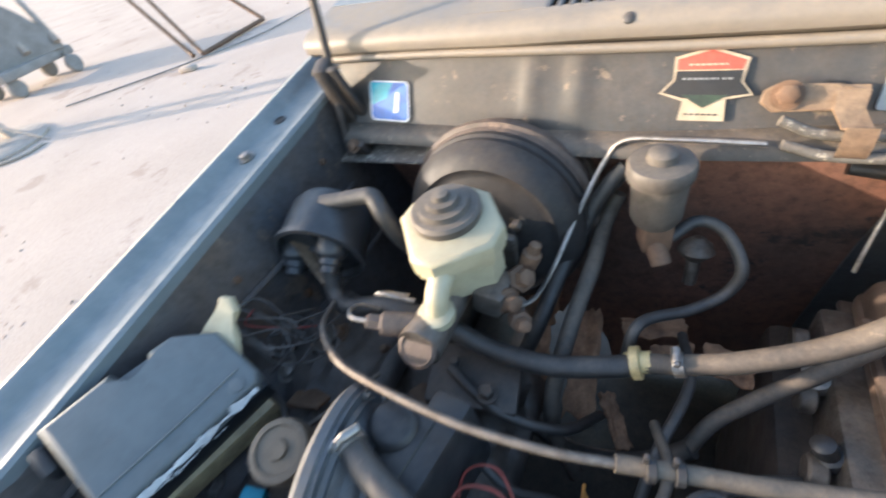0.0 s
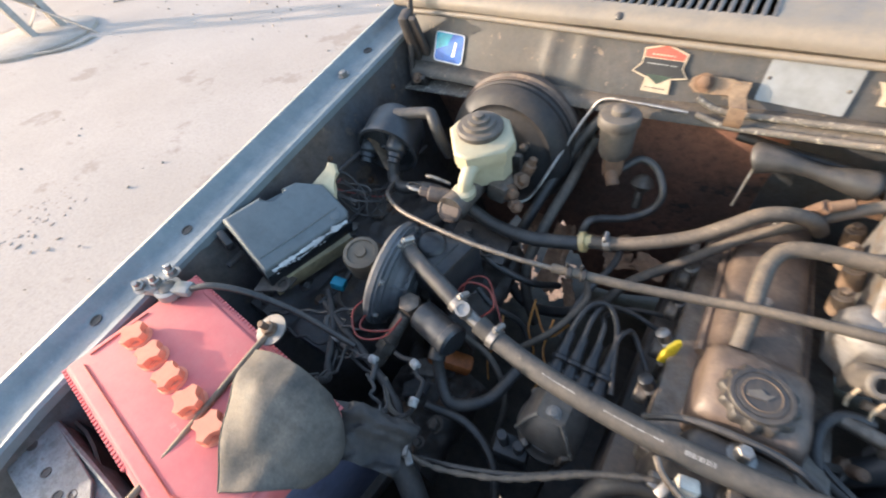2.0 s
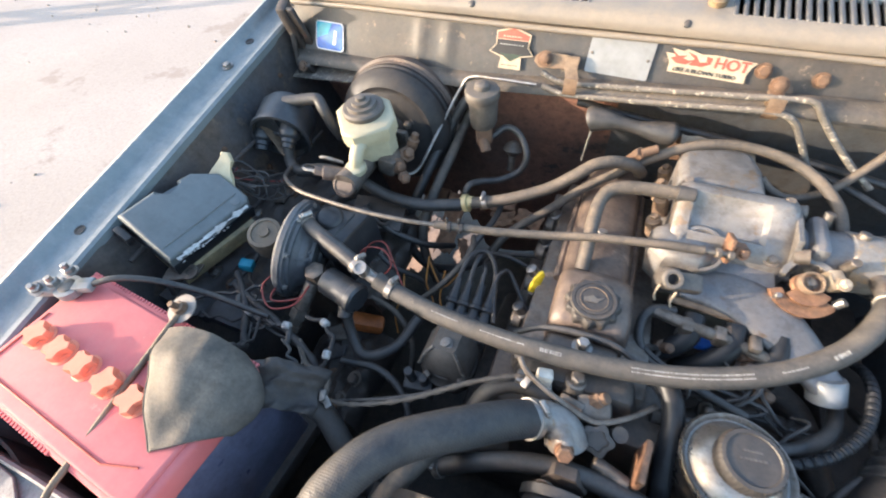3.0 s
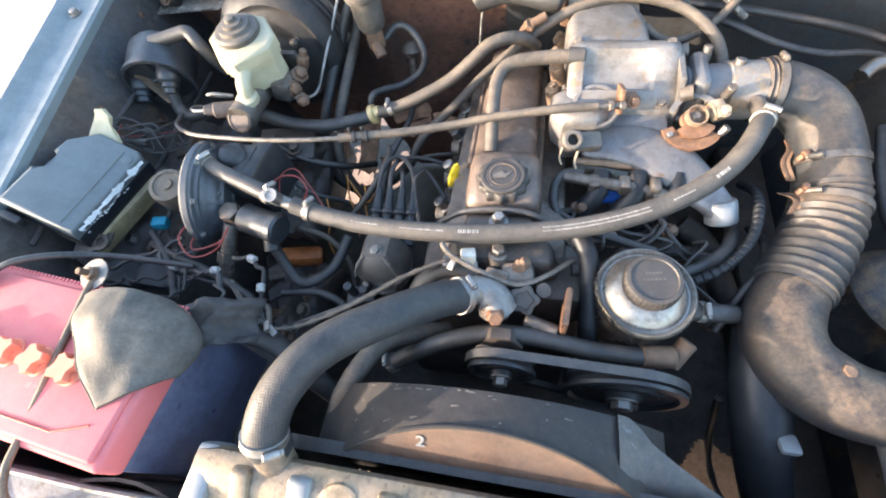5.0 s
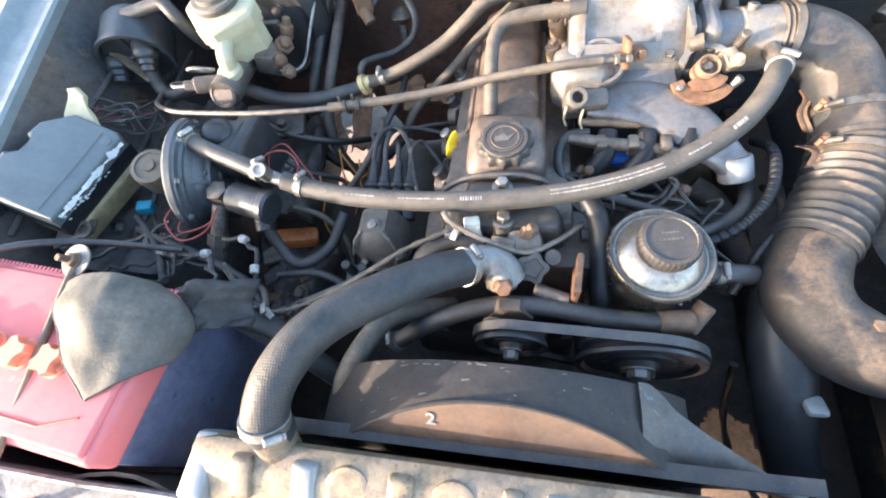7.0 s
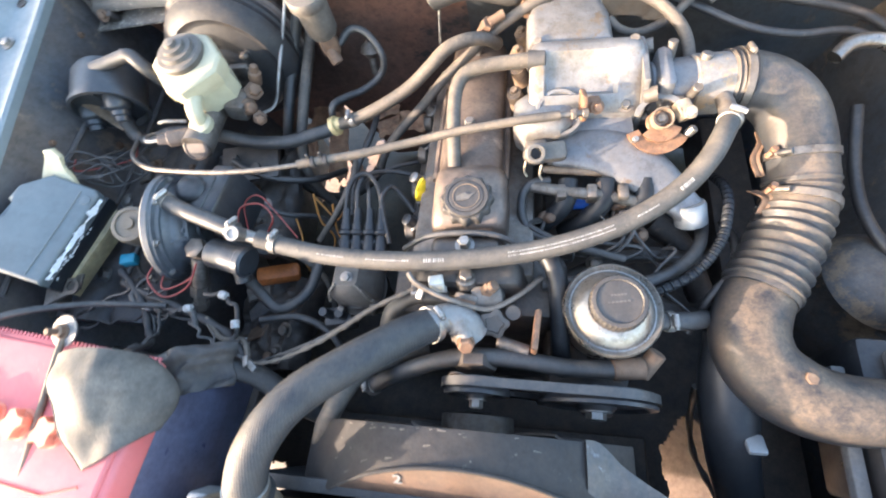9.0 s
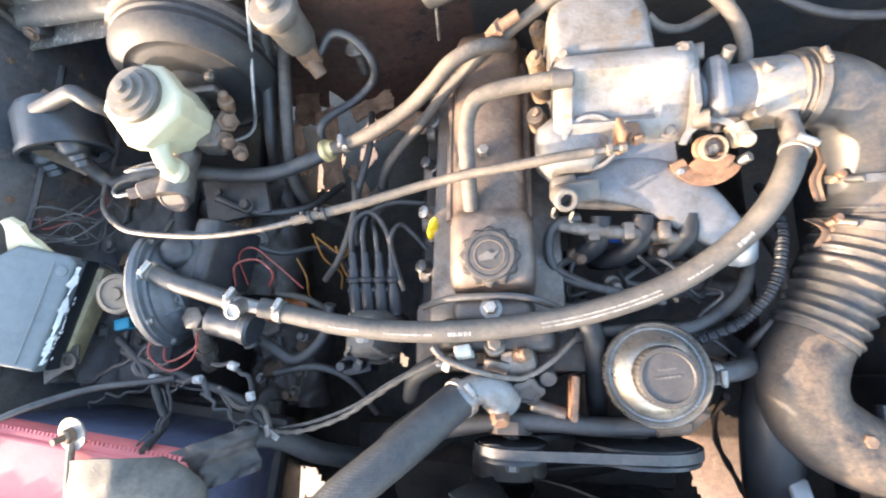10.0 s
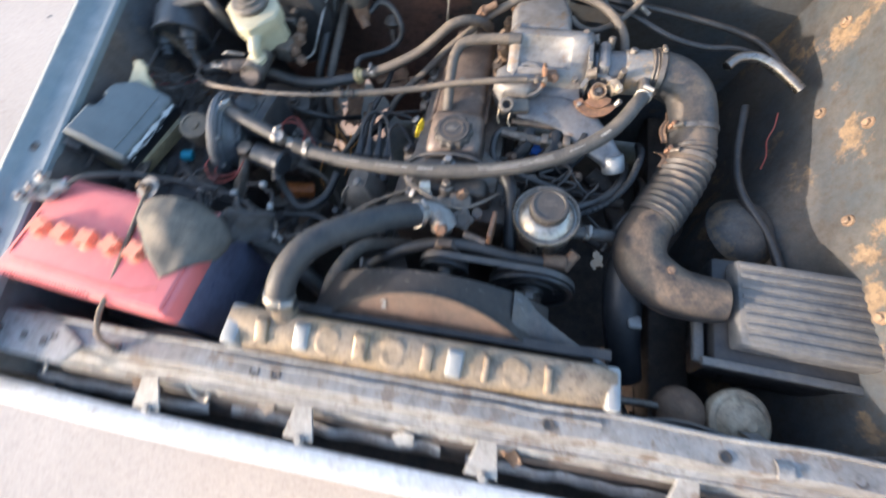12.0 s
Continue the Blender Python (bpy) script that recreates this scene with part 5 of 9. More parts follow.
for s in (-1, 1):
    bm = bmesh.new()
    tube(bm, [(-0.170 + s * 0.036, -0.112, 0.828), (-0.170 + s * 0.030, -0.112, 0.846), (-0.170 + s * 0.024, -0.108, 0.862), (-0.170 + s * 0.014, -0.100, 0.872)], 0.0024, 8, 5)
    part("cap_edge", bm, M_LEDGE, hood)
for a in (0.9, 2.4, 4.2, 5.4):
    bm = bmesh.new()
    c = Vector((-0.172 + 0.043 * math.cos(a), -0.082 + 0.043 * math.sin(a), 0.808))
    box(bm, c, (0.008, 0.010, 0.034), (-14, 0, math.degrees(a)), 0.002)
    part("cap_clip", bm, M_DULL, dist_thing)
bm = bmesh.new()
hexbolt(bm, (-0.169, -0.090, 0.8715), (0, -0.2, 1), 0.006, 0.005)
part("cap_screw", bm, M_STEEL, dist_thing)
TOW = (-0.196, -0.178, -0.158, -0.139)
LEADS = ([(-0.192, 0.050, 0.874), (-0.184, 0.072, 0.877), (-0.165, 0.080, 0.875), (-0.146, 0.058, 0.868), (-0.135, 0.020, 0.860), (-0.122, -0.025, 0.848)],
         [(-0.177, 0.055, 0.872), (-0.170, 0.082, 0.868), (-0.140, 0.102, 0.850), (-0.097, 0.105, 0.832)],
         [(-0.160, 0.050, 0.866), (-0.166, 0.078, 0.856), (-0.140, 0.118, 0.836), (-0.092, 0.145, 0.818)],
         [(-0.138, 0.048, 0.866), (-0.128, 0.066, 0.860), (-0.112, 0.056, 0.846), (-0.094, 0.036, 0.834)])
for x, way in zip(TOW, LEADS):
    bm = bmesh.new()
    lathe(bm, (x + 0.003, -0.055, 0.831), (-0.02, 0.94, 0.33), [(0.0100, 0), (0.0100, 0.034), (0.0082, 0.038), (0.0082, 0.062), (0.0064, 0.066), (0.0060, 0.084), (0.0045, 0.088)], 14)
    tower = part("tower", bm, M_BLACK, dist_thing)
    bm = bmesh.new()
    lathe(bm, (x + 0.0025, -0.012, 0.8465), (-0.02, 0.94, 0.33), [(0.0095, 0), (0.0118, 0.002), (0.0118, 0.006), (0.0095, 0.008)], 14)
    part("boot_ring", bm, M_BLACK, tower)
    part("plug_lead", hose([(x, 0.026, 0.860)] + way, 0.0037, 8), M_WIRE, dist_thing)
bm = bmesh.new()
box(bm, (-0.168, -0.022, 0.842), (0.074, 0.010, 0.010), (-18, 0, 0), 0.003)
part("lead_clip", bm, M_BLACK, dist_thing)

coil = thing("vacuum_unit", (-0.20, -0.12, 0.76), "small black twin-spigot vacuum valve", "valve")
bm = bmesh.new()
box(bm, (-0.205, -0.125, 0.775), (0.045, 0.03, 0.04), (0, 0, 10), 0.005)
rod(bm, (-0.215, -0.125, 0.79), (-0.217, -0.128, 0.825), 0.007, 12)
rod(bm, (-0.195, -0.125, 0.79), (-0.194, -0.128, 0.82), 0.007, 12)
part("body", bm, M_BLACK, coil)

dip = thing("dipstick", (-0.08, 0.045, 0.82), "oil dipstick with a flat yellow pull", "dipstick")
bm = bmesh.new()
tube(bm, [(-0.090, 0.040, 0.66), (-0.086, 0.044, 0.78), (-0.084, 0.046, 0.850)], 0.0045, 8)
part("tube", bm, M_DULL, dip)
bm = bmesh.new()
slab(bm, [(0.0, -0.004), (0.010, -0.0065), (0.024, -0.0070), (0.036, -0.0045), (0.040, 0.0), (0.036, 0.0045), (0.024, 0.0070), (0.010, 0.0065), (0.0, 0.004)],
     Matrix.Translation((-0.084, 0.046, 0.850)) @ axes((0.45, -0.75, 0.25), (0.50, -0.02, 0.85)) @ pose(0, 0, 0, 0, 0, 90), 0.005, 0.0015, 2)
part("handle", bm, M_YELLOW, dip, "flat yellow plastic pull")

# ---- intake plenum, runners, throttle ----
intake = thing("intake_manifold", (0.16, 0.16, 0.86), "dusty cast-aluminium intake manifold with throttle body", "intake manifold")


def plenum_ring(x, sunk=0.0, shrink=1.0):
    """One section of the wedge-shaped plenum: back wall, ridge, sloping lid, front."""
    pts = ((0.226, 0.895), (0.226, 0.966), (0.219, 0.980), (0.206, 0.985), (0.197, 0.983), (0.190, 0.977 - sunk), (0.158, 0.956 - sunk), (0.150, 0.952), (0.140, 0.943), (0.134, 0.928), (0.134, 0.895))
    return [Vector((x, 0.18 + (y - 0.18) * shrink, 0.93 + (z - 0.93) * shrink)) for y, z in pts]


bm = bmesh.new()
loft(bm, [plenum_ring(0.079, 0.0, 0.86), plenum_ring(0.083, 0.0, 0.95), plenum_ring(0.090), plenum_ring(0.098), plenum_ring(0.102, 0.008), plenum_ring(0.150, 0.010), plenum_ring(0.188, 0.008),
          plenum_ring(0.193), plenum_ring(0.212), plenum_ring(0.220, 0.0, 0.97), plenum_ring(0.224, 0.0, 0.90)])
part("plenum", bm, M_CAST, intake, "wedge-shaped cast plenum with a sunken lid")
bm = bmesh.new()
slab(bm, [(0.078, 0.222), (0.190, 0.222), (0.188, 0.280), (0.176, 0.318), (0.150, 0.334), (0.106, 0.336), (0.086, 0.320), (0.074, 0.280)], pose(0, 0, 0.984, -1.5, 0, 0), 0.10, 0.013, 4)
part("chamber", bm, M_CAST, intake, "rear plenum chamber")
bm = bmesh.new()
slab(bm, [(-0.050, -0.040), (0.040, -0.040), (0.050, -0.022), (0.044, 0.040), (0.020, 0.046), (-0.034, 0.042), (-0.050, 0.012)], pose(0.230, 0.186, 0.930, 90, 0, 90), 0.008, 0.002, 1)
part("throttle_flange", bm, M_CAST, intake, "stained flange plate")
for y, z in ((0.146, 0.950), (0.222, 0.958), (0.150, 0.902)):
    bm = bmesh.new()
    lathe(bm, (0.226, y, z), (1, -0.1, 0.35), [(0.010, 0), (0.010, 0.016), (0.006, 0.016), (0.006, 0.008)], 18)
    part("flange_boss", bm, M_DULL, intake)
for x, y, z in ((0.070, 0.215, 0.945), (0.066, 0.178, 0.935), (0.068, 0.255, 0.938), (0.074, 0.305, 0.930)):
    bm = bmesh.new()
    lathe(bm, (x, y, z - 0.03), (-0.3, -0.05, 1), [(0.013, 0), (0.011, 0.02), (0.0105, 0.028), (0.006, 0.029)], 14)
    hexbolt(bm, (x - 0.007, y, z - 0.002), (-0.3, -0.05, 1), 0.006, 0.006)
    part("bolt_boss", bm, M_TANRUST, intake, "tan stained bolt boss")
bm = bmesh.new()
loft(bm, [[Vector((0.098 + w * x, 0.137 + d * y, z)) for x, y in ((-1, -0.5), (-0.55, -1), (0.6, -1), (1, -0.6), (1, 0.6), (0.6, 1), (-0.6, 1), (-1, 0.6))]
          for w, d, z in ((0.036, 0.030, 0.880), (0.040, 0.034, 0.905), (0.040, 0.034, 0.926), (0.036, 0.031, 0.938), (0.028, 0.024, 0.944))])
part("front_chamber", bm, M_CAST, intake, "cast front chamber of the intake")
bm = bmesh.new()
lathe(bm, (0.119, 0.138, 0.927), (0.03, -0.42, 0.9), [(0.034, -0.02), (0.034, 0.012), (0.031, 0.016), (0.027, 0.016), (0.025, 0.012), (0.020, 0.011), (0.016, 0.014), (0.004, 0.014)], 40)
part("core_plug", bm, M_CAST, intake, "round pressed core plug")
for x, y, z in ((0.070, 0.122, 0.930), (0.205, 0.140, 0.938), (0.090, 0.226, 0.972), (0.214, 0.215, 0.976)):
    bm = bmesh.new()
    hexbolt(bm, (x, y, z), (-0.1, -0.3, 1), 0.0062, 0.007)
    part("plenum_bolt", bm, M_DULL, intake)
bm = bmesh.new()
oval_duct(bm, [(0.106, 0.098, 0.897), (0.145, 0.100, 0.901), (0.186, 0.094, 0.900), (0.220, 0.078, 0.894), (0.250, 0.059, 0.882), (0.276, 0.040, 0.870), (0.298, 0.022, 0.858)],
          lambda t: ((0.021 + 0.013 * math.sin(math.pi * min(1, t * 1.1))) * min(1.0, 0.80 + t * 5), 0.011 + 0.003 * t), 28, 8)
loft(bm, [[Vector((x, y, z)) for x, y, z in ((a, 0.150, 0.93), (b, 0.150, 0.93), (b + 0.012, 0.092, 0.905), (a - 0.012, 0.092, 0.905))][::s] for a, b, s in ((0.150, 0.212, 1),)] + [
    [Vector((a, 0.140, 0.88)), Vector((b, 0.140, 0.88)), Vector((b + 0.012, 0.092, 0.885)), Vector((a - 0.012, 0.092, 0.885))] for a, b in ((0.150, 0.212),)])
part("runner", bm, M_RUNNER, intake, "smooth grey intake runner")
bm = bmesh.new()
lathe(bm, (0.293, 0.030, 0.866), (0.25, -0.62, -0.72), [(0.019, -0.004), (0.0205, 0.0), (0.0205, 0.026), (0.018, 0.028)], 24)
part("runner_end", bm, M_ALU_PLATE, intake, "pale machined runner end")
bm = bmesh.new()
tube(bm, [(0.100, 0.076, 0.888), (0.150, 0.070, 0.890), (0.20, 0.066, 0.889), (0.240, 0.052, 0.882), (0.268, 0.028, 0.866)], 0.0055, 10)
part("runner_seam", bm, M_TANRUST, intake, "tan stained joint along the runner")
bm = bmesh.new()
lathe(bm, (0.087, 0.066, 0.938), (0.12, -0.55, 0.83), [(0.013, -0.02), (0.0135, 0.010), (0.0115, 0.012), (0.0075, 0.012), (0.007, -0.004)], 24)
box(bm, (0.104, 0.078, 0.924), (0.050, 0.026, 0.020), (20, 0, 8), 0.006)
box(bm, (0.090, 0.092, 0.905), (0.030, 0.024, 0.040), (10, 0, 8), 0.006)
part("cable_bracket", bm, M_DUSTCAP, intake, "brown dusty eye bracket")
for x, y in ((0.076, 0.056), (0.096, 0.050)):
    bm = bmesh.new()
    tube(bm, [(x, y, 0.936), (x - 0.002, y - 0.004, 0.920), (x + 0.002, y - 0.003, 0.906)], 0.0016, 6, 4)
    part("split_pin", bm, M_HORN, intake)
for k, x in enumerate((0.135, 0.185, 0.235)):
    bm = bmesh.new()
    tube(bm, [(x, 0.06, 0.885), (x - 0.004, 0.03, 0.872), (x - 0.03, 0.015, 0.840), (x - 0.05, 0.02, 0.81)], 0.0135, 12, 6)
    part("port_pipe", bm, M_SHADED_BLACK, intake)
bm = bmesh.new()
tube(bm, [(0.085, 0.050, 0.885), (0.13, 0.040, 0.886), (0.19, 0.036, 0.880), (0.24, 0.028, 0.872)], 0.0085, 10)
for x in (0.125, 0.165, 0.205):
    box(bm, (x, 0.038, 0.884), (0.014, 0.022, 0.020), (0, 0, 0), 0.003)
part("fuel_rail", bm, M_DULL, intake, "brown stained fuel rail")
bm = bmesh.new()
rod(bm, (0.176, 0.044, 0.852), (0.206, 0.046, 0.850), 0.013, 16)
rod(bm, (0.186, 0.058, 0.850), (0.180, 0.050, 0.884), 0.0085, 12)
rod(bm, (0.180, 0.051, 0.880), (0.177, 0.048, 0.892), 0.0062, 12)
box(bm, (0.205, 0.040, 0.856), (0.026, 0.026, 0.026), (0, 0, 20), 0.006)
rod(bm, (0.206, 0.036, 0.866), (0.228, 0.030, 0.862), 0.009, 12)
part("fuel_regulator", bm, M_RUST, intake, "rust-brown fuel fitting")
bm = bmesh.new()
rod(bm, (0.142, 0.043, 0.852), (0.172, 0.045, 0.849), 0.0105, 16)
plug = part("injector_plug", bm, M_BLUE, intake, "blue electrical plug")
bm = bmesh.new()
rod(bm, (0.122, 0.042, 0.854), (0.143, 0.043, 0.852), 0.0112, 16)
part("plug_body", bm, M_ALU_PLATE, intake)
bm = bmesh.new()
rod(bm, (0.232, 0.180, 0.926), (0.262, 0.182, 0.926), 0.034, 28)
box(bm, (0.252, 0.180, 0.945), (0.022, 0.070, 0.050), (0, 0, 0), 0.010)
rod(bm, (0.258, 0.182, 0.924), (0.296, 0.185, 0.924), 0.037, 32, 0.08)
throttle = part("throttle_body", bm, M_RUNNER, intake, "blue-grey throttle body")
bm = bmesh.new()
rod(bm, (0.290, 0.185, 0.924), (0.342, 0.187, 0.924), 0.0395, 36, 0.06)
part("throttle_mouth", bm, M_MOUTH, throttle, "chalky corroded throttle mouth")
for a, b, r in (((0.262, 0.205, 0.945), (0.262, 0.214, 0.975), 0.0065), ((0.300, 0.190, 0.945), (0.303, 0.196, 0.968), 0.0075), ((0.326, 0.154, 0.934), (0.325, 0.102, 0.946), 0.0108), ((0.284, 0.150, 0.940), (0.284, 0.140, 0.968), 0.006)):
    bm = bmesh.new()
    rod(bm, a, b, r, 12)
    part("spigot", bm, M_DULL, throttle)
CAM = Matrix.Translation((0.247, 0.122, 0.926)) @ axes((0.02, -0.42, 0.9), (0, 1, 0))
bm = bmesh.new()
lathe(bm, CAM @ Vector((0, 0, -0.004)), CAM.to_3x3() @ Vector((0, 0, 1)), [(0.010, 0), (0.015, 0.001), (0.015, 0.004), (0.0125, 0.006), (0.015, 0.008), (0.015, 0.010), (0.009, 0.010), (0.008, 0.014), (0.004, 0.014)], 40)
part("throttle_cam", bm, M_COPPER, throttle, "coppery grooved throttle cam")


def arc_plate(r0, r1, a0, a1, lift, thick, n=18):
    """A flat ring piece in the cam's plane."""
    arc = [radians(a0 + (a1 - a0) * k / n) for k in range(n + 1)]
    way = [(r1 * math.cos(a), r1 * math.sin(a)) for a in arc] + [(r0 * math.cos(a), r0 * math.sin(a)) for a in arc[::-1]]
    return slab(bmesh.new(), way, CAM @ pose(0, 0, lift), thick, 0.0008, 1)


part("throttle_lever", arc_plate(0.027, 0.042, -158, -30, 0.004, 0.007), M_COPPER, throttle, "coppery rusted quadrant")
part("throttle_lever", arc_plate(0.010, 0.028, -140, -20, 0.010, 0.005), M_COPPER, throttle)
part("throttle_lever", arc_plate(0.027, 0.034, 20, 170, 0.012, 0.003), M_CAST, throttle, "pale worn lever edge")
bm = bmesh.new()
rod(bm, CAM @ Vector((0.036, -0.016, -0.002)), CAM @ Vector((0.042, -0.010, 0.008)), 0.0058, 10)
part("link_pin", bm, M_STEEL, throttle)
bm = bmesh.new()
rod(bm, CAM @ Vector((-0.030, -0.024, -0.004)), CAM @ Vector((-0.030, -0.024, 0.012)), 0.0040, 8)
part("link_pin", bm, M_STEEL, throttle)
bm = bmesh.new()
tube(bm, [CAM @ Vector((0.013 * math.cos(a), 0.013 * math.sin(a), 0.010 + 0.0007 * a)) for a in (0.7 * k for k in range(27))], 0.0014, 6, 2)
part("return_spring", bm, M_TANRUST, throttle)
bm = bmesh.new()
tube(bm, [CAM @ Vector(p) for p in ((-0.020, -0.040, -0.004), (-0.040, -0.038, -0.006), (-0.060, -0.028, -0.010), (-0.068, -0.014, -0.014))], 0.0016, 6, 5)
part("return_wire", bm, M_STEEL, throttle)
bm = bmesh.new()
rod(bm, (0.247, 0.122, 0.900), (0.247, 0.118, 0.938), 0.005, 12)
hexbolt(bm, (0.247, 0.1175, 0.937), (0, -0.42, 0.9), 0.0055, 0.005)
part("throttle_shaft", bm, M_DULL, throttle)
bm = bmesh.new()
box(bm, (0.276, 0.132, 0.936), (0.018, 0.026, 0.018), (20, 0, 25), 0.003)
hexbolt(bm, (0.280, 0.122, 0.944), (0.2, -0.4, 1), 0.006, 0.006)
part("stop_bracket", bm, M_HORN, throttle)
bm = bmesh.new()
box(bm, (0.148, 0.130, 0.954), (0.007, 0.024, 0.036), (-20, 0, 6), 0.002)
box(bm, (0.160, 0.136, 0.948), (0.022, 0.016, 0.018), (-20, 0, 6), 0.003)
hexbolt(bm, (0.166, 0.128, 0.952), (0.2, -0.7, 0.6), 0.006, 0.006)
part("cable_lever", bm, M_COPPER, throttle, "coppery upright lever")
for k in range(4):
    y = 0.005 + 0.078 * k
    bm = bmesh.new()
    lathe(bm, (-0.082, y, 0.846 - 0.007 * k), (-0.55, 0, 1), [(0.012, 0), (0.012, 0.010), (0.009, 0.012), (0.009, 0.026), (0.006, 0.028)], 12)
    part("spark_plug_boot", bm, M_STEEL if k % 2 else M_BLACK, engine)
for k, (x, y, z) in enumerate(((0.105, 0.022, 0.862), (0.150, -0.012, 0.846), (0.205, 0.028, 0.862), (0.235, 0.005, 0.845), (0.175, -0.035, 0.835))):
    bm = bmesh.new()
    lathe(bm, (x, y, z - 0.02), (0.3 - 0.1 * k, -0.5, 1), [(0.010, 0), (0.0115, 0.004), (0.0115, 0.014), (0.008, 0.017), (0.0065, 0.030), (0.004, 0.032)], 12)
    part("injector", bm, (M_RUST, M_DULL, M_VALVE)[k % 3], intake)
crng = random.Random(8)
for k in range(9):
    x0, y0 = crng.uniform(0.08, 0.26), crng.uniform(-0.03, 0.03)
    pts = [(x0, y0, 0.85)]
    for q in range(3):
        pts.append((x0 + crng.uniform(-0.05, 0.06) * (q + 1) / 2, y0 - crng.uniform(0.0, 0.03) * (q + 1), 0.862 - 0.02 * q + crng.uniform(-0.01, 0.012)))
    bm = bmesh.new()
    tube(bm, pts, crng.choice((0.0022, 0.003, 0.0045)), 6, 5)
    part("engine_wire", bm, M_WIRE, intake)
for k, (a, b, r) in enumerate((((0.13, -0.06, 0.80), (0.33, -0.02, 0.79), 0.012), ((0.14, -0.09, 0.78), (0.31, -0.10, 0.76), 0.016), ((0.27, 0.05, 0.78), (0.35, -0.05, 0.72), 0.02))):
    bm = bmesh.new()
    tube(bm, [a, (Vector(a) + Vector(b)) / 2 + Vector((0, 0.02, 0.015)), b], r, 10, 6)
    part("engine_pipe", bm, M_VOID, engine)

# ---- air duct, resonator, air box ----
duct = thing("air_duct", (0.42, 0.0, 0.80), "dusty black plastic air duct with a ribbed elbow", "air duct")
bm = bmesh.new()
tube(bm, [(0.332, 0.187, 0.924), (0.364, 0.188, 0.921), (0.397, 0.179, 0.913), (0.420, 0.155, 0.902), (0.429, 0.118, 0.888), (0.432, 0.085, 0.873), (0.432, 0.065, 0.867)],
     lambda t: 0.0410 if t > 0.16 else 0.0405 + 0.0025 * (math.sin(t * 160) > 0), 28, 10)
part("elbow", bm, M_DUCT, duct, "smooth rubber elbow")


def rib(t):
    deep = 0.0013 if 0.08 < t < 0.25 else 0.0027 if 0.38 < t < 0.95 else 0.0
    return 0.0415 + 0.002 * t + deep * math.sin(t * 2 * math.pi * 13)


bm = bmesh.new()
tube(bm, [(0.432, 0.078, 0.871), (0.430, 0.045, 0.860), (0.415, 0.004, 0.851), (0.390, -0.045, 0.845), (0.366, -0.085, 0.841)], rib, 28, 24)
part("bellows", bm, M_DUCT, duct, "ribbed bellows section")
bm = bmesh.new()
tube(bm, [(0.374, -0.074, 0.842), (0.357, -0.105, 0.839), (0.348, -0.140, 0.836), (0.358, -0.175, 0.833), (0.392, -0.203, 0.833), (0.430, -0.214, 0.836), (0.475, -0.215, 0.838)],
     lambda t: 0.040 + 0.004 * math.sin(math.pi * t) - 0.010 * max(0, t - 0.6), 28, 10)
part("resonator", bm, M_RESO, duct, "dusty moulded resonator")
bm = bmesh.new()
tube(bm, [(0.345, -0.135, 0.815), (0.336, -0.185, 0.795), (0.338, -0.235, 0.772), (0.350, -0.28, 0.735), (0.37, -0.33, 0.69)], lambda t: 0.038 - 0.010 * t, 24, 8)
part("snorkel", bm, M_SHADED_BLACK, duct)
bm = bmesh.new()
box(bm, (0.352, -0.258, 0.797), (0.022, 0.024, 0.010), (-20, 0, 0), 0.004)
part("snorkel_tab", bm, M_ALU_PLATE, duct, "pale clip tab")
bm = bmesh.new()
lathe(bm, (0.384, -0.189, 0.868), (0, -0.1, 1), [(0.013, 0), (0.013, 0.003), (0.010, 0.004)], 20)
hexbolt(bm, (0.384, -0.189, 0.871), (0, -0.1, 1), 0.007, 0.006)
part("duct_bolt", bm, M_RUST, duct, "rusty mounting bolt")
for at, dd, r in (((0.350, 0.1875, 0.9225), (1, 0, -0.08), 0.0438), ((0.431, 0.098, 0.879), (0.05, -1, -0.42), 0.0420), ((0.4285, 0.040, 0.8588), (-0.25, -1, -0.27), 0.0432)):
    clamp_band(duct, at, dd, r, 0.010, (-0.7, 0.2, 0.8), M_DULL)
for p in ((0.394, 0.092, 0.894), (0.390, 0.046, 0.882)):
    bm = bmesh.new()
    box(bm, p, (0.026, 0.007, 0.010), (0, 20, 25), 0.002)
    rod(bm, Vector(p) + Vector((-0.004, 0, 0.003)), Vector(p) + Vector((-0.004, 0, 0.012)), 0.0045, 8)
    part("band_ear", bm, M_COPPER, duct, "coppery rusted clamp ear")

airbox = thing("air_box", (0.58, -0.22, 0.70), "grey dusty plastic air filter box with a ribbed lid", "air box")
bm = bmesh.new()
box(bm, (0.588, -0.222, 0.845), (0.205, 0.150, 0.035), (0, -2, -3), 0.008, 0.96)
lid = part("lid", bm, M_AIRBOX, airbox, "ribbed lid")
for k in range(8):
    bm = bmesh.new()
    box(bm, (0.588, -0.162 - 0.017 * k, 0.8635), (0.184, 0.009, 0.0022), (0, -2, -3), 0.0010)
    part("rib", bm, M_AIRBOX, lid)
bm = bmesh.new()
box(bm, (0.585, -0.225, 0.76), (0.22, 0.18, 0.13), (0, -2, -3), 0.010, 1.05)
part("tray", bm, M_BLACK, airbox)
bm = bmesh.new()
box(bm, (0.452, -0.235, 0.800), (0.016, 0.15, 0.014), (0, 0, -3), 0.003)
box(bm, (0.57, -0.318, 0.822), (0.25, 0.014, 0.012), (0, -2, -3), 0.003)
part("clip_flange", bm, M_AIRBOX, airbox, "dusty tray flange")

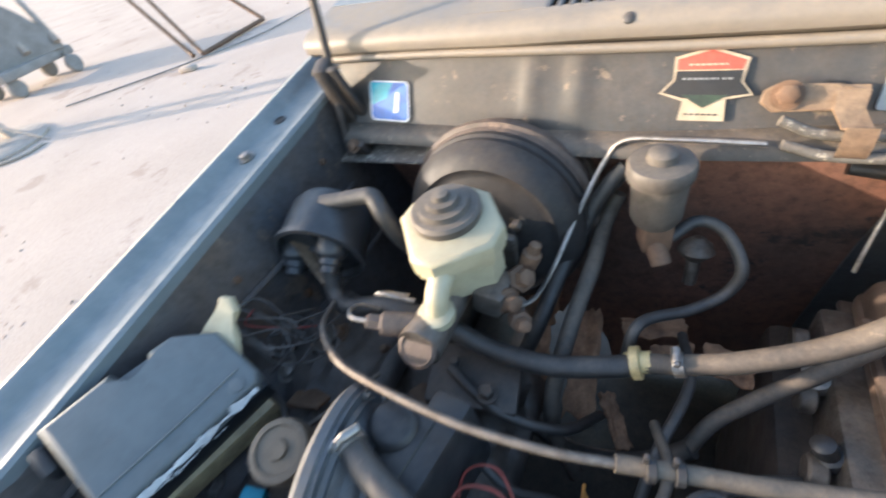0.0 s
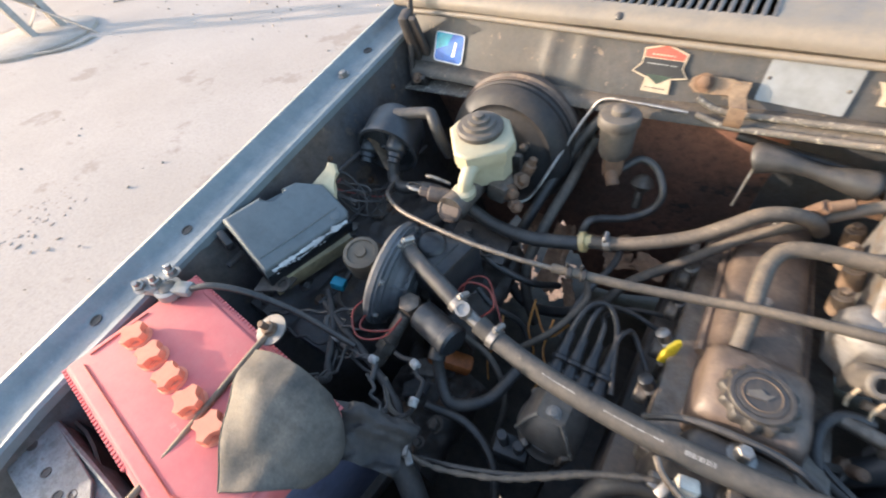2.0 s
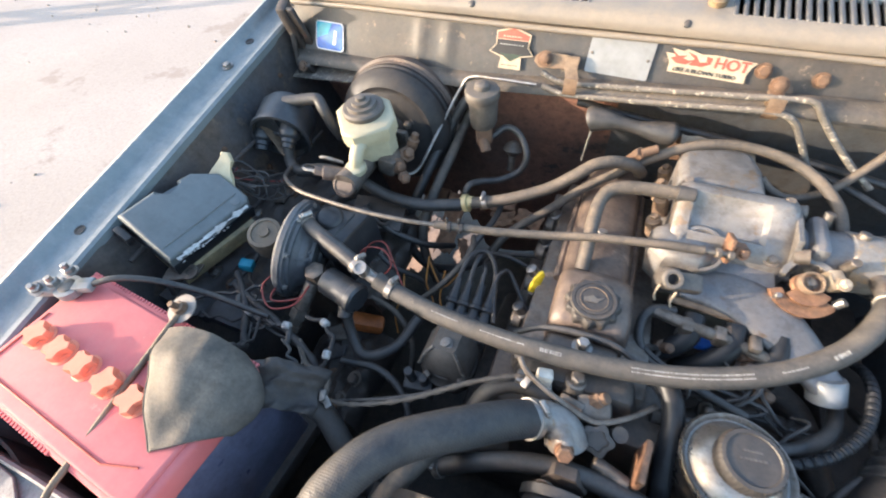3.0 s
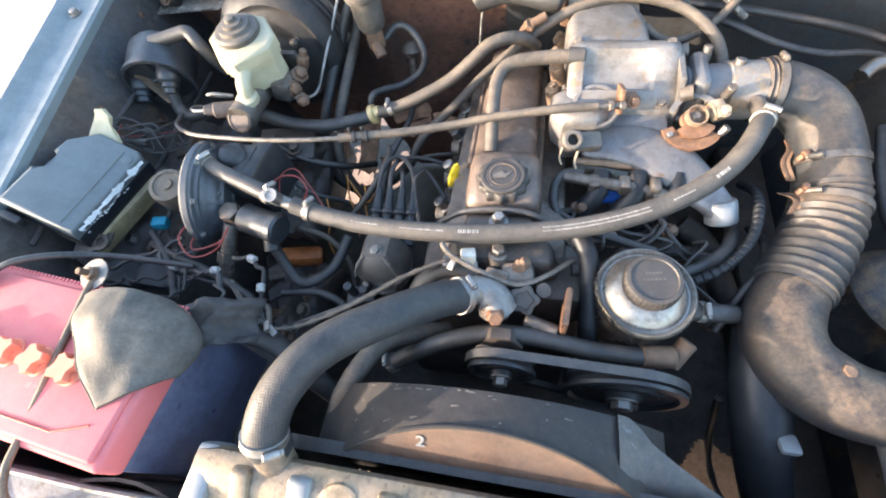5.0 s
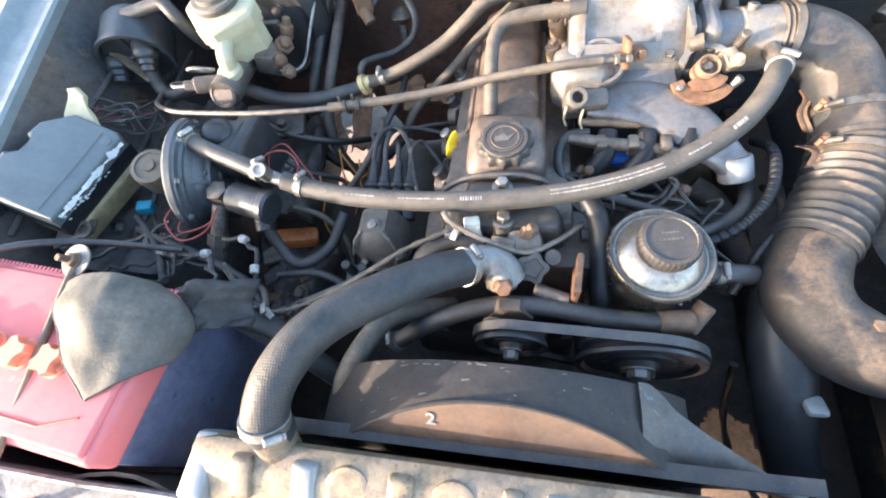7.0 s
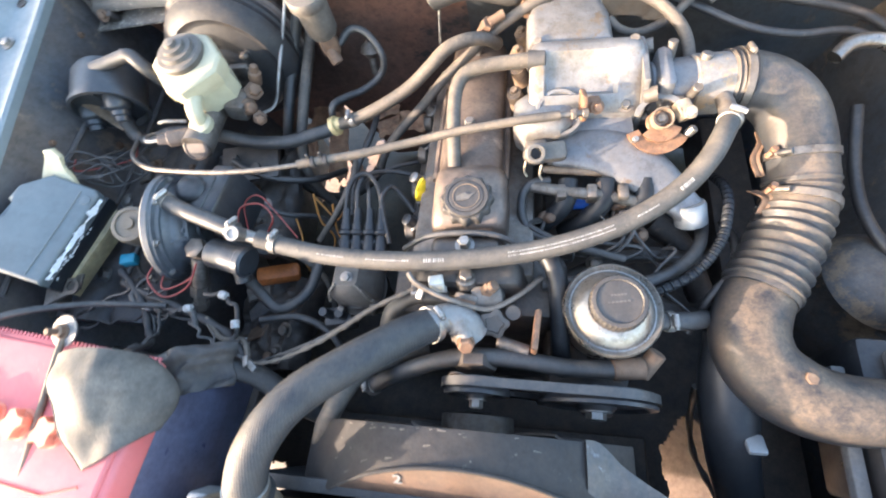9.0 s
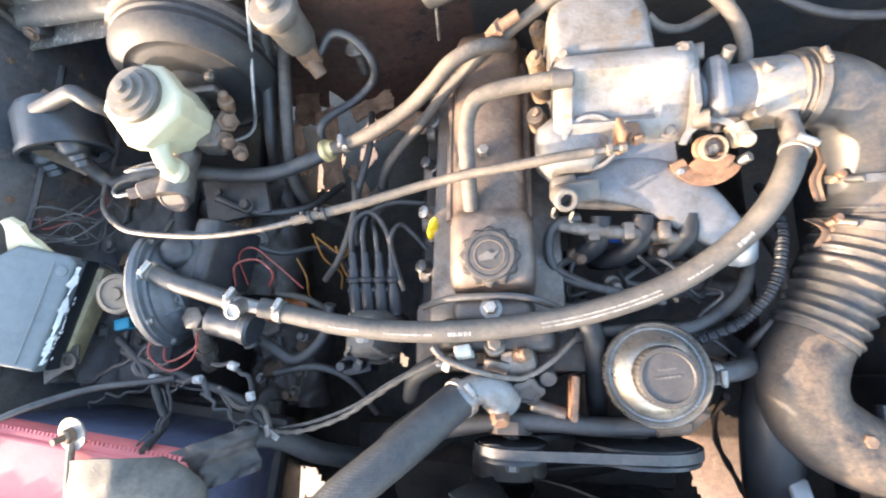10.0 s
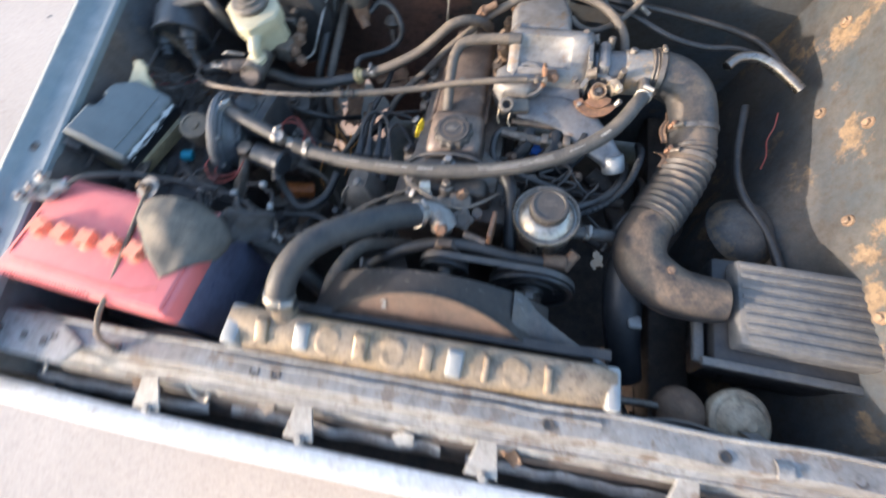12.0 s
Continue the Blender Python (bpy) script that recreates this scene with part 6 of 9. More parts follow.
horn = thing("horn", (0.50, -0.385, 0.74), "dusty tan horn behind the front beam", "horn")
bm = bmesh.new()
lathe(bm, (0.515, -0.388, 0.770), (0.15, -0.25, 1), [(0.02, -0.03), (0.046, -0.016), (0.052, 0.0), (0.050, 0.008), (0.044, 0.012), (0.040, 0.011), (0.030, 0.024), (0.014, 0.028), (0.008, 0.034)], 32)
part("diaphragm", bm, M_HORN, horn, "sun-bleached tan diaphragm")
bm = bmesh.new()
lathe(bm, (0.430, -0.384, 0.755), (-0.1, -0.2, 1), [(0.020, -0.03), (0.036, -0.01), (0.040, 0.012), (0.034, 0.030), (0.020, 0.040), (0.006, 0.043)], 24)
part("motor", bm, M_RUST, horn, "rust-brown horn motor")
bm = bmesh.new()
tube(bm, [(0.405, -0.386, 0.772), (0.37, -0.386, 0.780), (0.33, -0.388, 0.782), (0.295, -0.392, 0.784)], 0.006, 10)
part("feed_pipe", bm, M_DULL, horn)
bm = bmesh.new()
sheet(bm, lambda u, v: Vector((0.500 + 0.030 * u - 0.012 * v * u, -0.405 - 0.062 * v, 0.800 + 0.085 * math.sin(1.9 * v))), 3, 12, 0.003)
part("bracket", bm, M_BEAM, horn, "bent pale steel bracket")

# ---- power steering reservoir ----
ps = thing("steering_reservoir", (0.182, -0.13, 0.78), "silver metal fluid can with a black knurled cap", "fluid reservoir")
bm = bmesh.new()
lathe(bm, (0.180, -0.122, 0.785), (0, -0.04, 1), [(0.026, -0.01), (0.034, 0), (0.043, 0.012), (0.049, 0.034), (0.0512, 0.060), (0.0518, 0.095), (0.0545, 0.100), (0.0572, 0.104), (0.0572, 0.109), (0.055, 0.112),
                                                (0.0518, 0.110), (0.0500, 0.1065), (0.0480, 0.1065), (0.0440, 0.112), (0.0340, 0.122), (0.0300, 0.124), (0.0290, 0.128), (0.020, 0.128)], 64)
can = part("can", bm, M_SILVER, ps)
bm = bmesh.new()
lathe(bm, (0.1805, -0.127, 0.911), (0, -0.04, 1), [(0.0285, 0), (0.0315, 0.002), (0.0315, 0.015), (0.0295, 0.019), (0.0255, 0.0195), (0.0245, 0.0180), (0.004, 0.0180)], 144, 36, 0.014)
cap3 = part("cap", bm, M_CAPTOP, ps, "black knurled cap with embossed print")
bars(pose(0.1805, -0.128, 0.9297, 2, 0, 8), 0.026, 0.0022, 6, M_DUSTCAP, cap3)
bars(pose(0.1805, -0.120, 0.9297, 2, 0, 8), 0.018, 0.0018, 5, M_DUSTCAP, cap3)

# ---- radiator and shroud ----
rad = thing("radiator", (0.005, -0.39, 0.45), "brass-topped radiator, dusty and stained", "radiator")
R_T = pose(0.006, -0.392, 0.893, 0, 2.0, 0)
bm = bmesh.new()
box(bm, (0.006, -0.392, 0.66), (0.54, 0.04, 0.42), (0, 1, 0), 0.004)
part("core", bm, M_VOID, rad)
bm = bmesh.new()
TANK = [(0.030, -0.030), (0.030, 0.012), (0.026, 0.019), (0.018, 0.021), (-0.004, 0.016), (-0.024, 0.004), (-0.031, -0.008), (-0.032, -0.030)]
rings = []
for k in range(25):
    x = -0.290 + 0.580 * k / 24
    s = 1.0 if 0 < k < 24 else 0.86
    rings.append([bm.verts.new(R_T @ Vector((x, y * s, z * s))) for y, z in TANK])
for a, b in zip(rings, rings[1:]):
    for k in range(8):
        bm.faces.new((a[k], a[(k + 1) % 8], b[(k + 1) % 8], b[k]))
bm.faces.new(rings[0])
bm.faces.new(rings[-1][::-1])
tank = part("top_tank", bm, M_BRASS, rad, "stained brass top tank")
for x, w in ((-0.280, 0.030), (0.286, 0.022)):
    bm = bmesh.new()
    box(bm, R_T @ Vector((x, 0.0, -0.004)), (w, 0.068, 0.040), (0, 2, 0), 0.006, 0.9)
    part("tank_end", bm, M_ALU_PLATE, tank, "pale soldered end cap")
brng2 = random.Random(5)
for k, x in enumerate((-0.232, -0.170, -0.128, -0.078, -0.030, 0.022, 0.062, 0.108, 0.150, 0.196)):
    bm = bmesh.new()
    mm = R_T @ pose(x, -0.006, 0.0150, 25, 0, brng2.uniform(-3, 3))
    if k in (2, 4, 8):
        lathe(bm, mm @ Vector((0, 0, -0.006)), mm.to_3x3() @ Vector((0, 0, 1)), [(0.024, 0), (0.022, 0.0045), (0.016, 0.0065), (0.013, 0.0055), (0.004, 0.006)], 28)
    else:
        w = brng2.uniform(0.010, 0.030)
        box(bm, mm @ Vector((0, 0.001, -0.0030)), (w, 0.046, brng2.uniform(0.013, 0.018)), (25, 2, brng2.uniform(-4, 4)), 0.0045, 0.8)
    part("tank_boss", bm, M_ALU_PLATE if k in (1, 6) else M_BRASS, tank)
# Black strip laid along the gap between tank and beam.
bm = bmesh.new()
box(bm, (0.006, -0.4245, 0.860), (0.60, 0.008, 0.03), (0, 2.0, 0), 0.002)
part("rubber_strip", bm, M_RUBBER, rad, "black strip along the gap before the tank")
bm = bmesh.new()
rod(bm, (-0.200, -0.372, 0.895), (-0.199, -0.352, 0.945), 0.0195, 24)
part("neck", bm, M_BRASS, rad)

shroud = thing("fan_shroud", (0.02, -0.32, 0.75), "scuffed grey and brown plastic fan shroud", "fan shroud")


SH_C, SH_R = Vector((0.012, 0, 0.690)), 0.247


def face_z(y):
    """Height of the sloping face between the flange and the hood."""
    return 0.888 + (y + 0.346) * 1.36


def hood_fn(u, v):
    a = radians(146 - 106 * u)
    x, z = SH_C.x + SH_R * math.cos(a), SH_C.z + SH_R * math.sin(a)
    front = min(-0.302, max(-0.346, -0.346 + (z - 0.888) / 1.36))
    y = -0.274 + (front + 0.274) * v
    return Vector((x, y, z + 0.004 * v))


bm = bmesh.new()
sheet(bm, hood_fn, 44, 6, 0.004)
part("hood", bm, M_SHROUD, shroud, "grey curved hood")
bm = bmesh.new()


def face_fn(u, v):
    x = -0.134 + 0.292 * u
    z = SH_C.z + math.sqrt(max(0.0, SH_R ** 2 - (x - SH_C.x) ** 2))
    y1 = min(-0.302, max(-0.344, -0.346 + (z - 0.888) / 1.36))
    y = -0.346 + (y1 + 0.346) * v
    return Vector((x, y, face_z(y) - 0.002))


sheet(bm, face_fn, 36, 6, 0.004)
face = part("face", bm, M_BROWN, shroud, "brown moulded face")
lettering("2", Matrix.Translation((-0.052, -0.3275, face_z(-0.3275) + 0.0005)) @ axes((0, -0.8, 0.6)), 0.020, M_ALU_PLATE, face, "numeral", "raised figure 2")
bm = bmesh.new()
tube(bm, [hood_fn(0.19 + 0.62 * k / 12, 1.0) + Vector((0, -0.001, 0.002)) for k in range(13)], 0.0022, 6, 4)
part("rim_bead", bm, M_SHROUD, shroud)
scuff_rng = random.Random(4)
bm = bmesh.new()
for k in range(20):
    u0 = scuff_rng.uniform(0.15, 0.80)
    v0 = scuff_rng.choice((scuff_rng.uniform(0.04, 0.14), scuff_rng.uniform(0.05, 0.9)))
    ln = scuff_rng.uniform(0.004, 0.022)
    tilt = scuff_rng.uniform(-0.25, 0.25)
    ends = [hood_fn(u0, v0), hood_fn(u0 + ln, min(1.0, max(0.02, v0 + tilt * ln * 8)))]
    w = Vector((0, scuff_rng.uniform(0.0004, 0.0011), 0))
    quad = [ends[0] - w, ends[1] - w * 0.4, ends[1] + w * 0.4, ends[0] + w]
    vs = [bm.verts.new(q + Vector((0, 0, dz))) for dz in (0.0006, 0.0002) for q in quad]
    for f in ((0, 1, 2, 3), (7, 6, 5, 4), (0, 4, 5, 1), (1, 5, 6, 2), (2, 6, 7, 3), (3, 7, 4, 0)):
        bm.faces.new([vs[i] for i in f])
tagged(part("scuff", bm, M_DUSTCAP, shroud, "tan scuff marks"), kind="stuff")
REAR = spline([(0.142, -0.272, 0.903), (0.155, -0.273, 0.897), (0.168, -0.282, 0.892), (0.184, -0.296, 0.884), (0.214, -0.313, 0.875), (0.262, -0.337, 0.861), (0.296, -0.351, 0.850)], 4)
FRONT = spline([(0.142, -0.344, 0.890), (0.155, -0.345, 0.884), (0.168, -0.347, 0.876), (0.19, -0.349, 0.870), (0.225, -0.351, 0.863), (0.265, -0.353, 0.856), (0.298, -0.355, 0.849)], 4)


def skirt_fn(u, v):
    k = min(23.999, u * 24)
    i = int(k)
    a = REAR[i].lerp(REAR[i + 1], k - i)
    b = FRONT[i].lerp(FRONT[i + 1], k - i)
    p = a.lerp(b, v)
    p.z += 0.010 * math.sin(math.pi * v) * (1 - u) + 0.003 * noise.noise(p * 40)
    return p


bm = bmesh.new()
sheet(bm, skirt_fn, 24, 8, 0.005)
part("side_skirt", bm, M_SKIRT, shroud, "scuffed sloping side skirt")
bm = bmesh.new()
across(bm, [(-0.352, 0.888), (-0.338, 0.890), (-0.338, 0.884), (-0.352, 0.880)], -0.245, 0.29, 20, 0.001)
part("flange", bm, M_BLACK, shroud)
bm = bmesh.new()
across(bm, [(-0.350, 0.884), (-0.342, 0.884), (-0.342, 0.50), (-0.350, 0.50)], -0.25, 0.27, 12)
part("back_plate", bm, M_BLACK, shroud)

# ---- hoses ----


def hose_thing(name, label, pts, r, material, category="hose", sides=14, clamps=(), per=8):
    """A hose; clamps: (index of the point, screw's way)."""
    ob = thing(name, pts[0], label, category)
    part("tube", hose(pts, r, sides, per), material, ob)
    rr = r if not callable(r) else r(0.5)
    for i, s in clamps:
        a, b = Vector(pts[max(i - 1, 0)]), Vector(pts[min(i + 1, len(pts) - 1)])
        clamp_band(ob, pts[i], b - a, rr + 0.0004, 0.010, s)
    return ob


upper = hose_thing("radiator_hose", "thick black rubber radiator hose with a woven texture", [(-0.2005, -0.356, 0.925), (-0.200, -0.348, 0.948), (-0.194, -0.322, 0.965),
                   (-0.182, -0.296, 0.973), (-0.167, -0.271, 0.973), (-0.146, -0.248, 0.968), (-0.118, -0.225, 0.958), (-0.089, -0.202, 0.945), (-0.059, -0.176, 0.922), (-0.036, -0.157, 0.898)],
                   0.0215, M_RIBBED, sides=28, clamps=((1, (0.6, 0.2, 1)), (9, (0, 0, 1))))
short = hose_thing("short_gas_hose", "short dusty rubber hose from the gas regulator to a tee", [(-0.425, -0.012, 0.948), (-0.395, -0.025, 0.946), (-0.360, -0.035, 0.939), (-0.322, -0.047, 0.930)],
                   0.0115, M_RUBBER, clamps=((0, (0, 0.3, 1)), (3, (0.2, 0.6, 1))))
bm = bmesh.new()
rod(bm, (-0.328, -0.046, 0.931), (-0.282, -0.056, 0.918), 0.0085, 16)
rod(bm, (-0.308, -0.051, 0.925), (-0.304, -0.062, 0.952), 0.0095, 18)
lathe(bm, (-0.304, -0.062, 0.9505), (0.14, -0.38, 0.9), [(0.0095, 0), (0.0095, 0.003), (0.0062, 0.003), (0.006, -0.004)], 18)
single("hose_tee", bm, M_STEEL, "dull metal tee piece joining two hoses", "pipe fitting")
bighose = [(-0.288, -0.054, 0.920), (-0.263, -0.059, 0.914), (-0.220, -0.068, 0.913), (-0.177, -0.076, 0.916), (-0.101, -0.083, 0.921), (-0.028, -0.082, 0.923), (0.040, -0.075, 0.924),
           (0.104, -0.063, 0.926), (0.165, -0.044, 0.931), (0.215, -0.020, 0.937), (0.261, 0.014, 0.943), (0.289, 0.046, 0.951), (0.306, 0.075, 0.954), (0.322, 0.105, 0.946)]
big = hose_thing("gas_hose", "long grey rubber hose with fine printed lettering sagging across the engine", bighose, 0.0125, M_HOSE, sides=20, clamps=((1, (0, 0.5, 1)), (13, (0, 0, 1))))
line = spline(bighose, 8)
fr = frames_along(line)
for i0, i1 in ((22, 27), (30, 36), (38, 41), (50, 66), (70, 74), (78, 81)):
    bm = bmesh.new()
    brng = random.Random(i0)
    for i in range(i0, i1):
        t = fr[i][0]
        up = Vector((0, -0.35, 1))
        up = (up - up.dot(t) * t).normalized()
        wv = t.cross(up)
        for row in ((0.0,) if i0 not in (50,) else (-0.0022, 0.0022)):
            for k in range(3):
                c = line[i].lerp(line[i + 1], k / 3) + up * 0.0125 + wv * row
                h = 0.0022 if i0 in (38, 78) else 0.0008
                L = (line[i + 1] - line[i]).length / 3 * brng.uniform(0.2, 0.7)
                mm = Matrix.Translation(c) @ Matrix((t, wv, t.cross(wv))).transposed().to_4x4()
                slab(bm, [(0, -h), (L, -h), (L, h), (0, h)], mm @ pose(0, 0, 0.0004), 0.0008)
    tagged(part("print_bar", bm, M_PRINT_GREY, big), kind="stuff")
heater = hose_thing("heater_hose", "black heater hose passing under the brake cylinder", [(-0.588, 0.160, 0.936), (-0.586, 0.148, 0.908), (-0.572, 0.138, 0.897), (-0.550, 0.136, 0.900), (-0.508, 0.142, 0.910), (-0.47, 0.146, 0.906), (-0.427, 0.148, 0.893),
                    (-0.380, 0.149, 0.873), (-0.320, 0.152, 0.868), (-0.268, 0.168, 0.868), (-0.245, 0.178, 0.868)], 0.0112, M_RUBBER)
bm = bmesh.new()
lathe(bm, (-0.250, 0.180, 0.866), (0.9, 0.15, 0.3), [(0.011, 0), (0.011, 0.005), (0.0165, 0.006), (0.0165, 0.014), (0.011, 0.015), (0.011, 0.024)], 20)
single("check_valve", bm, M_CREAMY, "yellowed plastic check valve between hoses", "valve")
hose_thing("heater_hose", "dusty brown heater hose rising to the back of the engine", [(-0.232, 0.182, 0.872), (-0.205, 0.184, 0.880), (-0.161, 0.191, 0.896), (-0.106, 0.209, 0.918), (-0.069, 0.226, 0.942), (-0.043, 0.242, 0.958),
                     (-0.015, 0.256, 0.960), (0.015, 0.268, 0.950), (0.03, 0.285, 0.925)], 0.0100, M_RUBBER_DUSTY, clamps=((1, (0, 0, 1)),))
hose_thing("vacuum_hose", "dusty vacuum hose looping over the intake plenum", [(-0.182, 0.152, 0.786), (-0.165, 0.175, 0.812), (-0.138, 0.195, 0.835), (-0.097, 0.222, 0.862), (-0.051, 0.252, 0.898), (-0.003, 0.270, 0.932), (0.038, 0.285, 0.958), (0.09, 0.305, 0.978),
                 (0.15, 0.320, 0.983), (0.21, 0.312, 0.980), (0.255, 0.290, 0.970), (0.285, 0.255, 0.955), (0.292, 0.215, 0.940), (0.280, 0.190, 0.938)], 0.0078, M_RUBBER_DUSTY)
vent = hose_thing("breather_pipe", "dusty brown breather pipe bent down to the valve cover", [(0.098, 0.197, 0.972), (0.06, 0.195, 0.972), (0.015, 0.191, 0.970), (-0.010, 0.184, 0.965), (-0.021, 0.168, 0.957), (-0.024, 0.142, 0.948), (-0.023, 0.10, 0.936), (-0.022, 0.066, 0.912)],
                  0.0098, M_RUBBER_DUSTY, "pipe")
bm = bmesh.new()
lathe(bm, (0.076, 0.1960, 0.9720), (1, 0, 0), [(0.0125, 0), (0.0125, 0.022), (0.010, 0.024)], 18)
part("collar", bm, M_RUBBER, vent)
cable = thing("throttle_cable", (-0.3, 0.05, 0.9), "throttle cable in a dusty sheath, bare metal at its bend", "cable")
part("bare_pipe", hose([(-0.575, 0.135, 0.905), (-0.565, 0.110, 0.912), (-0.545, 0.085, 0.925), (-0.505, 0.058, 0.940), (-0.458, 0.041, 0.950), (-0.361, 0.031, 0.956), (-0.287, 0.037, 0.953), (-0.235, 0.050, 0.946)], 0.0036, 10), M_DULL, cable)
part("sheath", hose([(-0.240, 0.049, 0.947), (-0.19, 0.062, 0.942), (-0.15, 0.072, 0.939), (-0.075, 0.092, 0.937), (-0.028, 0.098, 0.945), (0.026, 0.102, 0.953), (0.083, 0.108, 0.957), (0.118, 0.112, 0.957)], 0.0062, 10), M_RUBBER_DUSTY, cable)
bm = bmesh.new()
rod(bm, (0.115, 0.1115, 0.957), (0.152, 0.116, 0.956), 0.0042, 10)
rod(bm, (0.132, 0.113, 0.9565), (0.139, 0.114, 0.9565), 0.0072, 6)
rod(bm, (0.146, 0.115, 0.956), (0.154, 0.116, 0.956), 0.0062, 8)
part("end_fitting", bm, M_DULL, cable)
for x, y, z in ((-0.222, 0.053, 0.945), (-0.205, 0.058, 0.943)):
    bm = bmesh.new()
    lathe(bm, (x, y, z), (0.95, 0.25, -0.05), [(0.007, 0), (0.0085, 0.001), (0.0085, 0.006), (0.007, 0.007)], 14)
    box(bm, (x, y + 0.002, z + 0.011), (0.004, 0.004, 0.010), (0, 0, 0), 0.001)
    part("cable_tie", bm, M_BLACK, cable)
hose_thing("steering_hose", "dark rubber hose dropping beside the brake booster", [(-0.285, 0.345, 0.985), (-0.300, 0.338, 0.965), (-0.322, 0.320, 0.925), (-0.340, 0.270, 0.878), (-0.352, 0.222, 0.840), (-0.368, 0.195, 0.790),
           (-0.370, 0.172, 0.752), (-0.352, 0.158, 0.712), (-0.312, 0.150, 0.690), (-0.262, 0.142, 0.712), (-0.215, 0.140, 0.752), (-0.178, 0.152, 0.790)], 0.0098, M_RUBBER)
hose_thing("steering_hose", "dusty rubber hose dropping beside the clutch reservoir", [(-0.292, 0.350, 0.945), (-0.302, 0.335, 0.912), (-0.304, 0.275, 0.893), (-0.311, 0.228, 0.867), (-0.315, 0.178, 0.840), (-0.318, 0.150, 0.806), (-0.310, 0.130, 0.755), (-0.285, 0.120, 0.690)], 0.0094, M_RUBBER_DUSTY)
hose_thing("clutch_hose", "thin black clutch hose looping below its reservoir", [(-0.232, 0.300, 0.932), (-0.210, 0.315, 0.946), (-0.184, 0.312, 0.938), (-0.164, 0.295, 0.909), (-0.172, 0.284, 0.880), (-0.202, 0.262, 0.868), (-0.235, 0.235, 0.876), (-0.248, 0.212, 0.880), (-0.252, 0.198, 0.85)], 0.0062, M_RUBBER)
hose_thing("lower_hose", "black rubber hose running behind the drive belt", [(-0.13, -0.225, 0.80), (-0.09, -0.21, 0.825), (-0.04, -0.195, 0.848), (0.01, -0.186, 0.858), (0.07, -0.186, 0.856), (0.13, -0.190, 0.846), (0.19, -0.188, 0.838)], 0.0115, M_RUBBER, clamps=((0, (0, 0.2, 1)),))
bm = bmesh.new()
rod(bm, (0.185, -0.188, 0.838), (0.225, -0.183, 0.836), 0.0135, 14)
rod(bm, (0.222, -0.190, 0.825), (0.240, -0.165, 0.845), 0.011, 14)
single("hose_union", bm, M_RUST, "rust-brown metal hose union", "pipe fitting")
hose_thing("return_hose", "black rubber return hose clamped to the fluid can", [(0.232, -0.128, 0.852), (0.255, -0.126, 0.850), (0.285, -0.122, 0.842), (0.308, -0.112, 0.82), (0.315, -0.09, 0.76)], 0.0115, M_RUBBER, clamps=((1, (0.2, -0.2, 1)),))
hose_thing("fuel_hose", "black rubber fuel hose bent beside the valve cover", [(0.110, 0.058, 0.886), (0.085, 0.052, 0.888), (0.072, 0.035, 0.878), (0.075, 0.005, 0.866), (0.095, -0.015, 0.860), (0.15, -0.03, 0.855), (0.21, -0.042, 0.846)], 0.0062, M_RUBBER)
hose_thing("bypass_hose", "black hose tucked behind the fluid can", [(0.10, -0.085, 0.856), (0.16, -0.078, 0.852), (0.24, -0.072, 0.845), (0.30, -0.03, 0.84), (0.325, 0.03, 0.82), (0.34, 0.08, 0.78)], 0.0085, M_RUBBER)
hose_thing("lower_radiator_hose", "dusty lower radiator hose in the shadows", [(-0.185, -0.320, 0.80), (-0.170, -0.290, 0.850), (-0.150, -0.255, 0.872), (-0.13, -0.215, 0.86), (-0.10, -0.19, 0.83), (-0.06, -0.17, 0.80)], 0.0125, M_RUBBER_DUSTY)
hose_thing("dark_hose", "dark rubber hose leading down behind the battery", [(-0.34, -0.22, 0.845), (-0.30, -0.225, 0.82), (-0.26, -0.25, 0.78), (-0.22, -0.27, 0.72)], 0.016, M_RUBBER)
hose_thing("by_pass_hose", "short black hose beside the coolant outlet", [(-0.115, -0.165, 0.82), (-0.095, -0.135, 0.872), (-0.060, -0.118, 0.888), (-0.020, -0.12, 0.882)], 0.011, M_RUBBER)
hose_thing("gas_loop_hose", "black hose looping below the gas regulator", [(-0.345, -0.075, 0.87), (-0.33, -0.10, 0.82), (-0.30, -0.12, 0.80), (-0.26, -0.09, 0.80), (-0.24, -0.04, 0.82)], 0.0085, M_RUBBER)
hose_thing("air_pipe", "chromed bent pipe on the inner wing", [(0.490, 0.240, 0.906), (0.510, 0.256, 0.914), (0.540, 0.258, 0.916), (0.572, 0.245, 0.910), (0.600, 0.224, 0.902), (0.621, 0.206, 0.894)], 0.0100, M_SILVER, "pipe")
hose_thing("loop_hose", "dusty thin hose looping down from the firewall", [(0.318, 0.352, 1.060), (0.334, 0.346, 1.045), (0.338, 0.340, 1.015), (0.318, 0.325, 0.978), (0.280, 0.292, 0.952), (0.235, 0.268, 0.945), (0.205, 0.262, 0.955), (0.185, 0.27, 0.968)], 0.0062, M_RUBBER_DUSTY)
hose_thing("bulkhead_hose", "dark harness sleeve running along the bulkhead", [(-0.10, 0.37, 0.985), (0.0, 0.365, 0.975), (0.12, 0.36, 0.965), (0.25, 0.35, 0.955), (0.40, 0.34, 0.935), (0.55, 0.33, 0.90), (0.62, 0.28, 0.87)], 0.0070, M_WIRE)
hose_thing("bulkhead_hose", "dusty pale sleeve drooping over the bulkhead", [(0.20, 0.36, 0.95), (0.30, 0.33, 0.94), (0.38, 0.29, 0.925), (0.45, 0.285, 0.91), (0.53, 0.295, 0.90), (0.60, 0.27, 0.875)], 0.006, M_RUBBER)
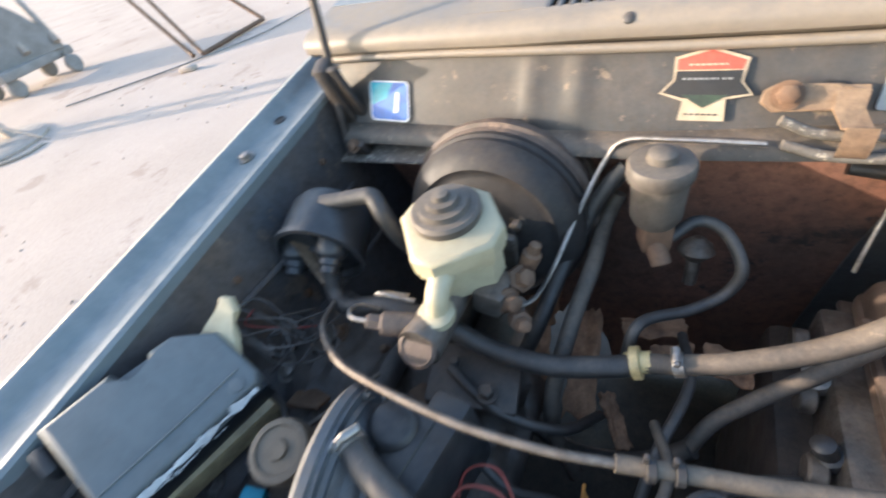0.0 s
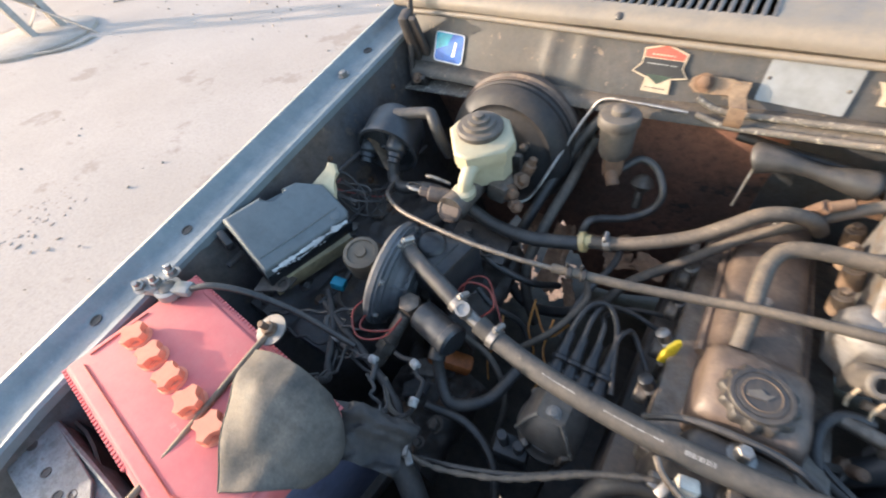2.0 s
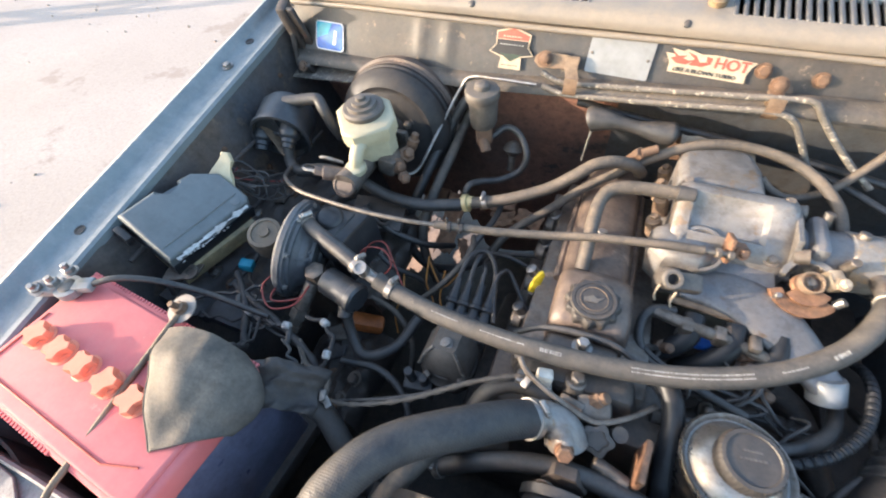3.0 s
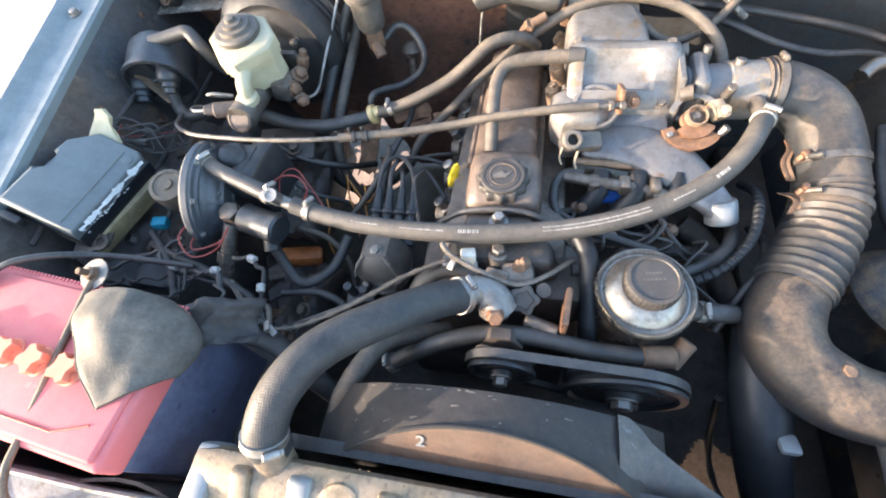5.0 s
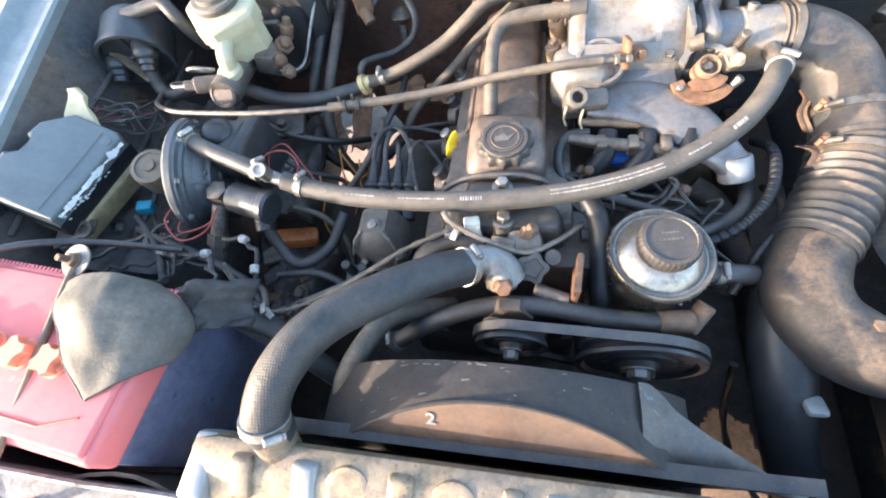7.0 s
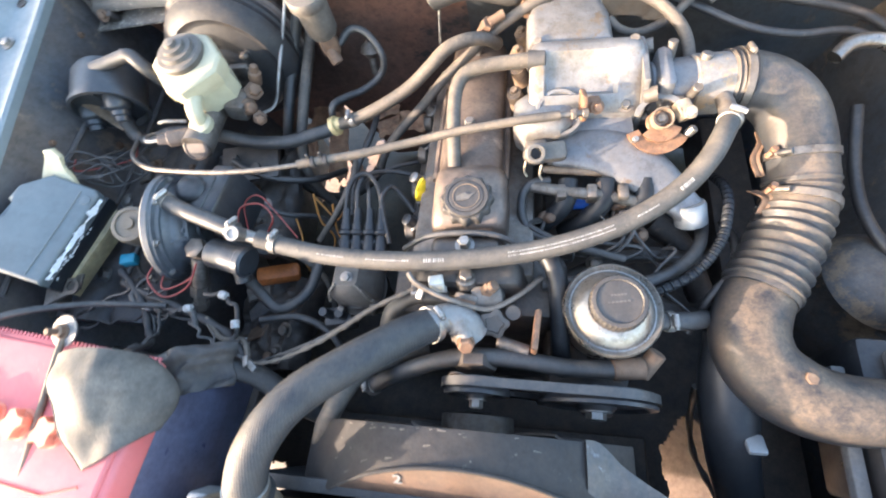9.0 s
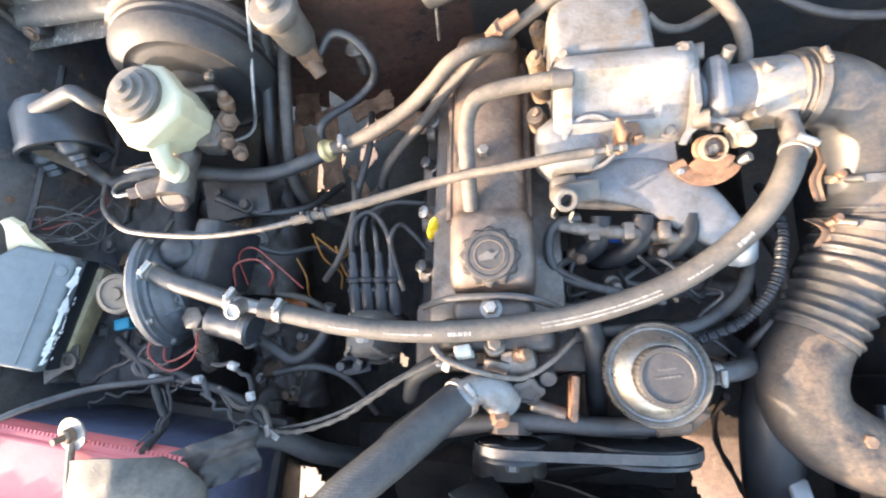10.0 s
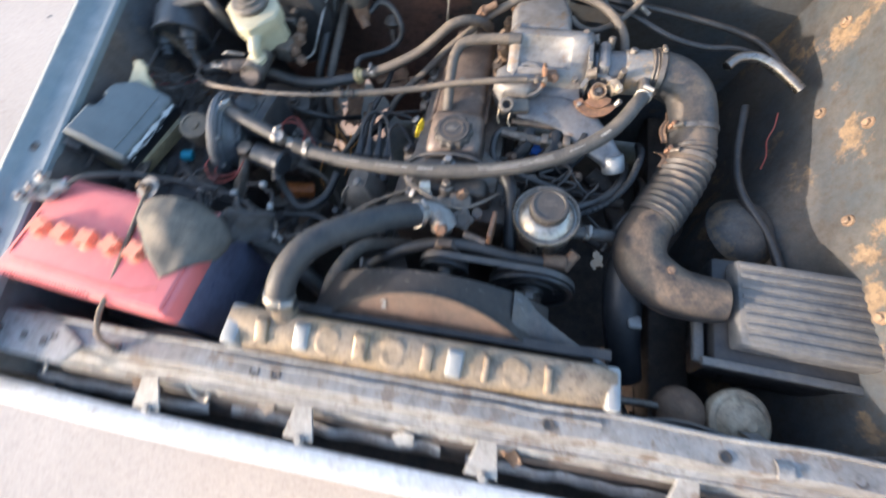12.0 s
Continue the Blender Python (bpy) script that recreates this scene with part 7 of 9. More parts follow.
hose_thing("wing_harness", "black taped harness lying along the inner wing", [(0.56, 0.22, 0.83), (0.55, 0.12, 0.80), (0.555, 0.04, 0.79), (0.60, -0.04, 0.775), (0.62, -0.13, 0.77)], 0.0085, M_WIRE, "cable")
part("wire", hose([(0.606, 0.19, 0.850), (0.603, 0.165, 0.838), (0.594, 0.140, 0.824), (0.597, 0.115, 0.812), (0.590, 0.09, 0.80)], 0.0014, 6), M_WIRE_RED, thing("red_lead", (0.6, 0.15, 0.83), "thin red wire on the inner wing", "wire"))

hose_thing("conduit", "black corrugated conduit behind the large hose", [(0.36, 0.12, 0.80), (0.352, 0.07, 0.845), (0.338, 0.02, 0.868), (0.318, -0.03, 0.872), (0.285, -0.068, 0.862), (0.24, -0.09, 0.845)],
           lambda t: 0.0062 + 0.0009 * math.sin(t * 330), M_SHADED_BLACK, "conduit", 12, (), 26)
hose_thing("conduit", "black taped conduit beside the air duct", [(0.37, 0.05, 0.78), (0.362, 0.0, 0.82), (0.345, -0.05, 0.835), (0.318, -0.085, 0.82), (0.30, -0.12, 0.78)], lambda t: 0.006 + 0.0006 * math.sin(t * 90), M_WIRE, "conduit")
for pts, ww in (([(0.392, 0.140, 0.878), (0.388, 0.118, 0.884), (0.378, 0.096, 0.880), (0.384, 0.072, 0.872)], 0.010), ([(0.372, 0.052, 0.868), (0.384, 0.036, 0.876), (0.376, 0.018, 0.868)], 0.012)):
    way = spline(pts, 5)
    bm = bmesh.new()
    sheet(bm, lambda u, v, way=way, ww=ww: way[min(len(way) - 1, int(u * (len(way) - 1) + 0.5))] + Vector(((v - 0.5) * ww, 0, 0.003 * math.sin(9 * v))), len(way) - 1, 3, 0.0025)
    single("rusty_strap", bm, M_RUST, "orange-rusted metal strap by the air duct", "strap")

# grey rubber cover on the bulkhead
bm = bmesh.new()
tube(bm, [(-0.073, 0.332, 0.978), (-0.062, 0.331, 0.982), (-0.03, 0.330, 0.984), (0.01, 0.330, 0.979), (0.045, 0.330, 0.977), (0.070, 0.332, 0.976)],
     lambda t: (0.0225 - 0.0105 * math.exp(-((t - 0.52) / 0.22) ** 2) - 0.003 * t) * min(1.0, math.sqrt(max(0.02, t * 9))) * min(1.0, math.sqrt(max(0.02, (1 - t) * 12))), 22, 6)
single("heater_valve_boot", bm, M_RUBBER, "dusty rubber boot on the bulkhead", "rubber boot")
bm = bmesh.new()
sheet(bm, lambda u, v: Vector((0.075 + 0.105 * u, 0.345 - 0.045 * v, 0.972 + 0.010 * noise.noise(Vector((u * 4, v * 3, 1.0))) - 0.006 * v - (0.02 * v * max(0.0, noise.noise(Vector((u * 9, 1.0, 4.0))))))), 26, 8, 0.002)
single("torn_insulation", bm, M_HORN, "torn tan insulation scrap below the firewall ledge", "insulation scrap")
bm = bmesh.new()
rod(bm, (0.008, 0.286, 0.945), (0.020, 0.276, 0.972), 0.010, 6)
rod(bm, (0.020, 0.276, 0.970), (0.042, 0.284, 0.978), 0.007, 12)
single("pipe_elbow", bm, M_RUST, "rust-brown pipe elbow behind the valve cover", "pipe fitting")
bm = bmesh.new()
box(bm, (0.115, 0.355, 0.935), (0.10, 0.03, 0.035), (0, 3, 0), 0.008)
single("bulkhead_block", bm, M_RUST, "rust-brown metal block on the bulkhead", "bracket")
bm = bmesh.new()
tube(bm, [(-0.064, 0.352, 0.958), (-0.067, 0.344, 0.93), (-0.070, 0.332, 0.892)], 0.0022, 8)
single("drain_pipe", bm, M_STEEL, "thin bright metal pipe below the bulkhead", "pipe")

# ---- brake booster and master cylinder ----
brake = thing("brake_booster", (-0.408, 0.34, 0.80), "large dark brake booster, rusty on top, with master cylinder", "brake booster")
AX = Vector((0.02, -1, 0.10)).normalized()
C0 = Vector((-0.434, 0.392, 0.905))
bm = bmesh.new()
lathe(bm, C0, AX, [(0.104, -0.01), (0.114, 0.004), (0.119, 0.016), (0.119, 0.030), (0.1165, 0.033), (0.1165, 0.042), (0.120, 0.046), (0.120, 0.054), (0.1245, 0.056), (0.1245, 0.066), (0.120, 0.068), (0.118, 0.074), (0.09, 0.076)], 72)
part("drum", bm, M_BOOST, brake, "brown rusty booster drum")
bm = bmesh.new()
lathe(bm, C0, AX, [(0.10, 0.070), (0.1175, 0.072), (0.1175, 0.082), (0.1145, 0.085), (0.1145, 0.092), (0.116, 0.095), (0.113, 0.104), (0.104, 0.115), (0.092, 0.121), (0.086, 0.118), (0.080, 0.119), (0.062, 0.127), (0.045, 0.126), (0.038, 0.132), (0.026, 0.133)], 72)
part("front_shell", bm, M_SHELL, brake, "black dished booster front")
for k in range(3):
    a = radians(35 + 95 * k)
    bm = bmesh.new()
    q = C0 + AX * 0.121 + (Vector((math.cos(a), 0, math.sin(a)))) * 0.055
    hexbolt(bm, q, AX, 0.007, 0.010)
    part("booster_stud", bm, M_DULL, brake)
mc0 = C0 + AX * 0.125
mc1 = Vector((-0.424, 0.092, 0.934))
bm = bmesh.new()
tube(bm, [mc0, mc0.lerp(mc1, 0.3), mc0.lerp(mc1, 0.6), mc1], lambda t: 0.021 if t < 0.85 else 0.0225, 20, 6)
box(bm, mc0 + AX * 0.012, (0.095, 0.014, 0.045), (0, 0, 0), 0.006)
box(bm, (-0.385, 0.185, 0.925), (0.035, 0.045, 0.035), (0, 10, 0), 0.008)
cyl = part("master_cylinder", bm, M_DULL, brake, "grimy cast master cylinder")
bm = bmesh.new()
lathe(bm, mc1 + Vector((0, 0.006, -0.003)), (0.05, -0.8, 0.6), [(0.019, 0), (0.020, 0.003), (0.020, 0.011), (0.0165, 0.013), (0.0155, 0.0115), (0.004, 0.0115)], 20)
rod(bm, (-0.43, 0.115, 0.938), (-0.468, 0.100, 0.946), 0.0125, 12)
rod(bm, (-0.466, 0.101, 0.9455), (-0.482, 0.096, 0.949), 0.008, 6)
part("cylinder_union", bm, M_BOOST, cyl, "grimy brown union nuts")
bm = bmesh.new()
RES = Matrix.Translation((-0.421, 0.192, 0.985)) @ axes((0.04, -0.14, 1), (0, 1, 0)) @ pose(0, 0, 0, 0, 0, 38)
OCT = [(0.048, 0.024), (0.030, 0.044), (-0.030, 0.046), (-0.046, 0.030), (-0.046, -0.030), (-0.030, -0.046), (0.030, -0.044), (0.048, -0.024)]
slab(bm, OCT, RES @ pose(0, 0, 0.028), 0.022, 0.006, 3)
slab(bm, [(x * 0.95, y * 0.95) for x, y in OCT], RES @ pose(0, 0, 0.0065), 0.010, 0)
res = part("reservoir", bm, M_IVORY, brake, "yellowed translucent fluid reservoir")
bm = bmesh.new()
slab(bm, [(x * 0.86, y * 0.86) for x, y in OCT], RES @ pose(0, 0, -0.003), 0.040, 0.003, 2)
part("reservoir_base", bm, M_IVORY, res)
bm = bmesh.new()
tube(bm, [(-0.416, 0.160, 0.980), (-0.415, 0.142, 0.978), (-0.415, 0.130, 0.968), (-0.417, 0.126, 0.952)], lambda t: 0.0125 - 0.001 * t, 16, 6)
lathe(bm, (-0.417, 0.125, 0.944), (0, -0.1, 1), [(0.018, 0), (0.0185, 0.003), (0.0185, 0.009), (0.013, 0.012)], 20)
part("reservoir_spout", bm, M_IVORY, res)
bm = bmesh.new()
lathe(bm, (-0.428, 0.199, 1.008), (0.0, -0.10, 1), [(0.035, 0), (0.036, 0.002), (0.036, 0.012), (0.033, 0.015), (0.026, 0.0155), (0.0245, 0.021), (0.017, 0.0215), (0.016, 0.027), (0.009, 0.0275), (0.008, 0.033), (0.002, 0.034)], 40)
part("reservoir_cap", bm, M_DUSTCAP, res, "dusty grey stepped cap")
for pts in ([(-0.482, 0.096, 0.949), (-0.50, 0.094, 0.95), (-0.512, 0.105, 0.945), (-0.512, 0.12, 0.935), (-0.50, 0.13, 0.92)],
            [(-0.45, 0.135, 0.945), (-0.475, 0.128, 0.955), (-0.49, 0.128, 0.952), (-0.488, 0.14, 0.94), (-0.47, 0.15, 0.93)],
            [(-0.392, 0.190, 0.900), (-0.378, 0.202, 0.884), (-0.362, 0.214, 0.880), (-0.351, 0.228, 0.888), (-0.338, 0.250, 0.916), (-0.324, 0.305, 0.955), (-0.308, 0.338, 0.992), (-0.290, 0.348, 1.014), (-0.24, 0.344, 1.020), (-0.17, 0.342, 1.021)]):
    part("brake_pipe", hose(pts, 0.0027, 8), M_STEEL, brake, "thin bright brake pipe")

for k, (p, dd, r) in enumerate((((-0.364, 0.205, 0.930), (0.6, -0.3, 0.6), 0.013), ((-0.372, 0.180, 0.925), (0.8, -0.4, 0.2), 0.012), ((-0.352, 0.168, 0.912), (0.5, -0.6, 0.4), 0.010), ((-0.356, 0.222, 0.945), (0.3, 0.2, 0.9), 0.009))):
    bm = bmesh.new()
    lathe(bm, p, dd, [(r, -0.012), (r * 1.15, 0.0), (r * 1.15, 0.008), (r * 0.8, 0.010), (r * 0.7, 0.020), (r * 0.4, 0.022)], (6, 14, 6, 12)[k])
    part("pipe_union", bm, M_RUST, cyl, "crusty rust-brown union")

clutch = thing("clutch_reservoir", (-0.248, 0.30, 0.92), "dusty grey clutch fluid reservoir with a domed cap", "fluid reservoir")
bm = bmesh.new()
lathe(bm, (-0.249, 0.300, 0.955), (0, -0.05, 1), [(0.021, 0), (0.0245, 0.008), (0.0262, 0.055), (0.025, 0.060)], 28)
part("bottle", bm, M_DUSTCAP, clutch)
bm = bmesh.new()
lathe(bm, (-0.250, 0.296, 1.010), (0, -0.05, 1), [(0.029, 0), (0.030, 0.003), (0.030, 0.014), (0.028, 0.017), (0.0135, 0.019), (0.0125, 0.026), (0.010, 0.028), (0.003, 0.0285)], 36)
part("cap", bm, M_DUSTCAP, clutch, "dusty grey screw cap")
bm = bmesh.new()
box(bm, (-0.247, 0.298, 0.940), (0.030, 0.034, 0.040), (0, 0, 20), 0.007)
rod(bm, (-0.247, 0.29, 0.935), (-0.235, 0.275, 0.915), 0.010, 12)
part("cylinder", bm, M_RUST, clutch)
bm = bmesh.new()
lathe(bm, (-0.203, 0.345, 0.862), (0.0, -0.35, -1), [(0.006, -0.03), (0.016, -0.022), (0.020, -0.012), (0.012, -0.004), (0.0075, 0.0), (0.0075, 0.030), (0.005, 0.032)], 18)
single("pedal_stop", bm, M_DULL, "grey metal knuckle on the bulkhead", "fitting")

# ---- charcoal canister ----
can2 = thing("charcoal_canister", (-0.60, 0.20, 0.90), "round black plastic canister with two spigots", "canister")
CA = Vector((0.22, -0.88, -0.22)).normalized()
CC = Vector((-0.622, 0.224, 0.956))
bm = bmesh.new()
lathe(bm, CC, CA, [(0.030, -0.016), (0.046, -0.011), (0.053, 0.002), (0.054, 0.054), (0.057, 0.055), (0.057, 0.062), (0.052, 0.063), (0.050, 0.050), (0.010, 0.050)], 48)
part("drum", bm, M_CANISTER, can2)
CM = Matrix.Translation(CC) @ axes(CA)
for ang in (0.0, 90.0):
    bm = bmesh.new()
    mm = CM @ pose(0, 0, 0.055, 0, 0, ang)
    slab(bm, [(-0.0495, -0.004), (0.0495, -0.004), (0.0495, 0.004), (-0.0495, 0.004)], mm, 0.010, 0.001, 1)
    part("face_rib", bm, M_CANISTER, can2)
for p, r1 in ((Vector((-0.652, 0.160, 0.928)), 0.0150), (Vector((-0.588, 0.164, 0.944)), 0.0140)):
    bm = bmesh.new()
    lathe(bm, p + Vector((0, 0.012, 0.010)), Vector((0.1, -0.75, -0.65)), [(r1 + 0.004, -0.012), (r1 + 0.0055, 0.0), (r1 + 0.0055, 0.008), (r1 + 0.003, 0.013), (r1, 0.015), (r1, 0.022), (r1 * 0.8, 0.024), (r1 * 0.8, 0.032), (r1 * 0.4, 0.033)], 20)
    part("spigot", bm, M_CANISTER, can2)
bm = bmesh.new()
tube(bm, [(-0.605, 0.205, 0.995), (-0.58, 0.213, 0.997), (-0.556, 0.220, 1.000), (-0.540, 0.222, 1.000), (-0.527, 0.215, 0.985), (-0.517, 0.215, 0.955), (-0.512, 0.225, 0.925)], 0.0105, 14)
part("breather", bm, M_RUBBER, can2)

# ---- fuse box ----
fuse = thing("fuse_box", (-0.63, -0.05, 0.90), "slate-grey fuse box lid with scratched white edge", "fuse box")
FB = Matrix.Translation((-0.6285, -0.052, 0.952)) @ pose(0, 0, 0, 0, 23, -12)
bm = bmesh.new()
slab(bm, [(-0.052, -0.076), (0.058, -0.077), (0.058, 0.070), (0.048, 0.078), (-0.014, 0.078), (-0.044, 0.046), (-0.046, 0.022), (-0.026, 0.014), (-0.024, -0.008), (-0.053, -0.012)], FB @ pose(0, 0, 0.010), 0.036, 0.007, 4)
lid2 = part("lid", bm, M_LID, fuse)
bm = bmesh.new()
slab(bm, [(-0.052, -0.014), (-0.018, -0.012), (-0.016, 0.044), (-0.048, 0.040)], FB @ pose(0, 0, -0.006), 0.020, 0.004, 2)
tube(bm, [FB @ Vector(p) for p in ((0.036, -0.070, 0.0102), (0.036, 0.0, 0.0104), (0.034, 0.066, 0.0102))], 0.0016, 6, 3)
lathe(bm, FB @ Vector((0.046, 0.056, 0.0095)), FB.to_3x3() @ Vector((0, 0, 1)), [(0.008, 0), (0.007, 0.0016), (0.003, 0.002)], 18)
part("lid_step", bm, M_LID, lid2)
# Side of the lid away from the sun takes the shaded black.
bm = bmesh.new()
slab(bm, [(-0.050, -0.0770), (0.0600, -0.0770), (0.0600, 0.0770), (-0.010, 0.0770), (-0.050, 0.038)], FB @ pose(0, 0, -0.012), 0.030, 0.005, 2)
part("lid_skirt", bm, M_SHADED_BLACK, lid2, "black side of the lid")
rng = random.Random(3)
bm = bmesh.new()
for k in range(70):
    s = -0.066 + 0.130 * k / 69
    w = rng.uniform(0.0012, 0.0030)
    n1, n2 = noise.noise(Vector((s * 55, 1.0, 0))), noise.noise(Vector((s * 130, 4.0, 0)))
    hh = 0.0032 + 0.0062 * n1 + 0.0034 * n2
    if hh < 0.0010:
        continue
    mm = FB @ pose(0.0588, s, 0.002 + 0.003 * n2, 0, 62, 0)
    slab(bm, [(-hh, -w), (hh * 0.6, -w * 0.8), (hh, w * 0.6), (-hh * 0.5, w)], mm @ pose(0, 0, 0.0022), 0.0006)
for k in range(24):
    s = rng.uniform(-0.070, 0.050)
    w = rng.uniform(0.001, 0.003)
    mm = FB @ pose(0.0605, s, rng.uniform(-0.016, -0.004), 0, 84, 0)
    slab(bm, [(-0.0012, -w), (0.0010, -w * 0.7), (0.0014, w), (-0.001, w * 0.6)], mm, 0.0006)
tagged(part("scratch", bm, M_PRINT_WHITE, lid2, "white chipped scratches"), kind="stuff")
bm = bmesh.new()
slab(bm, [(-0.050, -0.074), (0.064, -0.074), (0.070, 0.070), (-0.050, 0.070)], FB @ pose(0, 0, -0.042), 0.040, 0.006, 2)
part("base", bm, M_FLUID, fuse, "dirty yellowed base")
bm = bmesh.new()
slab(bm, [(-0.030, -0.004), (0.026, -0.004), (0.018, 0.018), (0.010, 0.030), (0.012, 0.044), (0.002, 0.056), (-0.010, 0.054), (-0.008, 0.040), (-0.018, 0.022)], FB @ pose(-0.004, 0.066, -0.004, 38, -8, 20), 0.008, 0.002, 2)
part("strap", bm, M_IVORY, fuse, "pale yellow mounting strap")
bm = bmesh.new()
box(bm, FB @ Vector((-0.030, -0.088, -0.012)), (0.030, 0.012, 0.022), (0, 23, -12), 0.004)
part("latch", bm, M_BLACK, fuse)
bm = bmesh.new()
slab(bm, [(-0.030, -0.016), (0.020, -0.006), (0.026, 0.018), (0.010, 0.022), (-0.014, 0.014), (-0.026, 0.012)], pose(-0.604, -0.130, 0.889, 0, 10, 28), 0.004, 0.001, 1)
lathe(bm, (-0.594, -0.124, 0.888), (0.1, -0.3, 1), [(0.0125, 0), (0.0125, 0.004), (0.007, 0.004), (0.0065, -0.004)], 18)
box(bm, (-0.628, -0.138, 0.870), (0.010, 0.040, 0.034), (0, 10, 28), 0.002)
part("bracket", bm, M_DULL, fuse, "bare metal bracket with an eye")
relay = thing("relay", (-0.504, -0.026, 0.87), "round dusty olive-brown relay can", "relay")
bm = bmesh.new()
lathe(bm, (-0.506, -0.028, 0.886), (0.15, -0.2, 1), [(0.0275, 0), (0.0285, 0.034), (0.0265, 0.040), (0.021, 0.041), (0.020, 0.039), (0.009, 0.039), (0.008, 0.042), (0.003, 0.042)], 36)
part("can", bm, M_OLIVE, relay)

# ---- gas regulator ----
reg = thing("gas_regulator", (-0.43, -0.04, 0.82), "round grey gas pressure regulator with solenoid and brass fittings", "gas regulator")
RN = Vector((0.965, 0.165, -0.205)).normalized()
RC = Vector((-0.452, -0.024, 0.890))
bm = bmesh.new()
lathe(bm, RC, RN, [(0.062, -0.014), (0.074, -0.012), (0.081, -0.006), (0.081, 0.001), (0.078, 0.003), (0.0785, 0.006), (0.070, 0.008), (0.066, 0.013), (0.050, 0.024), (0.046, 0.032), (0.010, 0.033)], 64)
disc = part("diaphragm_housing", bm, M_DISH, reg, "grey round diaphragm housing")
RM = Matrix.Translation(RC) @ axes(RN)
bm = bmesh.new()
lathe(bm, RC + RN * 0.006, RN, [(0.0715, 0.0), (0.0705, 0.006), (0.066, 0.007), (0.064, 0.003), (0.060, 0.004), (0.054, 0.020), (0.050, 0.024), (0.046, 0.026), (0.044, 0.031), (0.020, 0.033), (0.018, 0.036), (0.004, 0.036)], 56)
part("dish", bm, M_DISH, disc, "stepped slate dish")
for a in (20, 80, 140, 200, 260, 320):
    bm = bmesh.new()
    ca, sa = math.cos(radians(a)), math.sin(radians(a))
    rod(bm, RM @ Vector((0.060 * ca, 0.060 * sa, 0.012)), RM @ Vector((0.046 * ca, 0.046 * sa, 0.034)), 0.0028, 8)
    part("dish_rib", bm, M_DISH, disc)
for k in range(8):
    a = 2 * math.pi * k / 8
    bm = bmesh.new()
    hexbolt(bm, RM @ Vector((0.074 * math.cos(a), 0.074 * math.sin(a), 0.006)), RN, 0.0035, 0.004)
    part("flange_screw", bm, M_STEEL, disc)
bm = bmesh.new()
box(bm, RC + RN * 0.034 + Vector((0.004, -0.022, 0.020)), (0.008, 0.016, 0.042), (0, 12, 10), 0.003)
part("label_boss", bm, M_DISH, disc)
bm = bmesh.new()
box(bm, (-0.402, 0.012, 0.905), (0.055, 0.075, 0.05), (0, -10, -8), 0.008)
box(bm, (-0.375, 0.02, 0.885), (0.04, 0.09, 0.09), (0, -5, -8), 0.008)
lathe(bm, (-0.408, 0.019, 0.936), (0.1, -0.1, 1), [(0.022, 0), (0.019, 0.004), (0.016, 0.006), (0.004, 0.006)], 24)
part("body", bm, M_BLACK, reg)
bm = bmesh.new()
rod(bm, (-0.428, -0.010, 0.948), (-0.40, -0.022, 0.946), 0.0095, 14)
part("outlet_spigot", bm, M_STEEL, reg)
bm = bmesh.new()
rod(bm, (-0.372, -0.066, 0.896), (-0.318, -0.078, 0.892), 0.0215, 28, 0.1)
rod(bm, (-0.325, -0.076, 0.8925), (-0.310, -0.080, 0.892), 0.0235, 28, 0.15)
part("solenoid", bm, M_CANISTER, reg, "black solenoid coil")
bm = bmesh.new()
lathe(bm, (-0.389, -0.064, 0.880), (0, -0.08, 1), [(0.013, 0), (0.013, 0.024), (0.0165, 0.025)], 6)
lathe(bm, (-0.389, -0.066, 0.904), (0, -0.08, 1), [(0.0155, 0), (0.0155, 0.009), (0.012, 0.011)], 6)
rod(bm, (-0.396, -0.072, 0.888), (-0.408, -0.108, 0.852), 0.011, 12)
lathe(bm, (-0.407, -0.104, 0.856), (-0.25, -0.65, -0.7), [(0.0145, 0), (0.0145, 0.018), (0.010, 0.020), (0.010, 0.030), (0.012, 0.030), (0.012, 0.042), (0.006, 0.044)], 6)
part("gas_fitting", bm, M_DULL, reg, "dull brass gas fitting")
bm = bmesh.new()
rod(bm, (-0.335, -0.075, 0.88), (-0.33, -0.10, 0.862), 0.012, 14)
part("lower_spigot", bm, M_BLACK, reg)

# ---- battery ----
bat = thing("battery", (-0.553, -0.298, 0.70), "red-topped car battery with orange vent caps in a navy case", "battery")
bm = bmesh.new()
box(bm, (-0.553, -0.298, 0.800), (0.322, 0.176, 0.200), (0, 0, 0), 0.006)
case = part("case", bm, M_NAVY, bat, "navy-blue battery case")
bm = bmesh.new()
box(bm, (-0.553, -0.298, 0.8935), (0.328, 0.182, 0.040), (0, 0, 0), 0.007, 1.0, 3)
box(bm, (-0.553, -0.299, 0.9145), (0.312, 0.166, 0.009), (0, 0, 0), 0.004, 1.0, 3)
red = part("lid", bm, M_RED, bat, "faded red plastic lid")
bm = bmesh.new()
for k in range(52):
    box(bm, (-0.712 + 0.318 * k / 51, -0.2085, 0.9105), (0.0034, 0.005, 0.0046), (0, 0, 0), 0)
    if k < 30:
        box(bm, (-0.712 + 0.318 * k / 51, -0.3875, 0.9105), (0.0034, 0.005, 0.0046), (0, 0, 0), 0)
tagged(part("edge_teeth", bm, M_RED, red), kind="stuff")
bm = bmesh.new()
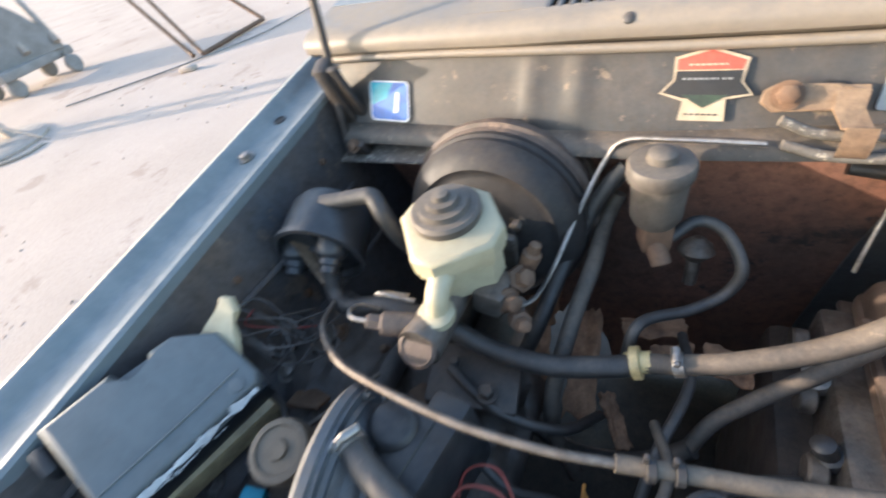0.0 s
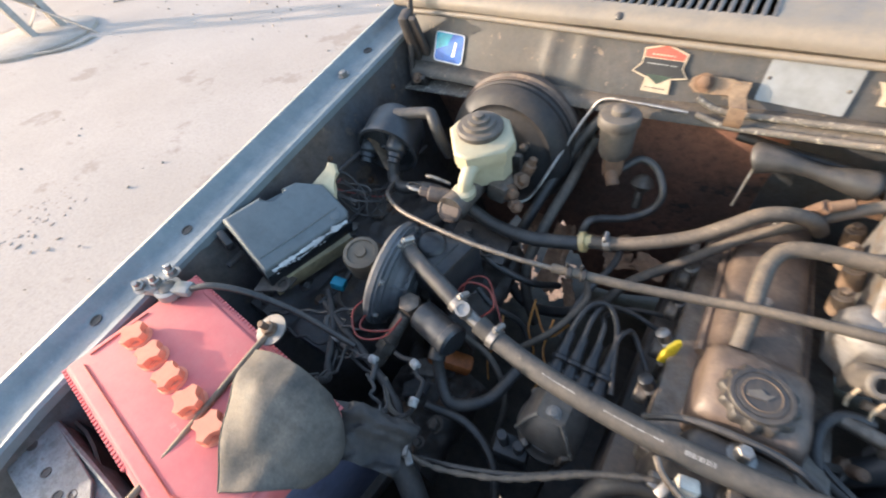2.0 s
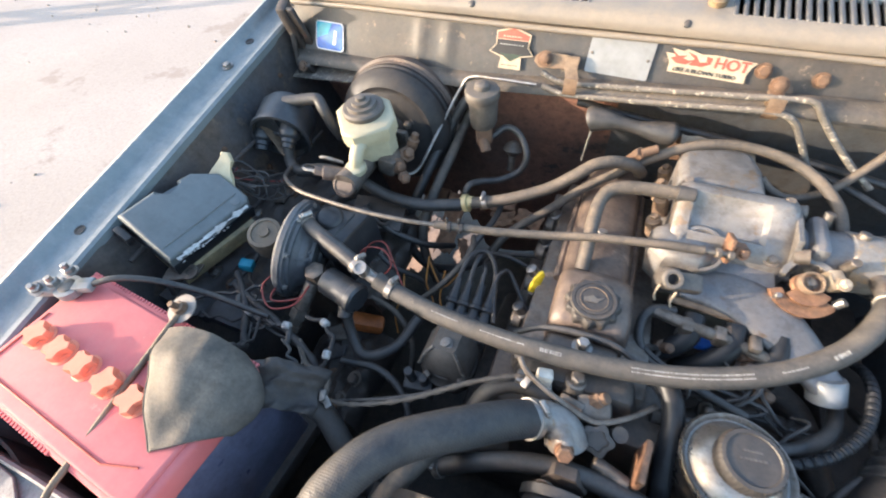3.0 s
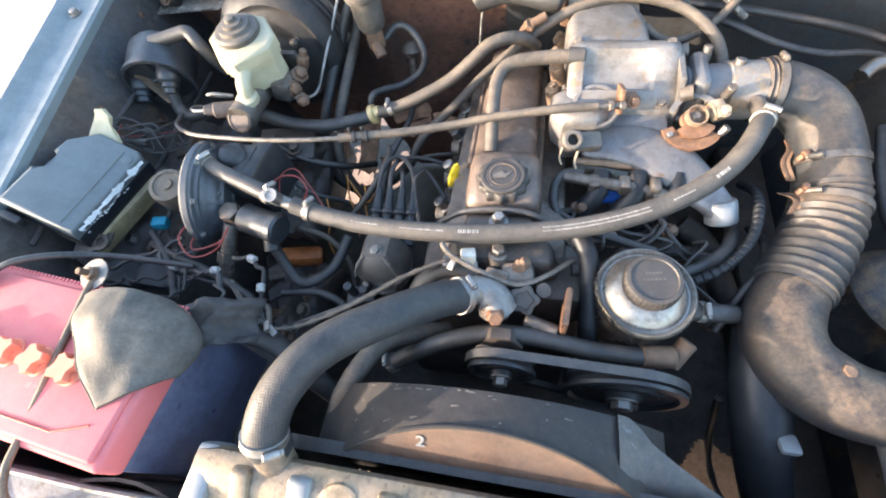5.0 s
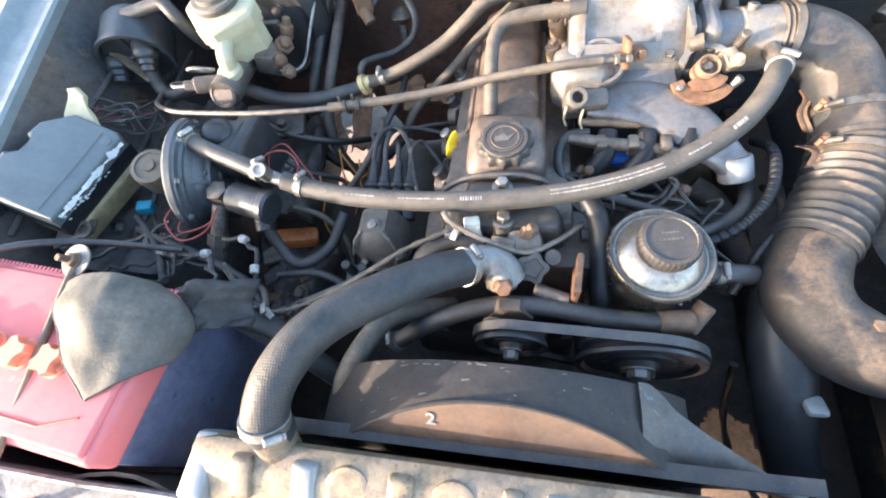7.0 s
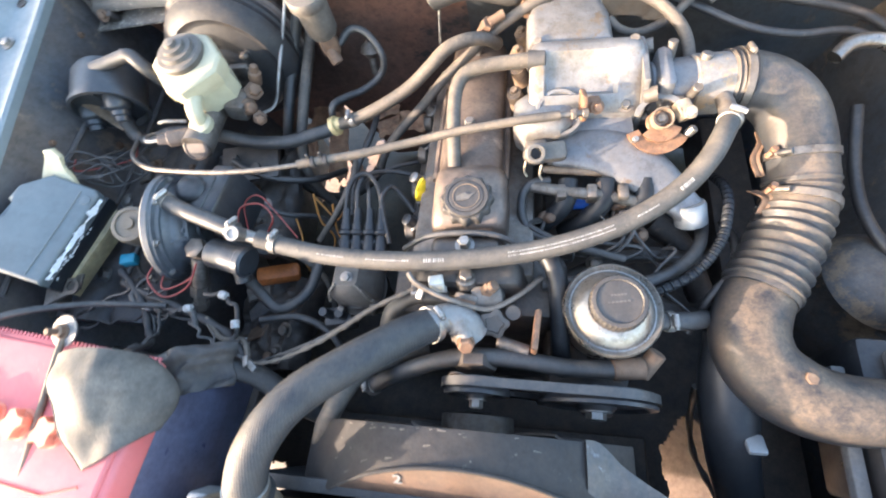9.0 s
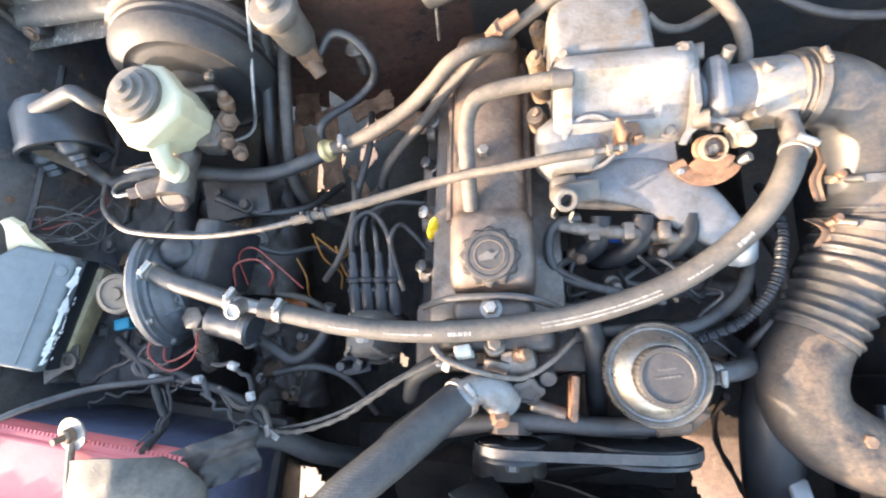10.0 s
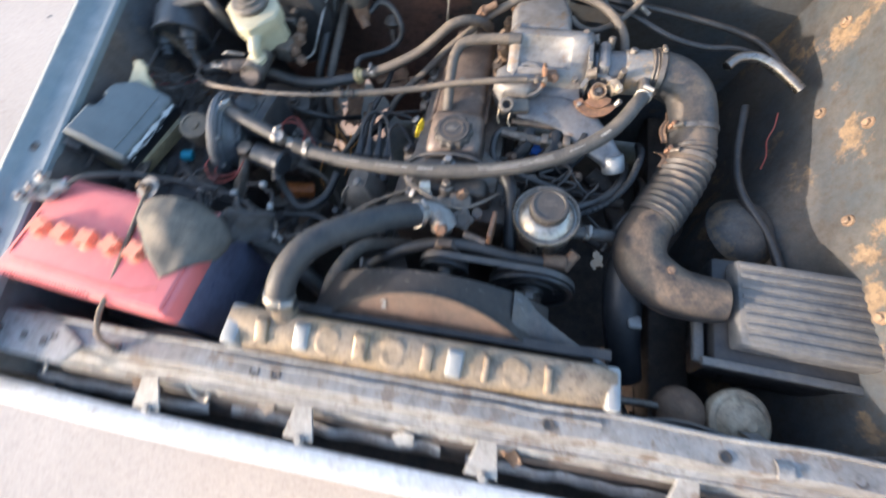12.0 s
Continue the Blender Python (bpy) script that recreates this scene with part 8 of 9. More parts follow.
for a, b in (((-0.690, -0.366, 0.9195), (-0.46, -0.366, 0.9195)), ((-0.699, -0.355, 0.9195), (-0.699, -0.28, 0.9195)), ((-0.46, -0.366, 0.9195), (-0.42, -0.350, 0.9195))):
    tube(bm, [a, Vector(a).lerp(Vector(b), 0.5), b], 0.0012, 6, 2)
part("lid_groove", bm, M_PRINT_RED, red)
for k in range(5):
    x = -0.670 + 0.0472 * k
    mm = pose(x, -0.306, 0.919, 0, 0, 20 + 13 * (k % 3))
    bm = bmesh.new()
    lathe(bm, mm.translation, (0, 0, 1), [(0.0170, -0.004), (0.0170, 0.001), (0.0145, 0.0025), (0.0135, 0.007)], 28)
    cell = part("vent_cap", bm, M_ORANGE, bat, "orange-red screw vent cap")
    bm = bmesh.new()
    star = []
    for q in range(4):
        for ang, rr in ((-14, 0.0168), (14, 0.0168), (28, 0.0122), (45, 0.0102), (62, 0.0122)):
            star.append((rr * math.cos(radians(90 * q + ang)), rr * math.sin(radians(90 * q + ang))))
    slab(bm, star, mm @ pose(0, 0, 0.0160), 0.011, 0.0007, 1)
    part("cap_grip", bm, M_ORANGE, cell)
bm = bmesh.new()
box(bm, (-0.553, -0.296, 0.688), (0.345, 0.205, 0.03), (0, 0, 0), 0.005)
part("tray", bm, M_VOID, bat)
shift(bat, (0.033, -0.004, 0.0315), -5.6)

term = thing("battery_terminal", (-0.668, -0.228, 0.915), "dull lead battery terminal clamp with a bolt", "battery terminal")
bm = bmesh.new()
lathe(bm, (-0.668, -0.232, 0.912), (0, 0, 1), [(0.022, 0), (0.022, 0.004), (0.012, 0.006), (0.011, 0.024), (0.008, 0.026)], 24)
part("post", bm, M_DULL, term)
bm = bmesh.new()
lathe(bm, (-0.668, -0.232, 0.922), (0, 0, 1), [(0.0115, 0), (0.018, 0.001), (0.018, 0.012), (0.0115, 0.013)], 24)
box(bm, (-0.690, -0.240, 0.930), (0.040, 0.022, 0.014), (0, 6, 24), 0.003)
box(bm, (-0.648, -0.222, 0.932), (0.030, 0.020, 0.012), (0, -6, 20), 0.003)
part("clamp", bm, M_ALU_PLATE, term)
for p, dd in (((-0.700, -0.250, 0.937), (0.3, -0.3, 1)), ((-0.672, -0.216, 0.944), (0, 0.1, 1)), ((-0.685, -0.236, 0.936), (0, 0, 1))):
    bm = bmesh.new()
    hexbolt(bm, p, dd, 0.0075, 0.007)
    rod(bm, Vector(p) + Vector(dd).normalized() * 0.006, Vector(p) + Vector(dd).normalized() * 0.016, 0.004, 10)
    part("clamp_bolt", bm, M_STEEL, term)
shift(term, (0.006, -0.001, 0.0305))
part("battery_cable", hose([(-0.634, -0.221, 0.964), (-0.605, -0.200, 0.966), (-0.565, -0.178, 0.950), (-0.515, -0.158, 0.918), (-0.46, -0.150, 0.895), (-0.43, -0.145, 0.88)], 0.0044, 10), M_WIRE,
     thing("battery_lead", (-0.64, -0.22, 0.93), "thick black battery lead", "cable"))

hold = thing("battery_hold_down", (-0.508, -0.196, 0.9), "rusty battery hold-down rod with a washer and nut", "hold-down")
bm = bmesh.new()
tube(bm, [(-0.483, -0.208, 0.960), (-0.4815, -0.235, 0.959), (-0.478, -0.30, 0.953), (-0.474, -0.38, 0.945), (-0.473, -0.42, 0.940), (-0.474, -0.448, 0.920), (-0.476, -0.456, 0.880)], 0.0040, 10)
part("rod", bm, M_TANRUST, hold)
bm = bmesh.new()
lathe(bm, (-0.483, -0.204, 0.960), (-0.05, -0.25, 1), [(0.007, 0), (0.0195, 0.0005), (0.0195, 0.0025), (0.007, 0.003)], 28)
part("washer", bm, M_CAST, hold, "pale flat washer")
bm = bmesh.new()
hexbolt(bm, (-0.483, -0.205, 0.963), (-0.05, -0.25, 1), 0.0085, 0.007, 1.1)
rod(bm, (-0.483, -0.206, 0.967), (-0.484, -0.210, 0.982), 0.0042, 10)
part("nut", bm, M_RUST, hold)
bm = bmesh.new()
lathe(bm, (-0.476, -0.457, 0.877), (0, 0.1, 1), [(0.010, 0), (0.010, 0.004), (0.006, 0.005), (0.005, 0.018)], 8)
part("lower_nut", bm, M_DULL, hold)


F_LEFT = spline([(-0.490, -0.231, 0.943), (-0.472, -0.268, 0.951), (-0.440, -0.312, 0.945), (-0.406, -0.349, 0.931)], 6)
F_RIGHT = spline([(-0.376, -0.222, 0.936), (-0.348, -0.238, 0.926), (-0.334, -0.266, 0.912), (-0.345, -0.302, 0.910)], 6)


def flap_fn(u, v):
    k = min(17.999, v * 18)
    i = int(k)
    a = F_LEFT[i].lerp(F_LEFT[i + 1], k - i)
    b = F_RIGHT[i].lerp(F_RIGHT[i + 1], k - i)
    p = a.lerp(b, u)
    ridge = u / 0.60 if u < 0.60 else (1 - u) / 0.40
    p.z += 0.030 * math.sin(ridge * math.pi / 2) ** 0.75 * (0.55 + 0.45 * math.sin(math.pi * min(1.0, v + 0.12)))
    p.z += 0.005 * noise.noise(p * 34) - 0.007 * max(0.0, math.sin(v * 9 + u * 3)) * max(0.0, u - 0.62)
    p.y += -0.010 * math.sin(math.pi * u) * (v - 0.45)
    return p


flap = thing("leather_flap", (-0.43, -0.28, 0.93), "worn curled black leather flap lying on the battery", "leather flap")
bm = bmesh.new()
sheet(bm, flap_fn, 40, 36, 0.0022)
part("leather", bm, M_LEATHER, flap)
bm = bmesh.new()
tube(bm, [flap_fn(0.006, k / 14) for k in range(15)] + [flap_fn(k / 12, 0.994) for k in range(1, 12)], 0.0009, 6, 3)
part("cut_edge", bm, M_LEATHER, flap, "frayed cut edge")
shift(flap, (0.010, -0.002, 0.019))
bm = bmesh.new()
sheet(bm, lambda u, v: Vector((-0.384 + 0.103 * u + 0.004 * math.sin(9 * v), -0.228 - 0.055 * v + 0.036 * u, 0.938 - 0.030 * u - 0.016 * v * v + 0.012 * math.sin(3 * u) + 0.005 * math.sin(7 * v) + 0.012 * noise.noise(Vector((u * 3.3, v * 2.7, 4.0))) + 0.005 * noise.noise(Vector((u * 9, v * 8, 1.0))))), 34, 24, 0.0025)
single("plastic_flap", bm, M_SHELL, "crumpled black plastic flap beside the battery", "plastic flap")

# ---- wiring ----
rng = random.Random(21)


def wire_thing(label, pts, r, material, category="wire"):
    ob = thing("wire", pts[0], label, category)
    part("strand", hose(pts, r, 6, 6), material, ob)
    return ob


loom = thing("wiring_loom", (-0.42, -0.15, 0.86), "tangled taped black wiring loom", "wiring loom")
TRUNK = [(-0.532, -0.093, 0.878), (-0.508, -0.112, 0.876), (-0.472, -0.147, 0.874), (-0.447, -0.181, 0.878), (-0.420, -0.200, 0.896), (-0.400, -0.222, 0.945)]
SPINE = [(-0.525, -0.110, 0.872), (-0.471, -0.129, 0.874), (-0.429, -0.141, 0.872), (-0.372, -0.160, 0.864), (-0.340, -0.174, 0.856), (-0.318, -0.194, 0.850), (-0.304, -0.209, 0.846), (-0.296, -0.213, 0.846)]
part("trunk", hose(TRUNK, lambda t: 0.0050 + 0.0007 * math.sin(t * 40), 10), M_SHELL, loom)
part("trunk", hose(SPINE, lambda t: 0.0055 + 0.0008 * math.sin(t * 47), 10), M_SHELL, loom)
part("trunk", hose([(-0.372, -0.156, 0.866), (-0.345, -0.182, 0.858), (-0.315, -0.182, 0.852), (-0.303, -0.198, 0.852), (-0.300, -0.212, 0.848)], 0.0042, 8), M_RUBBER_DUSTY, loom)


def kinked(pts, amp, seed):
    """A hand-bent wire: the way through the points with small uneven kinks."""
    r = random.Random(seed)
    line = spline(pts, 3)
    return [p + Vector((r.uniform(-amp, amp), r.uniform(-amp, amp), r.uniform(-amp, amp) * 0.6)) if 0 < q < len(line) - 1 else p for q, p in enumerate(line)]


for k, (pts, r, amp) in enumerate((([(-0.600, -0.160, 0.858), (-0.574, -0.152, 0.866), (-0.534, -0.136, 0.870), (-0.499, -0.118, 0.874), (-0.47, -0.10, 0.88)], 0.0030, 0.004),
                                   ([(-0.575, -0.190, 0.862), (-0.55, -0.178, 0.868), (-0.511, -0.163, 0.868), (-0.45, -0.155, 0.868), (-0.377, -0.159, 0.868)], 0.0022, 0.006),
                                   ([(-0.505, -0.112, 0.872), (-0.490, -0.140, 0.876), (-0.462, -0.146, 0.872), (-0.430, -0.150, 0.872), (-0.400, -0.146, 0.872), (-0.385, -0.170, 0.866)], 0.0045, 0.003),
                                   ([(-0.512, -0.105, 0.872), (-0.470, -0.160, 0.868), (-0.440, -0.168, 0.868), (-0.418, -0.150, 0.872), (-0.392, -0.150, 0.874)], 0.0018, 0.006),
                                   ([(-0.375, -0.125, 0.880), (-0.345, -0.125, 0.884), (-0.322, -0.142, 0.880), (-0.318, -0.172, 0.868), (-0.330, -0.190, 0.858)], 0.0032, 0.003),
                                   ([(-0.395, -0.165, 0.868), (-0.368, -0.184, 0.866), (-0.340, -0.198, 0.860), (-0.305, -0.208, 0.852)], 0.0024, 0.005),
                                   ([(-0.480, -0.120, 0.876), (-0.455, -0.128, 0.884), (-0.428, -0.118, 0.886), (-0.404, -0.105, 0.88)], 0.0016, 0.004),
                                   ([(-0.440, -0.150, 0.878), (-0.425, -0.175, 0.884), (-0.412, -0.200, 0.905), (-0.402, -0.220, 0.935)], 0.0020, 0.004),
                                   ([(-0.452, -0.160, 0.874), (-0.436, -0.185, 0.880), (-0.424, -0.205, 0.905), (-0.420, -0.222, 0.935)], 0.0016, 0.005),
                                   ([(-0.372, -0.160, 0.868), (-0.350, -0.178, 0.872), (-0.338, -0.206, 0.866), (-0.312, -0.214, 0.852)], 0.0014, 0.006))):
    part("branch", hose(kinked(pts, amp, k), r, 8, 3), (M_WIRE, M_SHELL, M_RUBBER)[k % 3], loom)
for k, p in enumerate(((-0.470, -0.146, 0.876), (-0.402, -0.147, 0.876), (-0.345, -0.126, 0.886), (-0.318, -0.160, 0.876))):
    bm = bmesh.new()
    lathe(bm, p, ((1, -0.1, 0), (1, 0.1, 0), (1, -0.3, 0), (0.2, -1, -0.2))[k], [(0.0052, 0), (0.0058, 0.001), (0.0058, 0.010), (0.0052, 0.011)], 12)
    part("tape_wrap", bm, M_PRINT_GREY, loom, "pale loose tape wrap")
part("branch", hose([(-0.296, -0.213, 0.846), (-0.25, -0.208, 0.862), (-0.19, -0.188, 0.884), (-0.15, -0.165, 0.893), (-0.11, -0.140, 0.902), (-0.065, -0.118, 0.908), (-0.045, -0.11, 0.905)], lambda t: 0.0030 + 0.0009 * math.sin(90 * t), 8), M_RUBBER_DUSTY, loom)
part("branch", hose([(-0.290, -0.210, 0.842), (-0.23, -0.195, 0.866), (-0.17, -0.172, 0.884), (-0.12, -0.142, 0.896), (-0.07, -0.116, 0.902)], 0.0028, 8), M_WIRE, loom)
for p in ((-0.300, -0.211, 0.852), (-0.292, -0.216, 0.850), (-0.06, -0.115, 0.905), (-0.05, -0.12, 0.908)):
    bm = bmesh.new()
    box(bm, p, (0.016, 0.009, 0.008), (rng.uniform(-20, 20), rng.uniform(-20, 20), rng.uniform(0, 180)), 0.0015)
    part("terminal", bm, M_STEEL, loom)
for k in range(2):
    o = 0.012 * k
    wire_thing("thin red wire curling by the gas regulator", [(-0.455 + o, -0.085, 0.90 - o), (-0.452 + o, -0.115, 0.905 - o), (-0.43, -0.135 + o, 0.89), (-0.40, -0.118 + o, 0.888), (-0.392, -0.085, 0.895)], 0.0014, M_WIRE_RED)
wire_thing("thin red wire looping behind the hose", [(-0.355, -0.02, 0.88), (-0.345, 0.005, 0.90), (-0.315, 0.012, 0.90), (-0.295, -0.005, 0.89), (-0.31, -0.02, 0.87)], 0.0015, M_WIRE_RED)
wire_thing("thin red wire looping behind the hose", [(-0.35, -0.015, 0.86), (-0.352, 0.02, 0.885), (-0.325, 0.030, 0.895), (-0.30, 0.01, 0.875), (-0.27, -0.02, 0.85)], 0.0013, M_WIRE_RED)
for pts in ([(-0.262, 0.060, 0.850), (-0.258, 0.030, 0.815), (-0.240, 0.012, 0.790), (-0.246, -0.010, 0.770)], [(-0.262, 0.058, 0.840), (-0.240, 0.040, 0.812), (-0.222, 0.030, 0.822), (-0.205, 0.048, 0.842)],
            [(-0.225, 0.040, 0.850), (-0.226, 0.012, 0.812), (-0.212, -0.010, 0.796), (-0.218, -0.035, 0.770)], [(-0.300, 0.030, 0.820), (-0.292, 0.004, 0.800), (-0.300, -0.020, 0.770), (-0.290, -0.040, 0.74)]):
    wire_thing("thin orange wire hanging beside the engine", pts, 0.0016, M_WIRE_YEL)
for k in range(11):
    a = Vector((-0.575 + rng.uniform(-0.02, 0.02), 0.115 + rng.uniform(-0.02, 0.02), 0.90 + rng.uniform(-0.01, 0.01)))
    b = Vector((-0.665 + rng.uniform(-0.01, 0.04), 0.045 + rng.uniform(-0.01, 0.03), 0.935))
    c = a.lerp(b, 0.5) + Vector((rng.uniform(-0.03, 0.05), rng.uniform(-0.045, 0.02), rng.uniform(-0.02, 0.025)))
    c2 = a.lerp(b, 0.25) + Vector((rng.uniform(-0.02, 0.05), rng.uniform(-0.05, 0.01), rng.uniform(-0.02, 0.02)))
    wire_thing("thin dark wire in the tangle behind the fuse box", [a, c2, c, b], rng.choice((0.0013, 0.0017)), M_WIRE_RED if k == 4 else M_WIRE)
bm = bmesh.new()
box(bm, (-0.531, -0.073, 0.872), (0.022, 0.016, 0.016), (0, 10, 15), 0.002)
single("teal_connector", bm, M_TEAL, "small teal electrical connector", "connector")
bm = bmesh.new()
box(bm, (-0.365, -0.036, 0.725), (0.075, 0.03, 0.03), (0, 20, 20), 0.008)
single("orange_bracket", bm, M_AMBER, "orange-rust bracket down beside the engine", "bracket")

# lumpy dusty shelf and fittings low in the bay
def lumpy(x0, x1, y0, y1, z0, amp, seed):
    return lambda u, v: Vector((x0 + (x1 - x0) * u, y0 + (y1 - y0) * v, z0 + amp * noise.noise(Vector((u * 3.2, v * 3.2, seed))) + 0.5 * amp * noise.noise(Vector((u * 9, v * 9, seed)))
                                - 0.5 * amp * (max(0.0, abs(u - 0.5) - 0.4) * 10) ** 2))


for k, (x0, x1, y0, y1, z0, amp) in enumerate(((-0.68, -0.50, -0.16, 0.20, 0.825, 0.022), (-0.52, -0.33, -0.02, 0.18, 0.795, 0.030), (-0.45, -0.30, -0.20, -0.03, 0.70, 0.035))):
    shelf = thing("bay_shelf", ((x0 + x1) / 2, (y0 + y1) / 2, z0 - 0.05), "dusty grime-caked shelf added to fill the low engine bay", "casting")
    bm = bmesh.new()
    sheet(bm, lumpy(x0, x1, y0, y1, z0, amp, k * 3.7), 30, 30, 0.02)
    # First shelf in wing paint; the deeper two blackened as bay fill.
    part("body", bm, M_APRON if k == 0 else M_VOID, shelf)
    srng = random.Random(k + 40)
    fn = lumpy(x0, x1, y0, y1, z0, amp, k * 3.7)
    for q in range(7):
        u, v = srng.uniform(0.15, 0.85), srng.uniform(0.1, 0.9)
        bm = bmesh.new()
        hexbolt(bm, fn(u, v), (srng.uniform(-0.3, 0.3), srng.uniform(-0.4, 0.1), 1), srng.uniform(0.005, 0.010), srng.uniform(0.005, 0.012))
        part("bolt", bm, (M_RUST, M_DULL, M_STEEL)[q % 3], shelf)
    for q in range(3):
        u, v = srng.uniform(0.2, 0.8), srng.uniform(0.2, 0.8)
        bm = bmesh.new()
        p = fn(u, v)
        slab(bm, [(-0.022, -0.012), (0.018, -0.016), (0.026, 0.006), (0.004, 0.018), (-0.020, 0.012)], Matrix.Translation(p + Vector((0, 0, 0.012))) @ pose(0, 0, 0, srng.uniform(-30, 30), srng.uniform(-30, 30), srng.uniform(0, 180)), 0.006, 0.002, 1)
        part("bracket", bm, (M_RUST, M_APRON, M_DULL)[q], shelf)
for k, pts in enumerate(([(-0.60, 0.02, 0.86), (-0.56, 0.0, 0.868), (-0.535, -0.05, 0.862), (-0.545, -0.11, 0.855)], [(-0.50, 0.09, 0.85), (-0.52, 0.03, 0.862), (-0.545, -0.02, 0.858), (-0.53, -0.08, 0.852), (-0.49, -0.10, 0.85)],
                         [(-0.42, 0.12, 0.86), (-0.36, 0.10, 0.84), (-0.30, 0.12, 0.80), (-0.27, 0.18, 0.74)], [(-0.39, 0.06, 0.86), (-0.33, 0.04, 0.82), (-0.28, 0.06, 0.76), (-0.25, 0.02, 0.70)],
                         [(-0.34, -0.02, 0.80), (-0.29, -0.03, 0.79), (-0.25, -0.06, 0.76), (-0.24, -0.12, 0.70)], [(-0.33, -0.14, 0.80), (-0.27, -0.13, 0.79), (-0.22, -0.15, 0.77), (-0.19, -0.20, 0.73)],
                         [(-0.22, 0.06, 0.78), (-0.21, 0.12, 0.82), (-0.19, 0.20, 0.83), (-0.20, 0.28, 0.80)], [(-0.26, 0.0, 0.80), (-0.22, 0.03, 0.84), (-0.20, 0.09, 0.85), (-0.215, 0.15, 0.82)])):
    hose_thing("small_hose", "thin grimy black hose low in the bay", pts, (0.004, 0.003, 0.006, 0.0045, 0.005, 0.006, 0.0055, 0.005)[k], (M_RUBBER, M_RUBBER_DUSTY, M_WIRE)[k % 3])

hose_thing("trailing_cable", "black taped cable hanging below the bay", [(0.36, -0.17, 0.62), (0.385, -0.215, 0.50), (0.402, -0.27, 0.45), (0.425, -0.32, 0.44), (0.450, -0.375, 0.44), (0.47, -0.43, 0.46)], lambda t: 0.0055 + 0.0012 * math.sin(t * 37), M_RUBBER, "cable")
SHRED = ((-0.369, 0.266, 0.72, 0.022, 0.10, 14), (-0.309, 0.262, 0.72, 0.040, 0.16, 8), (-0.230, 0.345, 0.72, 0.085, 0.034, 20), (-0.400, 0.187, 0.70, 0.034, 0.06, 35), (-0.200, 0.296, 0.73, 0.052, 0.036, 25),
         (-0.42, 0.42, 0.62, 0.06, 0.08, 0), (-0.145, 0.290, 0.75, 0.060, 0.040, -10), (-0.255, 0.20, 0.70, 0.020, 0.07, 30))
for k, (x, y, z, w, l, turn) in enumerate(SHRED):
    ca, sa = math.cos(radians(turn)), math.sin(radians(turn))
    bm = bmesh.new()

    def shred(u, v):
        a = (u - 0.5) * w * (1 + 0.18 * noise.noise(Vector((v * 5, k * 3.1, 0)))) + 0.003 * noise.noise(Vector((v * 9, k, 0)))
        b = (v - 0.5) * l * (1 + 0.22 * noise.noise(Vector((u * 6, 3, k * 2.3))))
        return Vector((x + a * ca - b * sa, y + a * sa + b * ca, z + 0.008 * noise.noise(Vector((u * 3, v * 3, k * 5.0))) + 0.12 * b))

    sheet(bm, shred, 8, 14, 0.003)
    single("rusty_shield", bm, M_SHRED, "torn rust-brown heat shield strip deep in the bay", "heat shield", group="rusty shreds")
bm = bmesh.new()
box(bm, (-0.395, 0.125, 0.845), (0.10, 0.07, 0.012), (8, 4, 12), 0.003)
hexbolt(bm, (-0.372, 0.108, 0.853), (0, -0.1, 1), 0.008, 0.010)
hexbolt(bm, (-0.420, 0.130, 0.853), (0, -0.1, 1), 0.006, 0.007)
single("regulator_bracket", bm, M_VOID, "grimy steel bracket under the brake cylinder", "bracket")

# ---- yard things ----
stand = thing("lattice_stand", (-6.65, 1.25, 0), "bleached lattice steel stand on a round base plate", "steel stand")
bm = bmesh.new()
lathe(bm, (-6.62, 1.19, 0.0), (0, 0, 1), [(0.60, 0), (0.60, 0.03), (0.56, 0.045), (0.10, 0.05)], 40)
part("base_plate", bm, M_STAND, stand)
foot, head = Vector((-6.62, 1.32, 0.03)), Vector((-7.5, 1.20, 1.35))
for o in (-0.15, 0.15):
    bm = bmesh.new()
    for j in range(2):
        ov = Vector((0.02 * j, o, 0))
        loft(bm, [[p + ov + Vector((dx, dy, 0)) for dx, dy in ((-0.05, -0.035), (0.05, -0.035), (0.05, 0.035), (-0.05, 0.035))] for p in (foot, foot.lerp(head, 0.5), head)])
    part("leg", bm, M_STAND, stand)
for k in range(6):
    bm = bmesh.new()
    s = 1 if k % 2 else -1
    a, b = foot.lerp(head, 0.04 + k * 0.15) + Vector((0, 0.15 * s, 0)), foot.lerp(head, 0.04 + (k + 1) * 0.15) - Vector((0, 0.15 * s, 0))
    loft(bm, [[p + Vector((dx, dy, dz)) for dx, dy, dz in ((-0.03, -0.03, -0.03), (0.03, -0.03, -0.03), (0.03, 0.03, 0.03), (-0.03, 0.03, 0.03))] for p in (a, b)])
    part("brace", bm, M_STAND, stand)
trolley = thing("yard_machine", (-9.05, 2.85, 0), "dusty grey wheeled machine standing behind the lattice stand", "machine")
bm = bmesh.new()
box(bm, (-9.05, 2.85, 0.30), (0.62, 1.25, 0.12), (0, 0, 18), 0.02)
part("deck", bm, M_GREYSTAND, trolley)
bm = bmesh.new()
loft(bm, [[Vector((-9.1 + 0.26 * x, 2.85 + 0.60 * w * y, z)) for x, y in ((-1, -1), (1, -1), (1, 1), (-1, 1))] for w, z in ((0.95, 0.36), (0.85, 0.62), (0.45, 0.95), (0.30, 1.05))])
part("body", bm, M_GREYSTAND, trolley, "dusty grey machine body")
for y in (2.35, 2.9, 3.35):
    bm = bmesh.new()
    rod(bm, (-8.78, y, 0.45), (-9.4, y + 0.1, 1.25), 0.05, 10)
    part("strut", bm, M_STAND, trolley)
